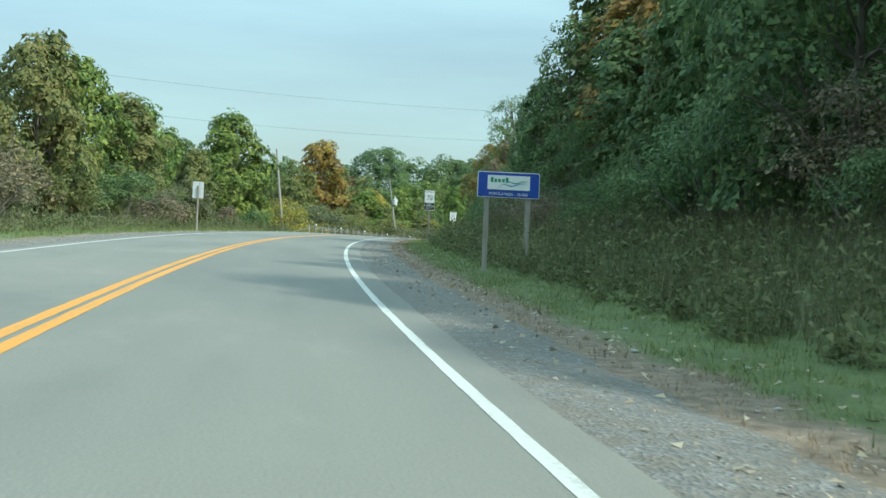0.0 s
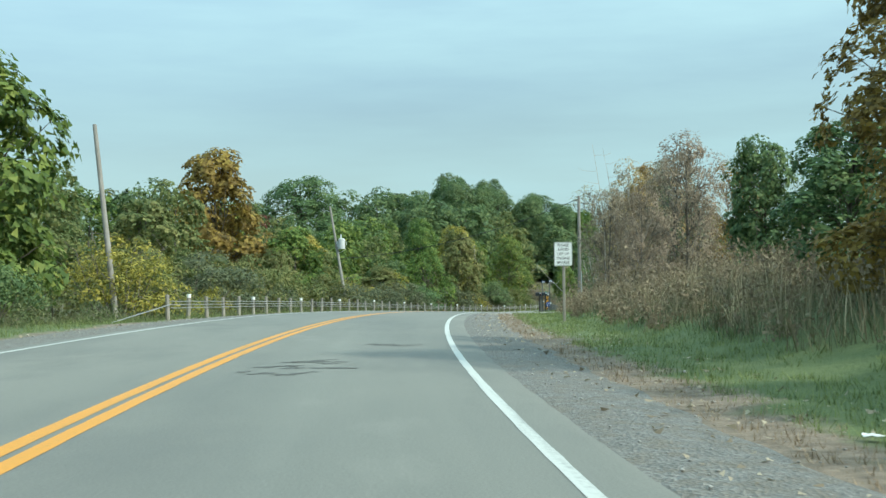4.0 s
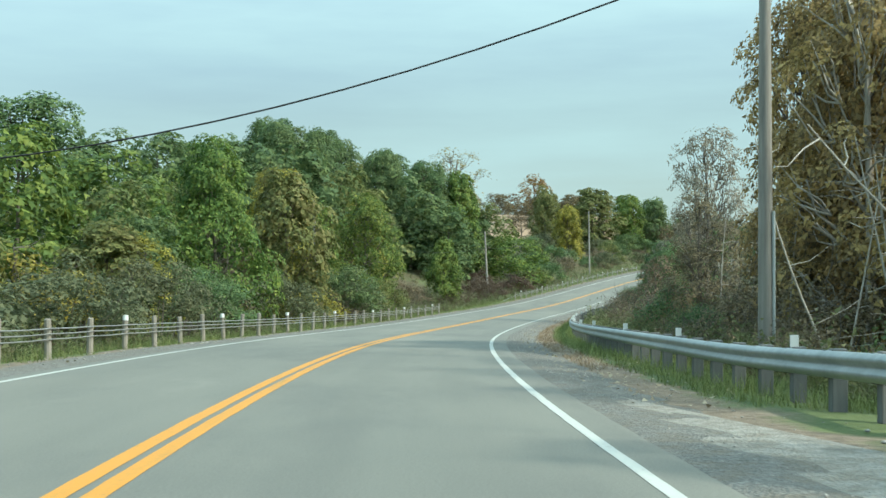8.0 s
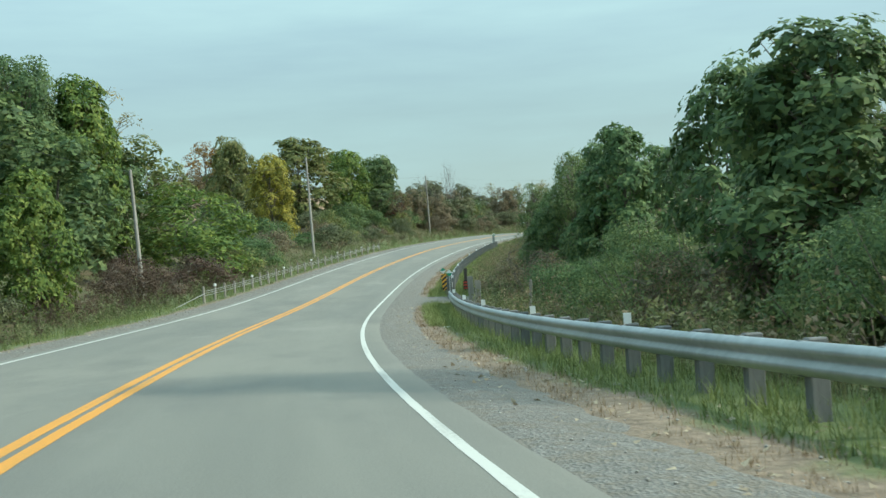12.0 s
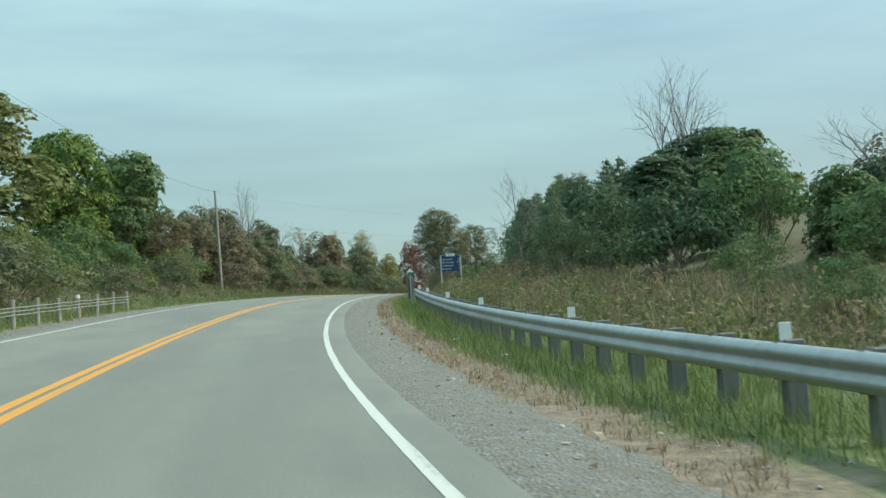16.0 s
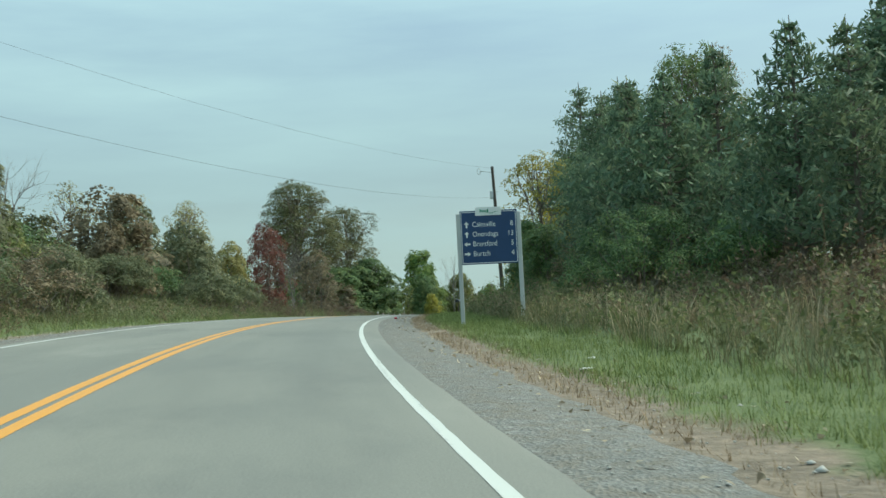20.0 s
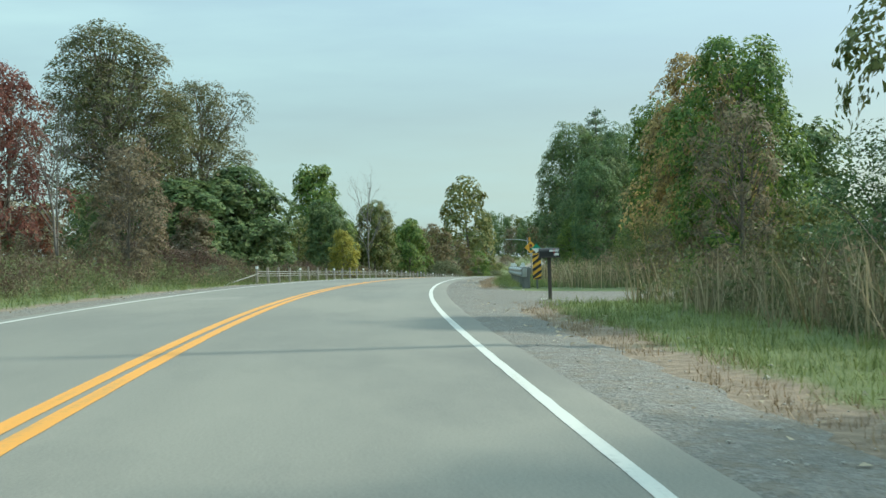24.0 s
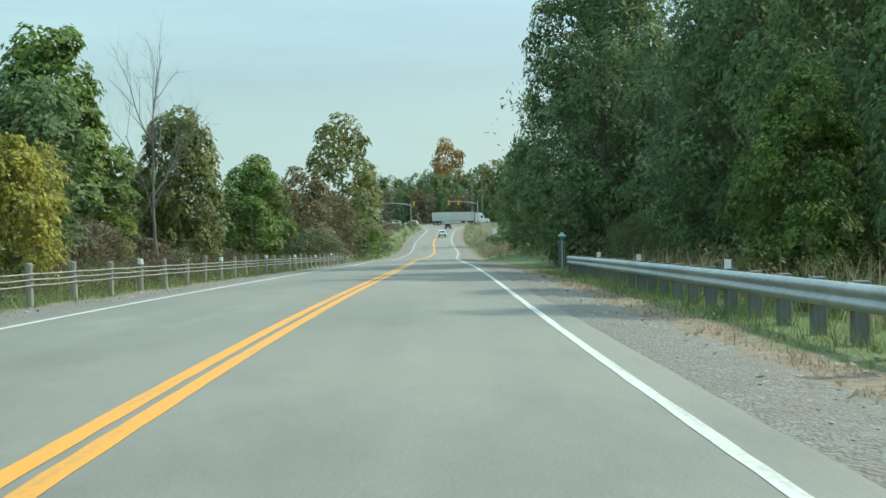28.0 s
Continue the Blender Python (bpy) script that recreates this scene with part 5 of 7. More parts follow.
slender_stem(139.0, 10.6, 5.4, 46, -108, "dead pale birch stem leaning out of the thicket")
for key, ob in PROTOS.items():
    for o in list(ob.children):
        bpy.data.objects.remove(o)
    bpy.data.objects.remove(ob)


# ---- guardrails ----
W_PROFILE = [(0.000, 0.42), (0.020, 0.435), (0.078, 0.480), (0.080, 0.530), (0.022, 0.572), (0.022, 0.604), (0.080, 0.646), (0.078, 0.696), (0.020, 0.738), (0.0, 0.752)]


def beam_mesh(s0, s1, d, n=5):
    """One lapped panel of W-beam, bowed with the road."""
    loop = [(e, z) for e, z in W_PROFILE] + [(e - 0.010, z) for e, z in W_PROFILE[::-1]]
    ss = np.linspace(s0, s1 + 0.06, n)
    v = []
    for i, s in enumerate(ss):
        base = surface(s, d)[0]
        _, _, _, th, _ = line_at(s)
        for e, z in loop:
            q = e + 0.004 * (1 - i / (n - 1))
            v.append((base[0] - q * math.cos(th), base[1] + q * math.sin(th), base[2] + z))
    m = len(loop)
    f = [(i * m + j, i * m + (j + 1) % m, (i + 1) * m + (j + 1) % m, (i + 1) * m + j) for i in range(n - 1) for j in range(m)]
    return mesh_of("beam", v, f, None, False)


def guardrail(s0, s1, d, label, refl0):
    top = empty("guardrail", Matrix(), label, "guardrail", "steel guardrails")
    pitch = 1.63
    count = int((s1 - s0) / pitch)
    post = bpy.data.meshes.new("post")
    bm = boxed(0.20, 0.15, 1.08, (0.16, 0, 0.232), 0.014)
    bm.to_mesh(post)
    bm.free()
    block = bpy.data.meshes.new("spacer_block")
    bm = boxed(0.075, 0.13, 0.34, (0.028, 0, 0.585), 0.008)
    bm.to_mesh(block)
    bm.free()
    tab = bpy.data.meshes.new("reflector")
    bm = boxed(0.12, 0.012, 0.17, (0.10, -0.02, 0.845), 0.004)
    cbox(bm, 0.03, 0.008, 0.12, (0.10, -0.01, 0.74), 0.002)
    bm.to_mesh(tab)
    bm.free()
    for i in range(count + 1):
        s = s0 + pitch * i
        m = spot(s, d, 0.0, rng.uniform(-2, 2))
        for me, mat in ((post, RAIL_POST), (block, RAIL_POST)):
            ob = obj(me.name.split(".")[0], me, mat, top)
            ob.matrix_world = m
    s = s0
    while s < s1 - 0.5:
        e = min(s + 2 * pitch, s1)
        obj("beam", beam_mesh(s, e, d), STEEL, top)
        s = e
    s = refl0
    while s < s1:
        if s > s0:
            obj("reflector", tab, WHITE, top, "white reflector tab").matrix_world = spot(s0 + pitch * round((s - s0) / pitch), d)
        s += 8.95
    # both ends: a stout block and a rounded shoe
    for s, way in ((s0, -1), (s1, 1)):
        bm = boxed(0.22, 0.18, 0.92, (0.12, way * 0.10, 0.27), 0.02)
        ob = part("end_post", bm, RAIL_POST, top)
        ob.matrix_world = spot(s, d)
        shoe = []
        for k in range(9):
            a = math.pi * k / 8
            shoe.append((-0.06 + 0.20 * (1 - math.cos(a)) / 2 * 1.0, way * (0.16 + 0.13 * math.sin(a))))
        vs, fs = [], []
        for x, y in shoe:
            vs += [(x, y, 0.43), (x, y, 0.74)]
        for k in range(8):
            fs.append((2 * k, 2 * k + 2, 2 * k + 3, 2 * k + 1))
        me = mesh_of("end_shoe", vs, fs, None, True)
        ob = obj("end_shoe", me, STEEL, top)
        ob.matrix_world = spot(s, d)
    return top


guardrail(136.6, 261.5, 7.15, "galvanised W-beam guardrail on timber posts along the wooded bend", 140.7)
guardrail(274.0, 344.15, 7.25, "galvanised W-beam guardrail on timber posts before the hillside", 278.4)
guardrail(491.0, 573.0, 7.0, "galvanised W-beam guardrail on timber posts beside the reeds", 493.0)


# ---- cable fences on the far side ----
def cable_fence(s0, s1, d, label, first_cap):
    top = empty("cable_fence", Matrix(), label, "fence", "cable guide fences")
    post = bpy.data.meshes.new("post")
    bm = rod((0, 0, -0.4), (0, 0, 0.92), 0.085, 0.075, 9)
    bmesh.ops.bevel(bm, geom=[e for e in bm.edges if all(v.co.z > 0.9 for v in e.verts)], offset=0.02, segments=1, affect="EDGES")
    bm.to_mesh(post)
    bm.free()
    cap = bpy.data.meshes.new("cap")
    bm = rod((0, 0, 0.80), (0, 0, 0.94), 0.084, 0.08, 9)
    bm.to_mesh(cap)
    bm.free()
    n = int((s1 - s0) / 3.05) + 1
    for i in range(n):
        s = s0 + 3.05 * i
        m = spot(s, d) @ pose(0, 0, rng.uniform(-0.06, 0.05), rng.uniform(-3, 3), rng.uniform(-3, 3), 0)
        obj("post", post, POST_WOOD, top).matrix_world = m
        if i % 4 == first_cap:
            obj("cap", cap, WHITE, top, "white-painted post top").matrix_world = m
    ss = np.arange(s0, s0 + 3.05 * (n - 1) + 0.1, 1.525)
    for z in (0.44, 0.56, 0.68):
        pts = surface(ss, d + 0.095, z)
        pts[1::2, 2] -= 0.012
        v, f = tube_arrays(pts, np.full(len(pts), 0.017), 5)
        obj("cable", mesh_of("cable", v, f, None, True), CABLE, top)
    # the cables run down to an anchor before the first post
    a, b = surface(s0, d + 0.095, 0.56)[0], surface(s0 - 4.5, d - 0.7, 0.03)[0]
    v, f = tube_arrays([a, (a + b) / 2, b], [0.022, 0.022, 0.022], 5)
    obj("anchor_cable", mesh_of("anchor_cable", v, f, None, True), CABLE, top)
    return top


cable_fence(94.4, 237, -6.4, "weathered guide-post fence with three steel cables along the valley", 1)
cable_fence(272.0, 348, -6.4, "weathered guide-post fence with three steel cables on the climb", 1)
cable_fence(511.0, 640, -6.4, "weathered guide-post fence with three steel cables by the scrub", 0)


# ---- utility poles and wires ----
def utility_pole(s, d, height, lean_x, lean_y, mat, label, radius=0.15):
    """Returns the pole and its top in the world."""
    m = level(s, d)
    top = empty("utility_pole", m, label, "utility pole", "utility poles along the road")
    tip = Vector((lean_x, lean_y, height))
    so = Soup()
    pts = [Vector((0, 0, -1.8)), Vector((0, 0, 0)) + tip * 0.02, tip * 0.35, tip * 0.7, tip]
    so.tube([tuple(p) for p in pts], [radius * 1.05, radius, radius * 0.9, radius * 0.78, radius * 0.66], 10)
    obj("shaft", so.mesh("shaft"), mat, top)
    part("pole_top", rod(tip - Vector((0, 0, 0.04)), tip + Vector((0, 0, 0.03)), radius * 0.68, radius * 0.5), mat, top)
    return top, m, tip


def insulator_arm(top, tip, side):
    so = Soup()
    so.tube([tip + Vector((0, 0, -0.45)), tip + Vector((side * 0.45, 0, -0.36)), tip + Vector((side * 0.95, 0, -0.30))], [0.03, 0.028, 0.022], 6)
    ob = obj("bracket", so.mesh("bracket"), BACKMETAL, top)
    so = Soup()
    c = tip + Vector((side * 1.05, 0, -0.32))
    ring = [c + Vector((0.12 * math.cos(a) * side, 0, 0.25 * math.sin(a))) for a in np.linspace(0, 2 * math.pi, 10)]
    so.tube(ring, [0.022] * 10, 5)
    obj("insulator", so.mesh("insulator"), BACKMETAL, top)


def transformer(top, tip, f, side):
    """A pole transformer: can, lid, bushing, bracket and a drooping lead."""
    c = tip * f + Vector((side * 0.50, -0.1, 0))
    part("transformer_can", rod(c + Vector((0, 0, -0.42)), c + Vector((0, 0, 0.42)), 0.30, 0.30, 16), TRANSFORMER, top, "light grey transformer can")
    part("transformer_lid", rod(c + Vector((0, 0, 0.42)), c + Vector((0, 0, 0.50)), 0.315, 0.22, 16), TRANSFORMER, top)
    part("bushing", rod(c + Vector((-0.05 * side, 0, 0.5)), c + Vector((-0.05 * side, 0, 0.86)), 0.06, 0.04, 8), WHITE, top)
    part("bracket", boxed(0.3, 0.08, 0.5, tuple(tip * f + Vector((side * 0.18, -0.05, 0))), 0.01), BACKMETAL, top)
    so = Soup()
    so.tube([c + Vector((0.22 * side, 0, 0.4)), c + Vector((0.45 * side, 0, 0.1)), c + Vector((0.36 * side, 0, -0.5)), c + Vector((-0.1 * side, 0, -0.72)), tip * f + Vector((0.1 * side, 0, -0.75))], [0.018] * 5, 5)
    obj("lead", so.mesh("lead"), WHITE, top, "pale looping lead")


POLES = {}
for key, s, d, h, lx, ly, mat, label in (
        ("o", 44, -15.5, 9.2, 0.0, 0, POLE_WOOD, "pale weathered utility pole rising from the trees"),
        ("a", 104.0, -11.3, 8.6, -1.3, 1.2, POLE_WOOD, "leaning weathered utility pole before a maple"),
        ("b", 154.8, -10.6, 9.2, -1.9, 1.5, POLE_WOOD, "leaning utility pole carrying a grey transformer"),
        ("d", 218.0, -12.9, 9.2, -0.6, 1.0, POLE_WOOD, "thin utility pole among bushes"),
        ("e", 280.5, -12.0, 8.4, -0.8, 1.5, POLE_WOOD, "thin leaning utility pole beside the fence gap"),
        ("f", 327.5, -9.6, 11.0, -1.0, 3.0, POLE_WOOD, "tall thin utility pole behind the cable fence"),
        ("h", 395.5, -11.7, 10.2, -0.5, 1.0, POLE_WOOD, "grey utility pole on the weedy bank"),
        ("c", 151.6, 9.5, 9.3, 0.0, 0, POLE_WOOD, "stout round utility pole just behind the guardrail"),
        ("i", 464.0, 10.95, 11.0, -0.35, 0, DARK_POLE, "dark utility pole with a side bracket and a meter box"),
        ("j", 560.0, 24.0, 9.5, 0.0, 0, POLE_WOOD, "utility pole half hidden in dark trees"),
        ("k", 640.0, 9.5, 9.0, 0.0, 0, POLE_WOOD, "grey utility pole beside the road"),
        ("p", 61.0, 17.5, 9.4, 0.0, 0, POLE_WOOD, "utility pole hidden in the wood on the bank"),
        ("l", 920.0, 8.6, 14, 0.0, 0, POLE_WOOD, "tall utility pole behind the crossroads"),
        ("m", 927.0, 12.0, 15, 0.0, 0, POLE_WOOD, "tall utility pole behind the crossroads")):
    top, m, tip = utility_pole(s, d, h, lx, ly, mat, label, 0.17 if key in "ci" else 0.14)
    POLES[key] = (m, tip)
    if key == "b":
        transformer(top, tip, 0.64, 1)
        insulator_arm(top, tip, -0.55)
    if key == "i":
        insulator_arm(top, tip, -1)
        part("meter_box", boxed(0.26, 0.18, 0.62, tuple(tip * 0.80 + Vector((-0.22, -0.05, 0))), 0.02), TRANSFORMER, top)
        part("step_bolt", rod(tip * 0.82, tip * 0.82 + Vector((0.35, 0, 0.02)), 0.02), BACKMETAL, top)
    if key == "c":
        so = Soup()
        so.tube([tip + Vector((-0.12, -0.1, -0.25)), tip + Vector((-0.40, -0.1, -0.5)), tip + Vector((-0.30, -0.1, -1.0)), tip + Vector((-0.12, -0.1, -1.2))], [0.02] * 4, 5)
        obj("drip_loop", so.mesh("drip_loop"), WIRE, top)
        part("conduit", rod((0.15, -0.12, 0), (0.15, -0.12, 3.2), 0.035), BACKMETAL, top, "pale conduit up the pole")


def wire(a, b, drop_a=0.15, drop_b=0.15, sag=0.8, r=0.014):
    pa = POLES[a][0] @ (POLES[a][1] - Vector((0, 0, drop_a)))
    pb = POLES[b][0] @ (POLES[b][1] - Vector((0, 0, drop_b)))
    n = 14
    pts = []
    for i in range(n + 1):
        t = i / n
        q = pa.lerp(pb, t)
        q.z -= sag * 4 * t * (1 - t)
        pts.append(tuple(q))
    so = Soup()
    so.tube(pts, [r] * (n + 1), 4)
    tagged(obj("overhead_wire", so.mesh("overhead_wire"), WIRE), "thin black overhead wire between utility poles", "wire", "overhead wires")


wire("c", "b", 0.2, 4.6, 1.0, 0.022)
for a, b in (("d", "e"), ("e", "f"), ("f", "h")):
    wire(a, b, 0.1, 0.1, 0.9, 0.008)
    wire(a, b, 2.2, 2.2, 1.1, 0.009)
wire("h", "i", 0.1, 0.1, 1.0, 0.0045)
wire("h", "i", 2.4, 2.4, 1.2, 0.0055)
wire("o", "p", 0.6, 0.6, 0.5, 0.005)
wire("o", "p", 2.5, 2.5, 0.5, 0.005)
wire("l", "m", 0.2, 0.2, 0.4, 0.03)


# ---- road signs ----
def sign_post(top, x, h, w=0.10, mat=None, y=0.06, depth=0.10):
    return part("post", boxed(w, depth, h + 0.9, (x, y, (h - 0.9) / 2), 0.012), mat or POST_WOOD, top)


def plate(top, name, w, h, x, z, y, mat, r=0.03, label="", t=0.012):
    bm = prism([(x + a, z + b) for a, b in rounded(w, h, min(r, w * 0.4, h * 0.4))], t, y - t)
    return part(name, bm, mat, top, label)


def swoosh(top, x, z, w, y, mat):
    pts = [(x + w * t, z + 0.10 * w * math.sin(t * 9) * (1 - t) + 0.16 * w * t) for t in np.linspace(0, 1, 12)]
    up = [(a, b + 0.05 * w * (1 - 0.7 * abs(2 * i / 11 - 1))) for i, (a, b) in enumerate(pts)]
    return part("emblem", prism(pts + up[::-1], 0.004, y - 0.004), mat, top)


def name_bars(top, x, z, w, h, y, mat, pieces=5):
    """A word of an emblem as plain bars."""
    step = w / pieces
    for i in range(pieces):
        hh = h * (1.0 if i in (0, pieces - 1) else 0.68)
        part("bar", boxed(step * 0.72, 0.006, hh, (x + step * (i + 0.5), y, z + hh / 2), 0.002), mat, top)


# population sign
top = empty("population_sign", level(11.0, 7.85), "blue population sign with white emblem panel on two timber posts", "road sign")
sign_post(top, -0.55, 2.3, 0.13)
sign_post(top, 0.55, 2.3, 0.13)
plate(top, "rim", 1.66, 0.68, 0, 2.19, 0.0, WHITE, 0.04, "white rim")
plate(top, "panel", 1.62, 0.64, 0, 2.19, -0.014, BLUE, 0.035)
plate(top, "emblem_panel", 1.13, 0.38, 0.0, 2.25, -0.028, WHITE, 0.01)
name_bars(top, -0.50, 2.255, 0.50, 0.13, -0.044, TEAL)
swoosh(top, -0.26, 2.12, 0.72, -0.042, SKYBLUE)
swoosh(top, -0.10, 2.20, 0.60, -0.043, TEAL)
lettering("lettering", "POPULATION - 36,000", 0.115, 0, 1.945, -0.031, WHITE, top, squeeze=0.92)

# speed limit
top = empty("speed_limit_sign", level(51.9, 7.45) @ pose(0, 0, 0.17), "white 70 speed limit sign with a black tab on timber post", "road sign")
sign_post(top, 0.0, 2.6, 0.10)
plate(top, "plate", 0.60, 0.90, 0, 2.43, 0.0, WHITE, 0.04)
plate(top, "unit_band", 0.56, 0.15, 0, 2.075, -0.014, BLACK, 0.02)
plate(top, "tab", 0.60, 0.26, 0, 1.83, 0.0, WHITE, 0.03)
plate(top, "tab_face", 0.57, 0.20, 0, 1.84, -0.014, BLACK, 0.02)
lettering("lettering", "MAXIMUM", 0.13, 0, 2.775, -0.014, BLACK, top, squeeze=0.86)
lettering("lettering", "70", 0.42, 0, 2.43, -0.014, BLACK, top, squeeze=0.86)
lettering("lettering", "km/h", 0.16, 0, 2.08, -0.028, WHITE, top)
lettering("lettering", "BEGINS", 0.135, 0, 1.84, -0.028, WHITE, top)
for sx in (-0.288, 0.288):
    part("border", boxed(0.008, 0.004, 0.84, (sx, -0.014, 2.44), 0.001), BLACK, top)
part("border", boxed(0.57, 0.004, 0.008, (0, -0.014, 2.86), 0.001), BLACK, top)

# engine brakes
top = empty("engine_brake_sign", level(91.0, 7.5), "white notice asking to avoid engine brakes on a thin timber post", "road sign")
sign_post(top, 0.02, 2.2, 0.09)
plate(top, "plate", 0.60, 0.78, 0, 2.12, 0.0, WHITE, 0.04)
for i, word in enumerate(("PLEASE", "AVOID", "USE OF", "ENGINE", "BRAKES")):
    lettering("lettering", word, 0.125, 0, 2.405 - 0.142 * i, -0.014, BLACK, top, squeeze=0.95)
for sx in (-0.285, 0.285):
    part("border", boxed(0.01, 0.004, 0.74, (sx, -0.014, 2.12), 0.001), BLACK, top)
for sz in (1.75, 2.49):
    part("border", boxed(0.57, 0.004, 0.01, (0, -0.014, sz), 0.001), BLACK, top)

# the back of a sign for the other direction
top = empty("sign_back", level(47.2, -5.35, 8), "bare metal back of a road sign on a timber post", "road sign")
sign_post(top, 0.0, 2.6, 0.09, y=-0.06)
plate(top, "plate", 0.60, 0.92, 0, 2.36, 0.0, BACKMETAL, 0.04)
part("brace", boxed(0.05, 0.02, 0.88, (0.06, -0.018, 2.36), 0.004), STEEL, top)

# destination sign
top = empty("destination_sign", level(408.3, 7.95), "navy destination sign with arrows and distances on two grey posts", "road sign")
POSTGREY = m_rough("painted_grey_post", (0.36, 0.38, 0.38), (0.50, 0.52, 0.52), 8, (1, 1, 0.15))
sign_post(top, -0.98, 3.35, 0.13, POSTGREY, 0.0, 0.12)
sign_post(top, 0.98, 3.35, 0.13, POSTGREY, 0.0, 0.12)
plate(top, "panel", 1.86, 1.74, 0, 2.56, -0.01, NAVY, 0.03)
for sx in (-0.885, 0.885):
    part("border", boxed(0.018, 0.004, 1.66, (sx, -0.024, 2.56), 0.001), WHITE, top)
for sz in (1.735, 3.385):
    part("border", boxed(1.77, 0.004, 0.018, (0, -0.024, sz), 0.001), WHITE, top)
plate(top, "emblem_panel", 0.84, 0.27, 0.0, 3.40, -0.030, WHITE, 0.02)
name_bars(top, -0.28, 3.37, 0.30, 0.10, -0.046, TEAL)
swoosh(top, -0.12, 3.31, 0.45, -0.044, TEAL)


def arrow(top, x, z, turn):
    pts = [(-0.028, -0.10), (0.028, -0.10), (0.028, 0.01), (0.075, 0.01), (0.0, 0.10), (-0.075, 0.01), (-0.028, 0.01)]
    c, s_ = math.cos(radians(turn)), math.sin(radians(turn))
    part("arrow", prism([(x + a * c - b * s_, z + a * s_ + b * c) for a, b in pts], 0.004, -0.030), WHITE, top)


for i, (word, km, turn) in enumerate((("Cainsville", "8", 0), ("Onondaga", "13", 0), ("Brantford", "5", 90), ("Burtch", "4", -90))):
    z = 2.98 - 0.315 * i
    arrow(top, -0.72, z, turn)
    lettering("lettering", word, 0.235, -0.54, z, -0.026, WHITE, top, "LEFT", 0.86)
    lettering("lettering", km, 0.235, 0.80, z, -0.026, WHITE, top, "RIGHT", 0.86)

# signals ahead
top = empty("signals_ahead_sign", level(537.5, 7.9), "amber diamond warning sign with a traffic light symbol", "road sign")
sign_post(top, 0.0, 1.75, 0.08)
a = 0.46
part("plate", prism([(0, 2.0 - a), (a, 2.0), (0, 2.0 + a), (-a, 2.0)], 0.012, -0.012), AMBER, top)
plate(top, "symbol", 0.19, 0.46, 0, 2.0, -0.014, BLACK, 0.03)
for dz, mat in ((0.14, RED), (0.0, AMBER), (-0.14, TEAL)):
    part("lens", rod((0, -0.028, 2.0 + dz), (0, -0.036, 2.0 + dz), 0.055, 0.055, 12), mat, top)


# ---- markers at the rail ends ----
def diamond(top, z, y, up):
    a = 0.17
    lower, upper = [(-a, z), (0, z - a), (a, z)], [(a, z), (0, z + a), (-a, z)]
    part("diamond_half", prism(lower, 0.008, y), TEAL if up else WHITE, top)
    part("diamond_half", prism(upper, 0.008, y), WHITE if up else TEAL, top)


def hazard_marker(s, d, z0=0.45, green_top=True, lean=0.0):
    top = empty("hazard_marker", spot(s, d) @ pose(0, 0, 0, 0, lean, 0), "striped yellow and black hazard marker under a green-white diamond", "road marker", "hazard markers")
    part("post", boxed(0.06, 0.05, z0 + 1.35, (0, 0.04, (z0 + 0.55) / 2), 0.008), RAIL_POST, top)
    plate(top, "board", 0.30, 0.92, 0, z0 + 0.46, 0.0, AMBER, 0.02)
    for k in range(-1, 5):
        zb = z0 + 0.02 + 0.235 * k
        pts = [(-0.148, zb), (0.148, zb + 0.20), (0.148, zb + 0.32), (-0.148, zb + 0.12)]
        lo, hi = z0 + 0.012, z0 + 0.908
        pts = [(x, min(max(z, lo), hi)) for x, z in pts]
        if max(z for _, z in pts) - min(z for _, z in pts) > 0.05:
            part("stripe", prism(pts, 0.004, -0.018), BLACK, top)
    if green_top:
        diamond(top, z0 + 1.10, -0.014, False)
    return top


def end_delineator(s, d, label="green and white diamond marker on a grey post beside guardrail"):
    top = empty("rail_end_marker", spot(s, d), label, "road marker", "rail end markers")
    part("post", boxed(0.07, 0.05, 1.95, (0, 0, 0.55), 0.008), STEEL, top)
    part("wing_board", boxed(0.24, 0.025, 1.10, (-0.03, 0.05, 0.82), 0.006), RAIL_POST, top)
    part("edge_strip", boxed(0.012, 0.03, 1.06, (0.10, 0.045, 0.82), 0.003), BACKMETAL, top, "pale metal edge strip")
    for x in (-0.12, 0.08):
        part("clip", boxed(0.035, 0.012, 0.03, (x, 0.028, 1.30), 0.003), WHITE, top, "small white clip")
    diamond(top, 1.53, -0.04, True)
    return top


hazard_marker(136.2, 7.62, 0.2)
hazard_marker(273.0, 7.0, 0.33, True, -5.0)
hazard_marker(490.0, 7.45, 0.35)
end_delineator(263.9, 7.2)
end_delineator(344.7, 7.05)
end_delineator(574.5, 6.9)

# weathered boards and a striped post by the field entrance
for s, d, h, lean, label in ((259.5, 8.1, 1.45, -2, "tall weathered grey board standing behind the guardrail"), (254.5, 8.1, 1.35, 3, "tall weathered grey board standing behind the guardrail"),
                             (247.0, 9.5, 1.5, 4, "old grey stake in the weeds")):
    top = empty("board_post", spot(s, d) @ pose(0, 0, 0, 0, lean, 0), label, "post", "old field posts")
    part("board", boxed(0.24 if "board" in label else 0.09, 0.05, h + 0.4, (0, 0, (h - 0.4) / 2), 0.008), POST_WOOD, top)
    part("batten", boxed(0.05, 0.03, h - 0.1, (0.11 if "board" in label else 0.03, -0.04, h / 2), 0.005), POST_WOOD, top)
top = empty("striped_post", spot(276.4, 8.15), "dark timber post with a red and black striped board", "road marker")
part("post", boxed(0.20, 0.16, 1.7, (0, 0, 0.55), 0.015), DARK_POLE, top)
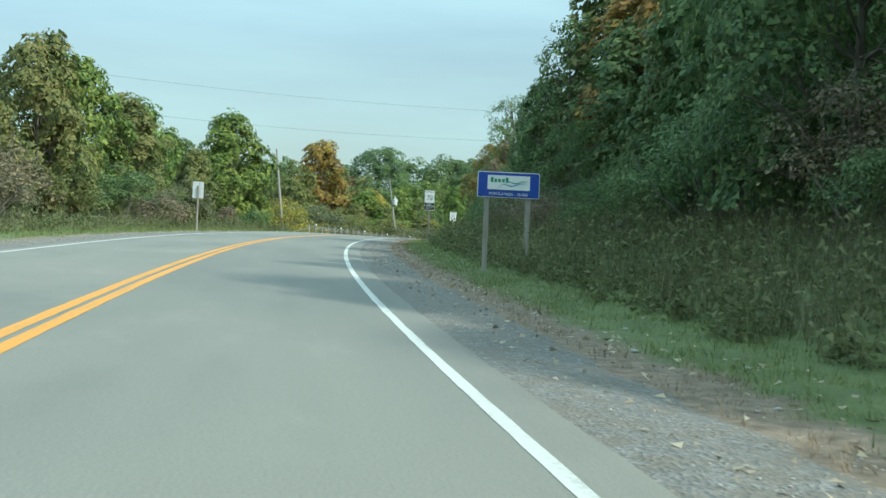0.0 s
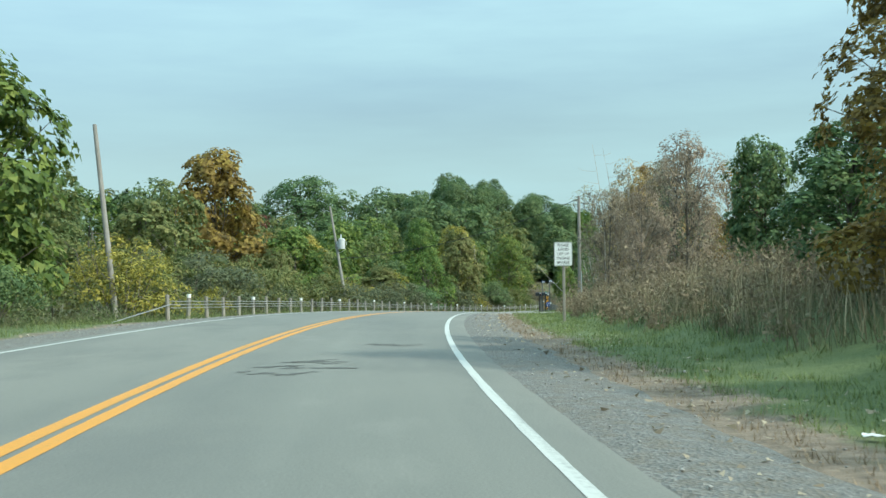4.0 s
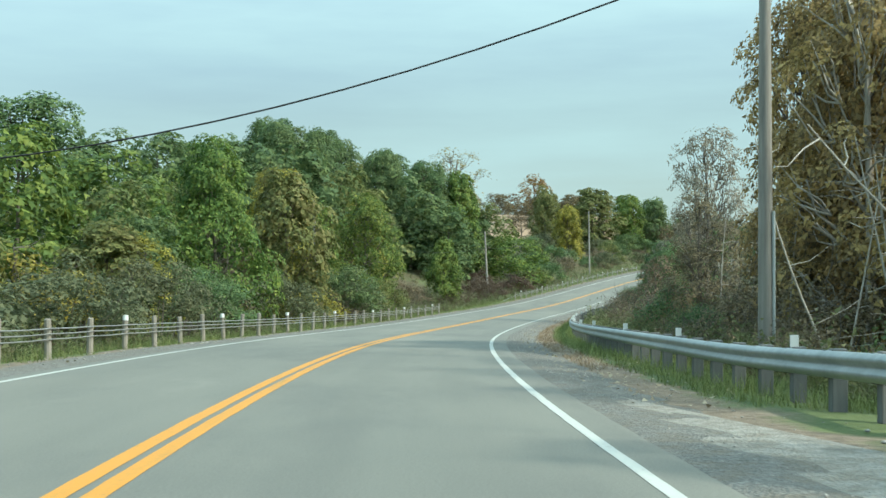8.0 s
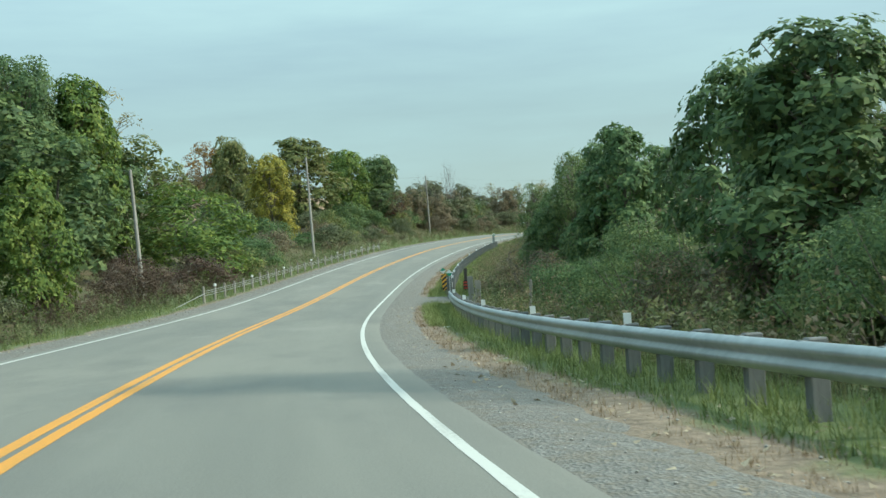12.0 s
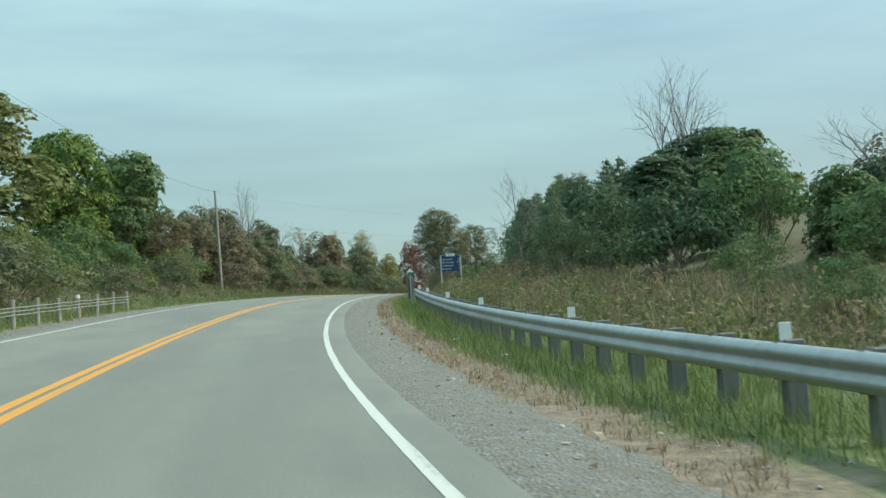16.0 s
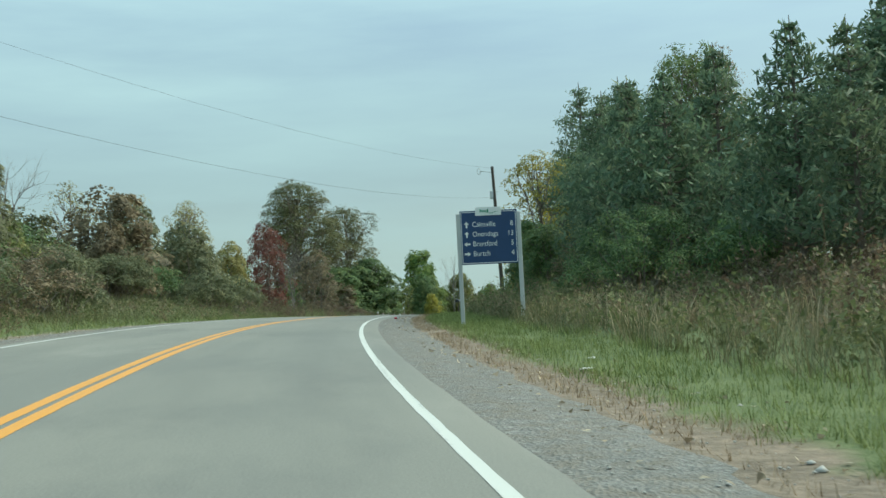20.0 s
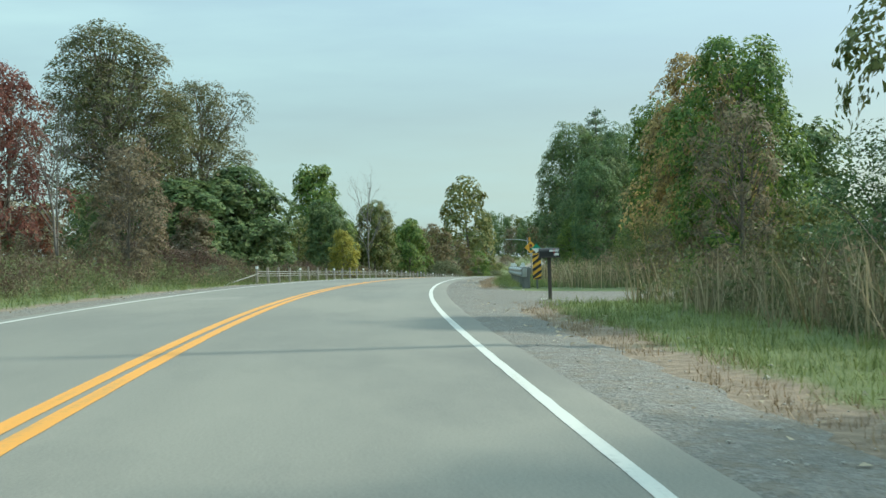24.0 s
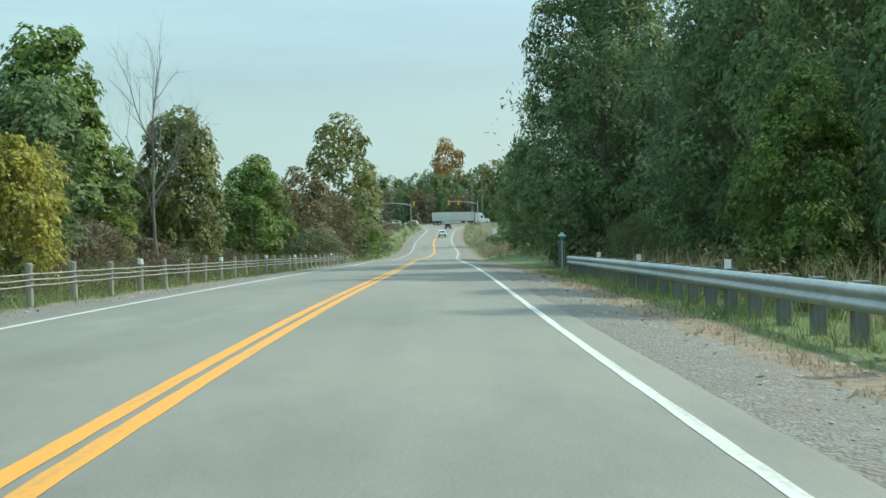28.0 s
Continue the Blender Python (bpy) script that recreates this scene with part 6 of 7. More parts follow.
plate(top, "board", 0.32, 0.55, 0, 0.42, -0.09, BLACK, 0.01)
for k in range(3):
    part("stripe", boxed(0.31, 0.006, 0.085, (0, -0.108, 0.25 + 0.17 * k), 0.002), RED, top)


# ---- mailboxes and small roadside things ----
def mailbox(s, d, turn, mat, label):
    top = empty("mailbox", spot(s, d, 0, turn), label, "mailbox")
    part("post", boxed(0.09, 0.09, 1.55, (0, 0, 0.37), 0.008), DARK_POLE, top)
    n = 8
    arch = [(-0.10, 1.13)] + [(-0.10 * math.cos(math.pi * i / n), 1.26 + 0.09 * math.sin(math.pi * i / n)) for i in range(n + 1)] + [(0.10, 1.13)]
    bm = prism(arch, 0.52, -0.26)
    bmesh.ops.rotate(bm, cent=(0, 0, 0), matrix=Matrix.Rotation(radians(90), 3, "Z"), verts=bm.verts)
    part("box", bm, mat, top)
    part("shelf", boxed(0.56, 0.22, 0.03, (0, 0, 1.115), 0.006), DARK_POLE, top)
    part("flag", boxed(0.015, 0.02, 0.14, (0.12, -0.11, 1.26), 0.003), RED, top, "small red flag")
    part("bar", boxed(0.24, 0.006, 0.05, (0.12, -0.108, 1.28), 0.002), WHITE, top, "white name bar")
    part("bar", boxed(0.12, 0.006, 0.07, (0.18, -0.108, 1.19), 0.002), WHITE, top, "white number bar")
    return top


mailbox(477.8, 6.75, 0, BLACK, "black rural mailbox on a slim dark post beside the gravel entrance")
mailbox(134.6, 7.22, 4, BLACK, "black rural mailbox on a timber post at the lane's mouth")
mailbox(134.5, 7.64, -3, CAR_DARK, "dark rural mailbox beside its twin at the lane's mouth")
for s, d, h in ((134.8, 7.42, 2.12), (134.95, 7.90, 2.18)):
    top = empty("plate_post", spot(s, d), "tall thin grey stake carrying a small blue plate", "post", "stakes at the lane")
    part("stake", boxed(0.075, 0.06, h + 0.5, (0, 0, (h - 0.5) / 2), 0.008), RAIL_POST, top)
    plate(top, "plate", 0.25, 0.15, 0.07, h - 0.06, -0.034, NAVY, 0.01)
    for k in range(2):
        part("bar", boxed(0.06, 0.004, 0.10, (0.03 + 0.085 * k, -0.049, h - 0.06), 0.002), WHITE, top, "white number bar")
for x, d, h in ((0, 7.60, 1.10), (0, 7.33, 1.10)):
    top = empty("timber_post", spot(134.72, d), "pale weathered timber post below the mailboxes", "post", "stakes at the lane")
    part("post", boxed(0.11, 0.11, h + 0.4, (0, 0, (h - 0.4) / 2), 0.012), POST_WOOD, top)
top = empty("newspaper_tube", spot(134.4, 7.80), "small blue newspaper box on a thin post", "box")
part("post", rod((0, 0.05, -0.3), (0, 0.05, 0.70), 0.02), STEEL, top)
part("box", boxed(0.22, 0.30, 0.29, (0, 0, 0.52), 0.02), BLUE, top)
for k in range(4):
    part("bar", boxed(0.17, 0.006, 0.022, (0, -0.154, 0.43 + 0.06 * k), 0.002), WHITE, top)
top = empty("lawn_sign", spot(136.6, 9.05, -0.28) @ pose(0, 0, 0, 0, 8, 0), "blue and white lawn sign leaning on wire legs", "sign")
plate(top, "panel", 0.62, 0.42, 0, 0.62, 0, BLUE, 0.01)
for z, w, h in ((0.80, 0.60, 0.05), (0.69, 0.52, 0.07), (0.59, 0.40, 0.07), (0.45, 0.60, 0.06)):
    part("bar", boxed(w, 0.006, h, (-0.28 + w / 2 if w < 0.6 else 0, -0.016, z), 0.002), WHITE, top)
for x in (-0.2, 0.2):
    part("leg", rod((x, 0.004, -0.1), (x, 0.004, 0.44), 0.008), STEEL, top)

# a red drink can on the shoulder
top = empty("drink_can", spot(427.9, 4.75, 0.055) @ pose(0, 0, 0, 90, 0, 35), "crushed red drink can lying on the gravel", "can")
part("can_body", rod((0, 0, -0.11), (0, 0, 0.11), 0.055, 0.052, 14), PINKRED, top)
part("can_lid", rod((0, 0, 0.11), (0, 0, 0.122), 0.05, 0.04, 14), STEEL, top)
# scraps of paper
for i, (s, d) in enumerate(((24, 6.9), (27, 6.5), (58, 6.6), (60, 6.4), (31, 6.3), (179, 7.0), (181, 7.6), (243, 6.4), (288, 6.6), (283, 6.5), (306, 6.9), (308, 6.8), (314, 6.6), (386, 6.6), (388, 7.1), (428, 6.9), (478, 6.6), (496, 6.4), (498, 6.9))):
    bm = bmesh.new()
    bmesh.ops.create_grid(bm, x_segments=4, y_segments=3, size=0.045 + 0.035 * rng.random())
    for v in bm.verts:
        v.co.z = 0.03 * rng.random()
        v.co.x *= 1.0 + 0.6 * rng.random()
    bm.faces.ensure_lookup_table()
    bmesh.ops.solidify(bm, geom=bm.faces[:], thickness=0.004)
    me = bpy.data.meshes.new("paper_scrap")
    bm.to_mesh(me)
    bm.free()
    ob = obj("paper_scrap", me, LITTER)
    ob.matrix_world = spot(s, d, 0.025, rng.random() * 360)
    tagged(ob, "crumpled white paper scrap in the roadside grass", "litter", "litter on the verge")


# ---- entrances, crossroads and traffic ----
def apron(s0, s1, d0, d1, mat, label, lift=0.015, back=0.0):
    s = np.linspace(s0, s1, 18)
    d = np.linspace(d0, d1, 22)
    sm, dm = np.meshgrid(s, d, indexing="ij")
    # the mouth widens towards the road
    t = np.clip((9.0 - np.abs(dm)) / 4.5, 0, 1) ** 2
    mid = (s0 + s1) / 2
    sm = mid - back * (1 - t) + (sm - mid) * (0.45 + 0.62 * t)
    p = surface(sm, dm, lift)
    rim = np.zeros((18, 22))
    rim[[0, -1], :] = -0.14
    rim[[1, -2], :] = -0.02
    rim[:, 0] = -0.07
    p[:, 2] += rim.ravel() + 0.012 * np.sin(sm.ravel() * 1.3) * np.sin(dm.ravel() * 1.1)
    me = mesh_of("driveway", p, grid_faces(18, 22)[:, ::-1], np.stack([sm.ravel(), dm.ravel()], 1), True)
    return tagged(obj("driveway", me, mat), label, "driveway", kind="structure")


apron(106.0, 144.0, 4.2, 42, DRIVE, "pale dusty gravel lane joining the road", 0.03, 3.5)
apron(262.5, 274.5, 4.2, 15, GRAVEL, "short gravel field entrance between two guardrails", 0.03)
apron(470.0, 493.0, 4.2, 34, GRAVEL, "grey gravel entrance beside a mailbox", 0.03)
strip("cross_road", np.linspace(911, 924, 5), np.linspace(-220, 220, 60), 0.03, ASPHALT, label="grey asphalt of the road crossing at the signals", category="road",
      crown=lambda s, d: np.where(np.abs(d) < 5, 0.0, 0.06))

# the mouth of the junction flares on both sides
f_s, f_d = np.meshgrid(np.linspace(848, 913, 20), np.linspace(-1, 1, 15), indexing="ij")
f_w = 4.2 + 7.5 * np.clip((f_s - 850) / 62, 0, 1) ** 2.4
f_p = surface(f_s, f_d * 4.2, 0.02)
f_e = surface(f_s, f_d * f_w, 0.0)
f_p[:, :2] = f_e[:, :2]
tagged(obj("junction_mouth", mesh_of("junction_mouth", f_p, grid_faces(20, 15)[:, ::-1], np.stack([f_s.ravel(), (f_d * f_w).ravel()], 1), True), ASPHALT),
       "grey asphalt widening towards the crossroads", "road", kind="structure")
for side, w in ((-1, 0.15), (1, 0.15)):
    s_l = np.linspace(848, 905, 20)
    w_l = 3.75 + 7.3 * np.clip((s_l - 850) / 62, 0, 1) ** 2.4
    e0, e1, c0 = (surface(s_l, side * k, 0.026) for k in (w_l - w / 2, w_l + w / 2, 0 * s_l + 3.9))
    e0[:, 2] = e1[:, 2] = c0[:, 2] + 0.002
    both = np.stack([e0, e1] if side > 0 else [e1, e0], 1).reshape(-1, 3)
    tagged(obj("road_line", mesh_of("road_line", both, grid_faces(20, 2)[:, ::-1], both[:, :2], True), WHITE_LINE), "white edge line curving into the junction", "road marking", kind="structure")


def lathe_wheel(top, x, y, r, w, mat_rim):
    wheel = part("wheel", rod((x - w / 2, y, r), (x + w / 2, y, r), r, r, 18), RUBBER, top)
    part("rim", rod((x - w / 2 - 0.012, y, r), (x + w / 2 + 0.012, y, r), r * 0.58, r * 0.58, 14), mat_rim, wheel)


def side_profile(points, x0, x1, mat, top, name, label=""):
    """A body from its side outline: points run along y and z."""
    bm = prism([(y, z) for y, z in points], x1 - x0, 0.0)
    for v in bm.verts:
        v.co = Vector((x0 + v.co.y, v.co.x, v.co.z))
    bmesh.ops.recalc_face_normals(bm, faces=bm.faces)
    bmesh.ops.bevel(bm, geom=list(bm.edges), offset=0.05, segments=1, affect="EDGES")
    return part(name, bm, mat, top, label)


def car(m, paint, label, tall=1.62):
    top = empty("car", m, label, "car")
    body = [(-2.2, 0.35), (2.2, 0.35), (2.28, 0.62), (2.2, 0.88), (1.1, 0.98), (-2.15, 1.02), (-2.25, 0.7)]
    side_profile(body, -0.9, 0.9, paint, top, "body")
    roof = [(-2.0, 1.0), (-1.75, tall - 0.08), (-1.3, tall), (0.2, tall), (1.1, 0.97)]
    side_profile(roof, -0.78, 0.78, paint, top, "cabin")
    part("rear_window", boxed(1.28, 0.05, 0.36, (0, -1.92, 1.27), 0.01), GLASS_DARK, top)
    for sx in (-1, 1):
        part("side_window", boxed(0.03, 1.9, 0.34, (sx * 0.78, -0.55, 1.30), 0.01), GLASS_DARK, top)
        part("tail_light", boxed(0.22, 0.05, 0.14, (sx * 0.72, -2.22, 0.86), 0.01), RED, top)
        for y in (-1.35, 1.35):
            lathe_wheel(top, sx * 0.80, y, 0.34, 0.22, STEEL)
    part("bumper", boxed(1.7, 0.14, 0.26, (0, -2.24, 0.5), 0.03), BLACK, top)
    part("licence_plate", boxed(0.32, 0.02, 0.12, (0, -2.32, 0.60), 0.004), WHITE, top)
    return top


car(spot(815.0, 1.5), CAR_WHITE, "white sport utility car driving ahead towards the signals")
car(spot(875.0, 1.7, 0.03), CAR_DARK, "dark car waiting near the crossroads")
for s, d, mat, label in ((921.0, -11.0, CAR_WHITE, "white car waiting on the crossing road"), (922.0, -16.5, CAR_WHITE, "white car waiting on the crossing road")):
    car(spot(s, d, 0.06, 90), mat, label)

m = spot(915.0, 8.4, 0.07, -84)
top = empty("semi_trailer_truck", m, "white tractor with a long pale grey trailer crossing the junction", "truck")
part("trailer_body", boxed(2.6, 13.0, 2.75, (0, -5.85, 2.65), 0.06), TRAILER, top, "long pale grey trailer box")
part("rear_door", boxed(2.45, 0.05, 2.6, (0, -12.38, 2.65), 0.02), WHITE, top)
part("underframe", boxed(1.0, 12.0, 0.25, (0, -5.9, 1.15), 0.02), BLACK, top)
for sx in (-1, 1):
    part("side_skirt", boxed(0.06, 6.0, 0.7, (sx * 1.22, -6.6, 0.85), 0.01), TRAILER, top)
side_profile([(0.9, 0.7), (5.6, 0.7), (5.7, 1.3), (5.5, 1.75), (4.1, 2.0), (3.7, 3.0), (3.1, 3.75), (1.3, 3.75), (1.2, 1.2)], -1.2, 1.2, CAR_WHITE, top, "cab")
part("windscreen", boxed(2.1, 0.08, 0.85, (0, 3.95, 2.45), 0.02), GLASS_DARK, top)
for sx in (-1, 1):
    part("cab_window", boxed(0.05, 0.8, 0.7, (sx * 1.2, 3.2, 2.5), 0.02), GLASS_DARK, top)
    part("exhaust_stack", rod((sx * 1.1, 1.0, 1.0), (sx * 1.1, 1.0, 3.9), 0.09), STEEL, top)
    for y in (-11.7, -10.4, 0.4, 1.6, 5.0):
        lathe_wheel(top, sx * 1.05, y, 0.5, 0.45, STEEL)
part("grille", boxed(1.2, 0.06, 0.8, (0, 5.68, 1.15), 0.02), BLACK, top)


def signal_mast(s, d, reach, label, heads):
    m = spot(s, d)
    top = empty("traffic_signal", m, label, "traffic signal", "signals at the crossroads")
    part("mast", rod((0, 0, -0.3), (0, 0, 7.6), 0.16, 0.12), STEEL, top)
    so = Soup()
    so.tube([(0, 0, 6.5), (reach * 0.3, 0, 7.0), (reach * 0.7, 0, 7.3), (reach, 0, 7.3)], [0.12, 0.11, 0.09, 0.07], 8)
    obj("arm", so.mesh("arm"), STEEL, top)
    for x in heads:
        head = part("signal_head", boxed(0.62, 0.28, 1.45, (x, -0.2, 6.95), 0.04), AMBER, top, "amber signal head")
        for k, mat in enumerate((RED, AMBER, TEAL)):
            part("lens", rod((x, -0.33, 7.38 - 0.43 * k), (x, -0.38, 7.38 - 0.43 * k), 0.15, 0.15, 12), mat, head)
    return top


signal_mast(908.0, 10.4, -9.3, "galvanised signal mast arm with amber signal heads over the road", (-6.0, -9.0))
signal_mast(906.0, -10.4, -8.0, "galvanised signal mast beside the crossing road", (0.9,))
top = empty("street_name_post", spot(700.0, 9.0), "pale sign back on a thin post on the verge", "road sign")
part("post", boxed(0.08, 0.08, 3.4, (0, 0, 1.5), 0.01), POST_WOOD, top)
plate(top, "plate", 0.6, 0.75, 0, 2.8, -0.05, WHITE, 0.03)

# a bare stubble field shows between the trees on the far hill
me_s, me_d = (v.ravel() for v in np.meshgrid(np.linspace(392, 480, 23), np.linspace(-128, -58, 19), indexing="ij"))
rise = np.clip((me_s - 400) / 50, 0, 1) * np.clip((me_d + 128) / 12, 0, 1) * np.clip((-58 - me_d) / 12, 0, 1)
rise = 8.2 * rise * rise * (3 - 2 * rise) - 0.25
tagged(obj("stubble_field", mesh_of("stubble_field", surface(me_s, me_d) + rise[:, None] * np.array([0, 0, 1.0]), grid_faces(23, 19)[:, ::-1], None, True), FIELD),
       "tan stubble field on the far slope", "field", kind="structure")


# ---- grass, weeds, reeds and stones ----
def blades(name, rows, mat, label, category, lean=1.3, width=0.006, fine=True):
    """Tufts of tapering blades: rows of s0, s1, d0, d1, tufts, low and high height."""
    g = np.random.default_rng(len(name) * 31 + len(rows))
    vs, fs, n = [], [], 0
    for s0, s1, d0, d1, tufts, h0, h1 in rows:
        s = s0 + (s1 - s0) * g.random(tufts)
        d = d0 + (d1 - d0) * g.random(tufts)
        keep = np.sin(s * 0.9 + np.sin(d * 1.7) * 2) + np.sin(s * 0.23 + d) > (-1.7 if fine else -1.1)
        s, d = s[keep], d[keep]
        p = surface(s, d, -0.02)
        size = h0 + (h1 - h0) * g.random(len(p)) ** 1.4
        per = 7 if fine else 3
        base = np.repeat(p, per, 0) + g.normal(size=(len(p) * per, 3)) * np.array([0.09, 0.09, 0.0]) * (0.6 + np.repeat(size, per)[:, None])
        h = np.repeat(size, per) * (0.6 + 0.5 * g.random(len(base)))
        a = g.random(len(base)) * 2 * np.pi
        side = np.stack([np.cos(a), np.sin(a), 0 * a], 1)
        way = np.stack([-np.sin(a), np.cos(a), 0 * a], 1)
        w = (width * (0.6 + 0.8 * g.random(len(base))) * (0.7 + h))[:, None]
        out = way * (h * lean * g.random(len(base)))[:, None]
        mid = base + np.array([0, 0, 0.55]) * h[:, None] + out * 0.35
        tip = base + np.array([0, 0, 1.0]) * h[:, None] + out
        if fine:
            q = np.stack([base - side * w, base + side * w, tip], 1)
            vs.append(q.reshape(-1, 3))
            fs.append(np.arange(3 * len(q)).reshape(-1, 3) + n)
            n += 3 * len(q)
            continue
        q = np.stack([base - side * w, base + side * w, mid + side * w * 0.75, mid - side * w * 0.75, tip], 1)
        k = len(q)
        i = np.arange(k)[:, None] * 5 + n
        vs.append(q.reshape(-1, 3))
        fs += [np.concatenate([i, i + 1, i + 2], 1), np.concatenate([i, i + 2, i + 3], 1), np.concatenate([i + 3, i + 2, i + 4], 1)]
        n += 5 * k
    return tagged(obj(name, mesh_of(name, np.concatenate(vs), np.concatenate(fs)), mat), label, category, kind="stuff")


blades("verge_grass", [(-16, 112, 6.2, 9, 9800, 0.06, 0.20), (140, 262, 6.3, 8.6, 7500, 0.1, 0.42), (275, 347, 6.2, 8.6, 6100, 0.12, 0.45), (244, 264, 5.9, 9.5, 3200, 0.12, 0.4), (347, 476, 6.2, 8.8, 12400, 0.08, 0.28),
                       (493, 580, 6.2, 9, 4500, 0.1, 0.4), (131, 141, 7.6, 13, 2400, 0.06, 0.25), (492, 500, 7, 16, 1050, 0.08, 0.4), (264, 273, 8.5, 14, 600, 0.08, 0.3), (272, 280, 6.0, 9, 1300, 0.1, 0.4)],
       G_GREEN, "green grass along the road verge", "grass")
blades("verge_grass", [(-10, 92, -9.5, -6.2, 2700, 0.1, 0.4), (92, 350, -8.5, -6, 6300, 0.1, 0.45), (350, 510, -10, -6, 3900, 0.1, 0.45), (505, 600, -9, -6, 3000, 0.1, 0.4)],
       G_GREEN, "green grass under the cable fence", "grass")
blades("dry_grass", [(-16, 112, 5.5, 6.5, 1950, 0.03, 0.14), (150, 262, 5.5, 6.4, 2100, 0.04, 0.16), (275, 347, 5.45, 6.4, 1950, 0.04, 0.18), (347, 476, 5.5, 6.5, 2550, 0.04, 0.18), (493, 580, 5.5, 6.4, 1350, 0.04, 0.16)],
       G_DRY, "dry brown grass at the gravel's edge", "grass")
blades("tall_weeds", [(-16, 60, 8.3, 13, 3510, 0.4, 1.04), (55, 112, 8.6, 13, 2025, 0.32, 0.8), (140, 262, 8.2, 12, 3240, 0.32, 0.88), (273, 350, 8.4, 16, 4050, 0.32, 0.96), (350, 405, 8.2, 20, 6500, 0.3, 0.75),
                      (405, 476, 8.6, 13, 2970, 0.4, 1.04), (493, 600, 8.6, 14, 2430, 0.32, 0.96), (620, 800, 6.5, 12, 1215, 0.24, 0.72)],
       G_WEED, "tall brown-green weeds behind the verge", "weeds", 1.2, 0.006)
blades("tall_weeds", [(10, 92, -13, -8.5, 1890, 0.32, 0.88), (92, 270, -12, -7.6, 2970, 0.24, 0.8), (270, 400, -14, -7.6, 2430, 0.24, 0.8), (400, 510, -15, -8, 2970, 0.32, 0.88), (505, 620, -14, -7.4, 2970, 0.32, 0.88)],
       G_WEED, "tall brown-green weeds under the trees", "weeds", 1.2, 0.006)
blades("reeds", [(66, 112, 8.8, 15, 2025, 0.56, 1.2), (280, 345, 9.5, 15, 945, 0.56, 1.04), (385, 432, 8.8, 12, 650, 0.5, 1.0), (455, 476, 8.4, 12, 675, 0.72, 1.52), (492, 575, 8.4, 12, 1755, 0.64, 1.36)],
       G_REED, "pale dry reeds and tall grasses", "reeds", 0.8, 0.007, False)


def brush(name, rows, mat, label):
    """Leafy weeds: clumps of thin stalks with many small leaves. Rows of s0, s1, d0, d1, clumps, low and high height."""
    g = np.random.default_rng(len(rows) * 17 + len(label))
    so = Soup()
    for s0, s1, d0, d1, count, h0, h1 in rows:
        s, d = s0 + (s1 - s0) * g.random(count), d0 + (d1 - d0) * g.random(count)
        p, h = surface(s, d, -0.03), h0 + (h1 - h0) * g.random(count) ** 1.3
        stalks, per = 9, 8
        foot = np.repeat(p, stalks, 0) + g.normal(size=(count * stalks, 3)) * np.array([0.16, 0.16, 0]) * np.repeat(h, stalks)[:, None]
        hh = np.repeat(h, stalks) * (0.55 + 0.55 * g.random(count * stalks))
        way = g.normal(size=(len(foot), 3)) * 0.30 + np.array([0, 0, 1.0])
        side = np.cross(way, unit(g, len(foot))) * 0.006
        v = np.stack([foot - side, foot + side, foot + way * hh[:, None]], 1).reshape(-1, 3)
        so.add(v, np.arange(len(v)).reshape(-1, 3))
        t = 0.18 + 0.82 * g.random((len(foot), per)) ** 0.8
        c = foot[:, None] + way[:, None] * (hh[:, None] * t)[:, :, None] + g.normal(size=(len(foot), per, 3)) * (0.09 * (1.25 - t) + 0.02)[:, :, None]
        c = c.reshape(-1, 3)
        ln = 0.10 * (0.5 + 0.9 * g.random(len(c)))
        so.add(*leaf_quads(g, c, unit(g, len(c)) + np.array([0, 0, 0.5]), ln, ln * 0.5))
    return tagged(obj(name, so.mesh(name, False), mat), label, "weeds", kind="stuff")


brush("leafy_weeds", [(-16, 62, 7.7, 8.8, 200, 0.25, 0.7), (-16, 62, 8.2, 11.5, 420, 0.5, 1.3), (138, 142, 9.4, 13, 60, 0.4, 1.0), (142, 262, 8.2, 11, 420, 0.5, 1.3), (250, 276, 9, 18, 160, 0.5, 1.1), (276, 348, 8.6, 13, 260, 0.5, 1.1), (348, 408, 8.6, 19, 360, 0.4, 1.0), (406, 476, 8.6, 12, 300, 0.5, 1.4), (494, 640, 8.6, 13, 320, 0.5, 1.3)],
      LEAVES["weed"], "brown-green leafy weeds behind the grass verge")
brush("leafy_weeds", [(10, 92, -11.5, -7.6, 160, 0.5, 1.2), (96, 300, -11, -7.4, 340, 0.4, 1.2), (236, 330, -22, -10, 300, 0.6, 1.4), (300, 510, -13, -7.4, 520, 0.4, 1.3), (505, 640, -12, -7.2, 260, 0.5, 1.3), (640, 880, -9, -6, 160, 0.5, 1.2)],
      LEAVES["weed"], "brown-green leafy weeds along the cable fence")
brush("dry_goldenrod", [(62, 113, 8.2, 14, 300, 0.5, 1.3), (142, 262, 8.4, 11, 120, 0.5, 1.2), (276, 348, 8.8, 13, 140, 0.4, 1.0), (350, 408, 9, 19, 200, 0.4, 1.0), (410, 476, 8.8, 12, 120, 0.5, 1.3), (494, 600, 8.8, 13, 130, 0.5, 1.2),
                        (300, 510, -12, -7.6, 140, 0.4, 1.1), (640, 900, 6.5, 11, 240, 0.5, 1.2)],
      LEAVES["tanweed"], "pale dry goldenrod and grasses on the bank")
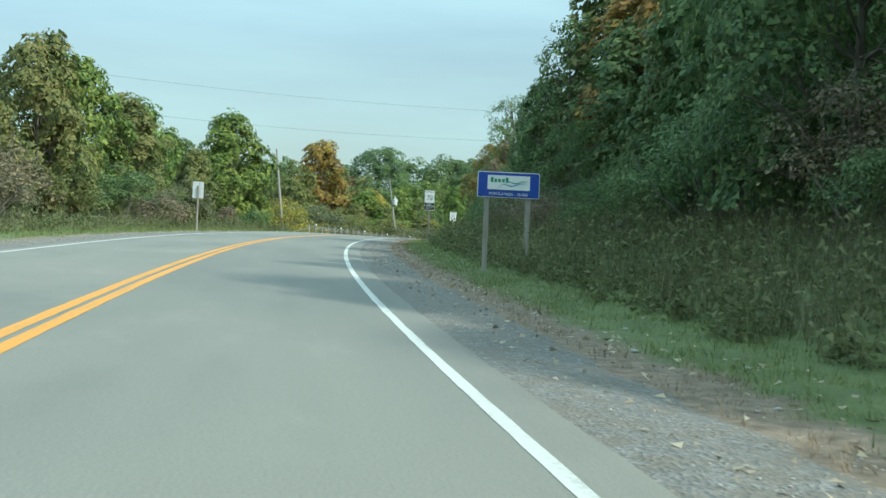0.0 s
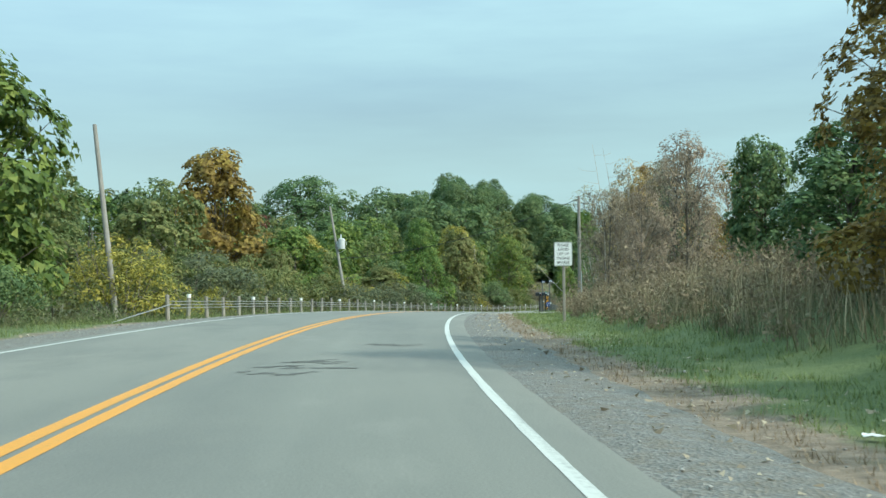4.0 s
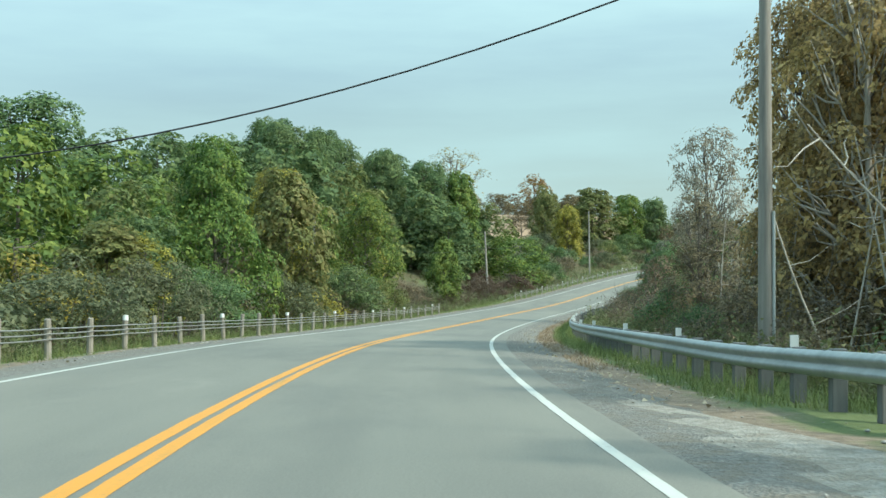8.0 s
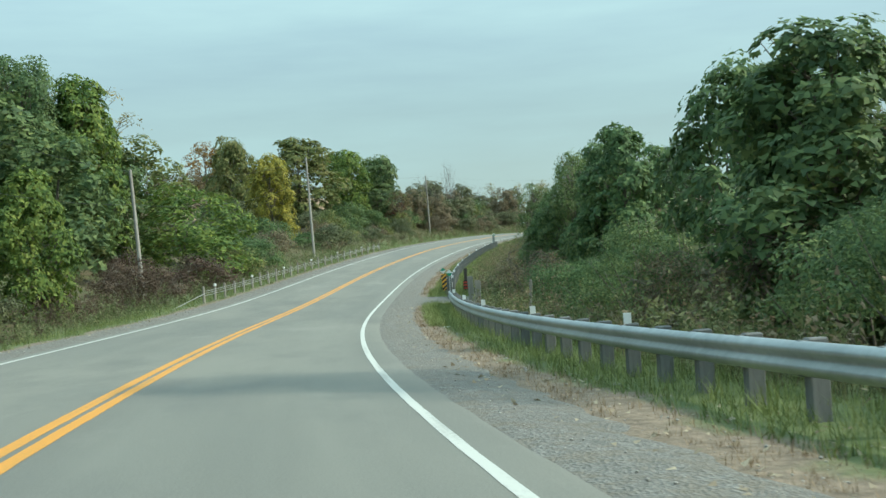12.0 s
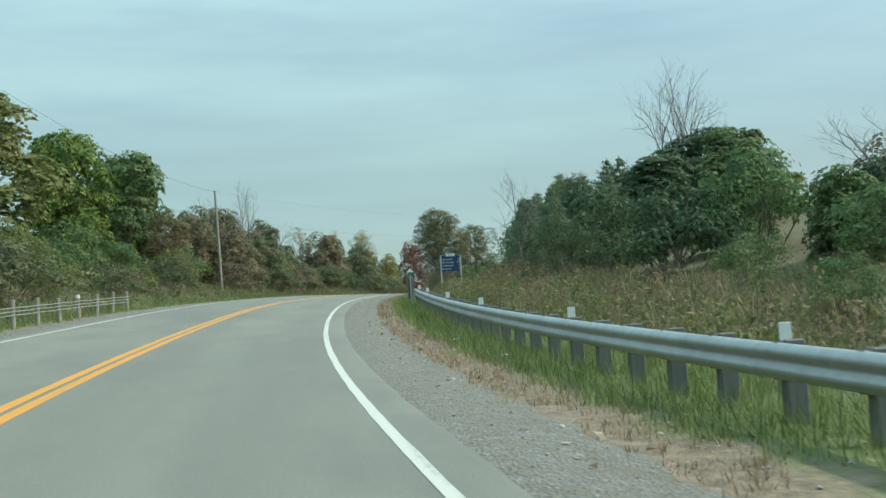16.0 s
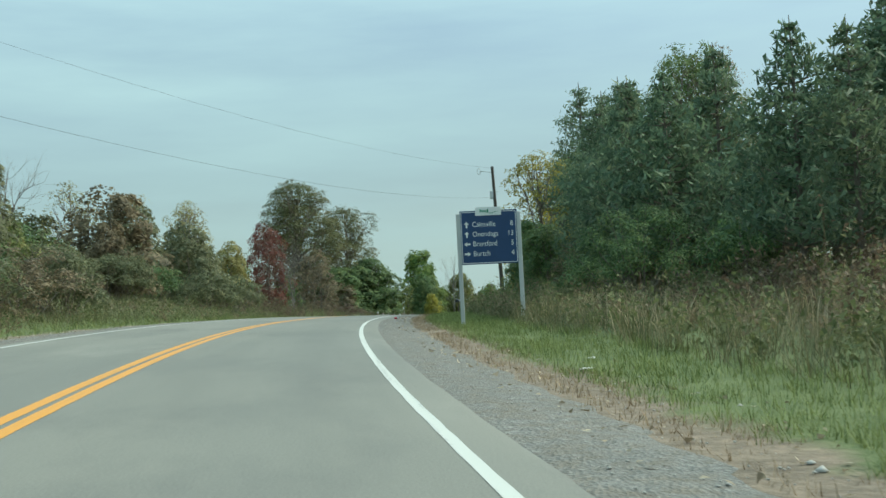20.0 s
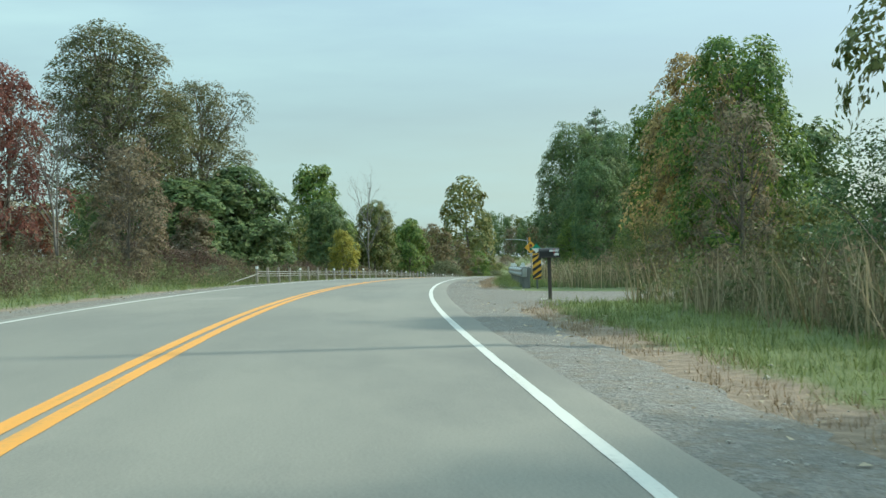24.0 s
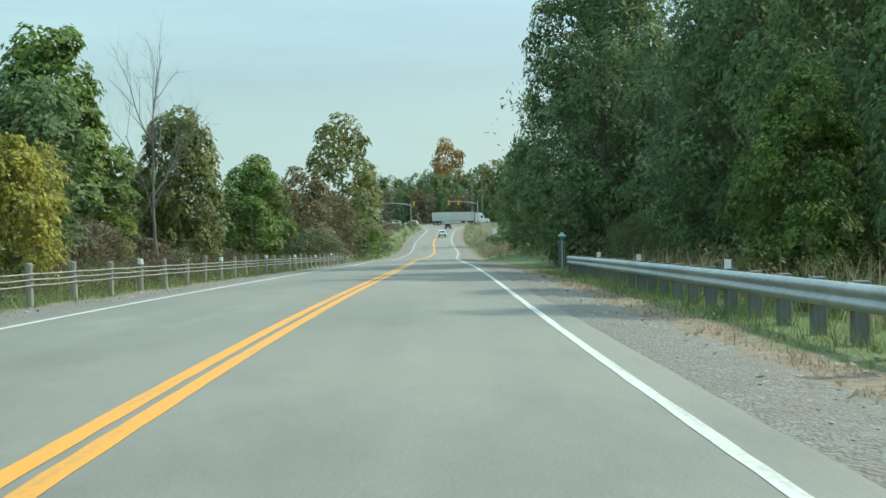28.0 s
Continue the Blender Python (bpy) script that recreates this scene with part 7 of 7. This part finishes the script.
brush("red_brambles", [(340, 400, 11, 24, 420, 0.6, 1.4), (100, 250, -11, -8, 50, 0.5, 1.1), (258, 302, -15, -9, 190, 0.8, 1.6), (470, 512, -13, -8.5, 150, 0.6, 1.5), (512, 610, -15, -8.5, 420, 0.6, 1.5)], LEAVES["maroon"], "low reddish brown brambles on the bank")


def pebbles(name, rows, mat, label):
    g = np.random.default_rng(9)
    oct_v = np.array([(1, 0, 0), (-1, 0, 0), (0, 1, 0), (0, -1, 0), (0, 0, 0.8), (0, 0, -0.6)], float)
    oct_f = np.array([(0, 2, 4), (2, 1, 4), (1, 3, 4), (3, 0, 4), (2, 0, 5), (1, 2, 5), (3, 1, 5), (0, 3, 5)])
    vs, fs, n = [], [], 0
    for s0, s1, d0, d1, count, r0, r1 in rows:
        p = surface(s0 + (s1 - s0) * g.random(count), d0 + (d1 - d0) * g.random(count) ** 1.3, 0.004)
        r = (r0 + (r1 - r0) * g.random(count) ** 3)[:, None, None]
        v = oct_v[None] * r * (0.7 + 0.6 * g.random((count, 6, 1))) * np.array([1, 1, 0.7])
        vs.append((p[:, None] + v).reshape(-1, 3))
        fs.append((oct_f[None] + (np.arange(count) * 6)[:, None, None] + n).reshape(-1, 3))
        n += 6 * count
    return tagged(obj(name, mesh_of(name, np.concatenate(vs), np.concatenate(fs)), mat), label, "gravel", kind="stuff")


pebbles("loose_stones", [(-18, 580, 4.45, 6.1, 12000, 0.008, 0.024), (-18, 580, 6.0, 7.0, 1200, 0.015, 0.06), (-10, 560, -6.0, -4.5, 2500, 0.015, 0.05)], STONE, "loose grey stones on the gravel shoulder")


def fallen(rows):
    """Dry leaves lying on the shoulder and the verge."""
    g = np.random.default_rng(77)
    so = Soup()
    for s0, s1, d0, d1, count in rows:
        p = surface(s0 + (s1 - s0) * g.random(count), d0 + (d1 - d0) * g.random(count), 0.012)
        ln = 0.03 + 0.075 * g.random(count) ** 2
        so.add(*leaf_quads(g, p, g.normal(size=(count, 3)) * 0.35 + np.array([0, 0, 1.0]), ln, ln * 0.7))
    return tagged(obj("fallen_leaves", so.mesh("fallen_leaves", False), FALLEN), "dry tan leaves fallen on the gravel and grass", "leaves", kind="stuff")


fallen([(-18, 112, 4.6, 7.6, 2800), (-18, 70, 5.6, 6.6, 900), (140, 262, 4.8, 7.2, 2200), (275, 476, 4.8, 7.4, 3200), (493, 580, 4.8, 7.2, 1400), (-18, 580, -6.2, -4.6, 1800)])
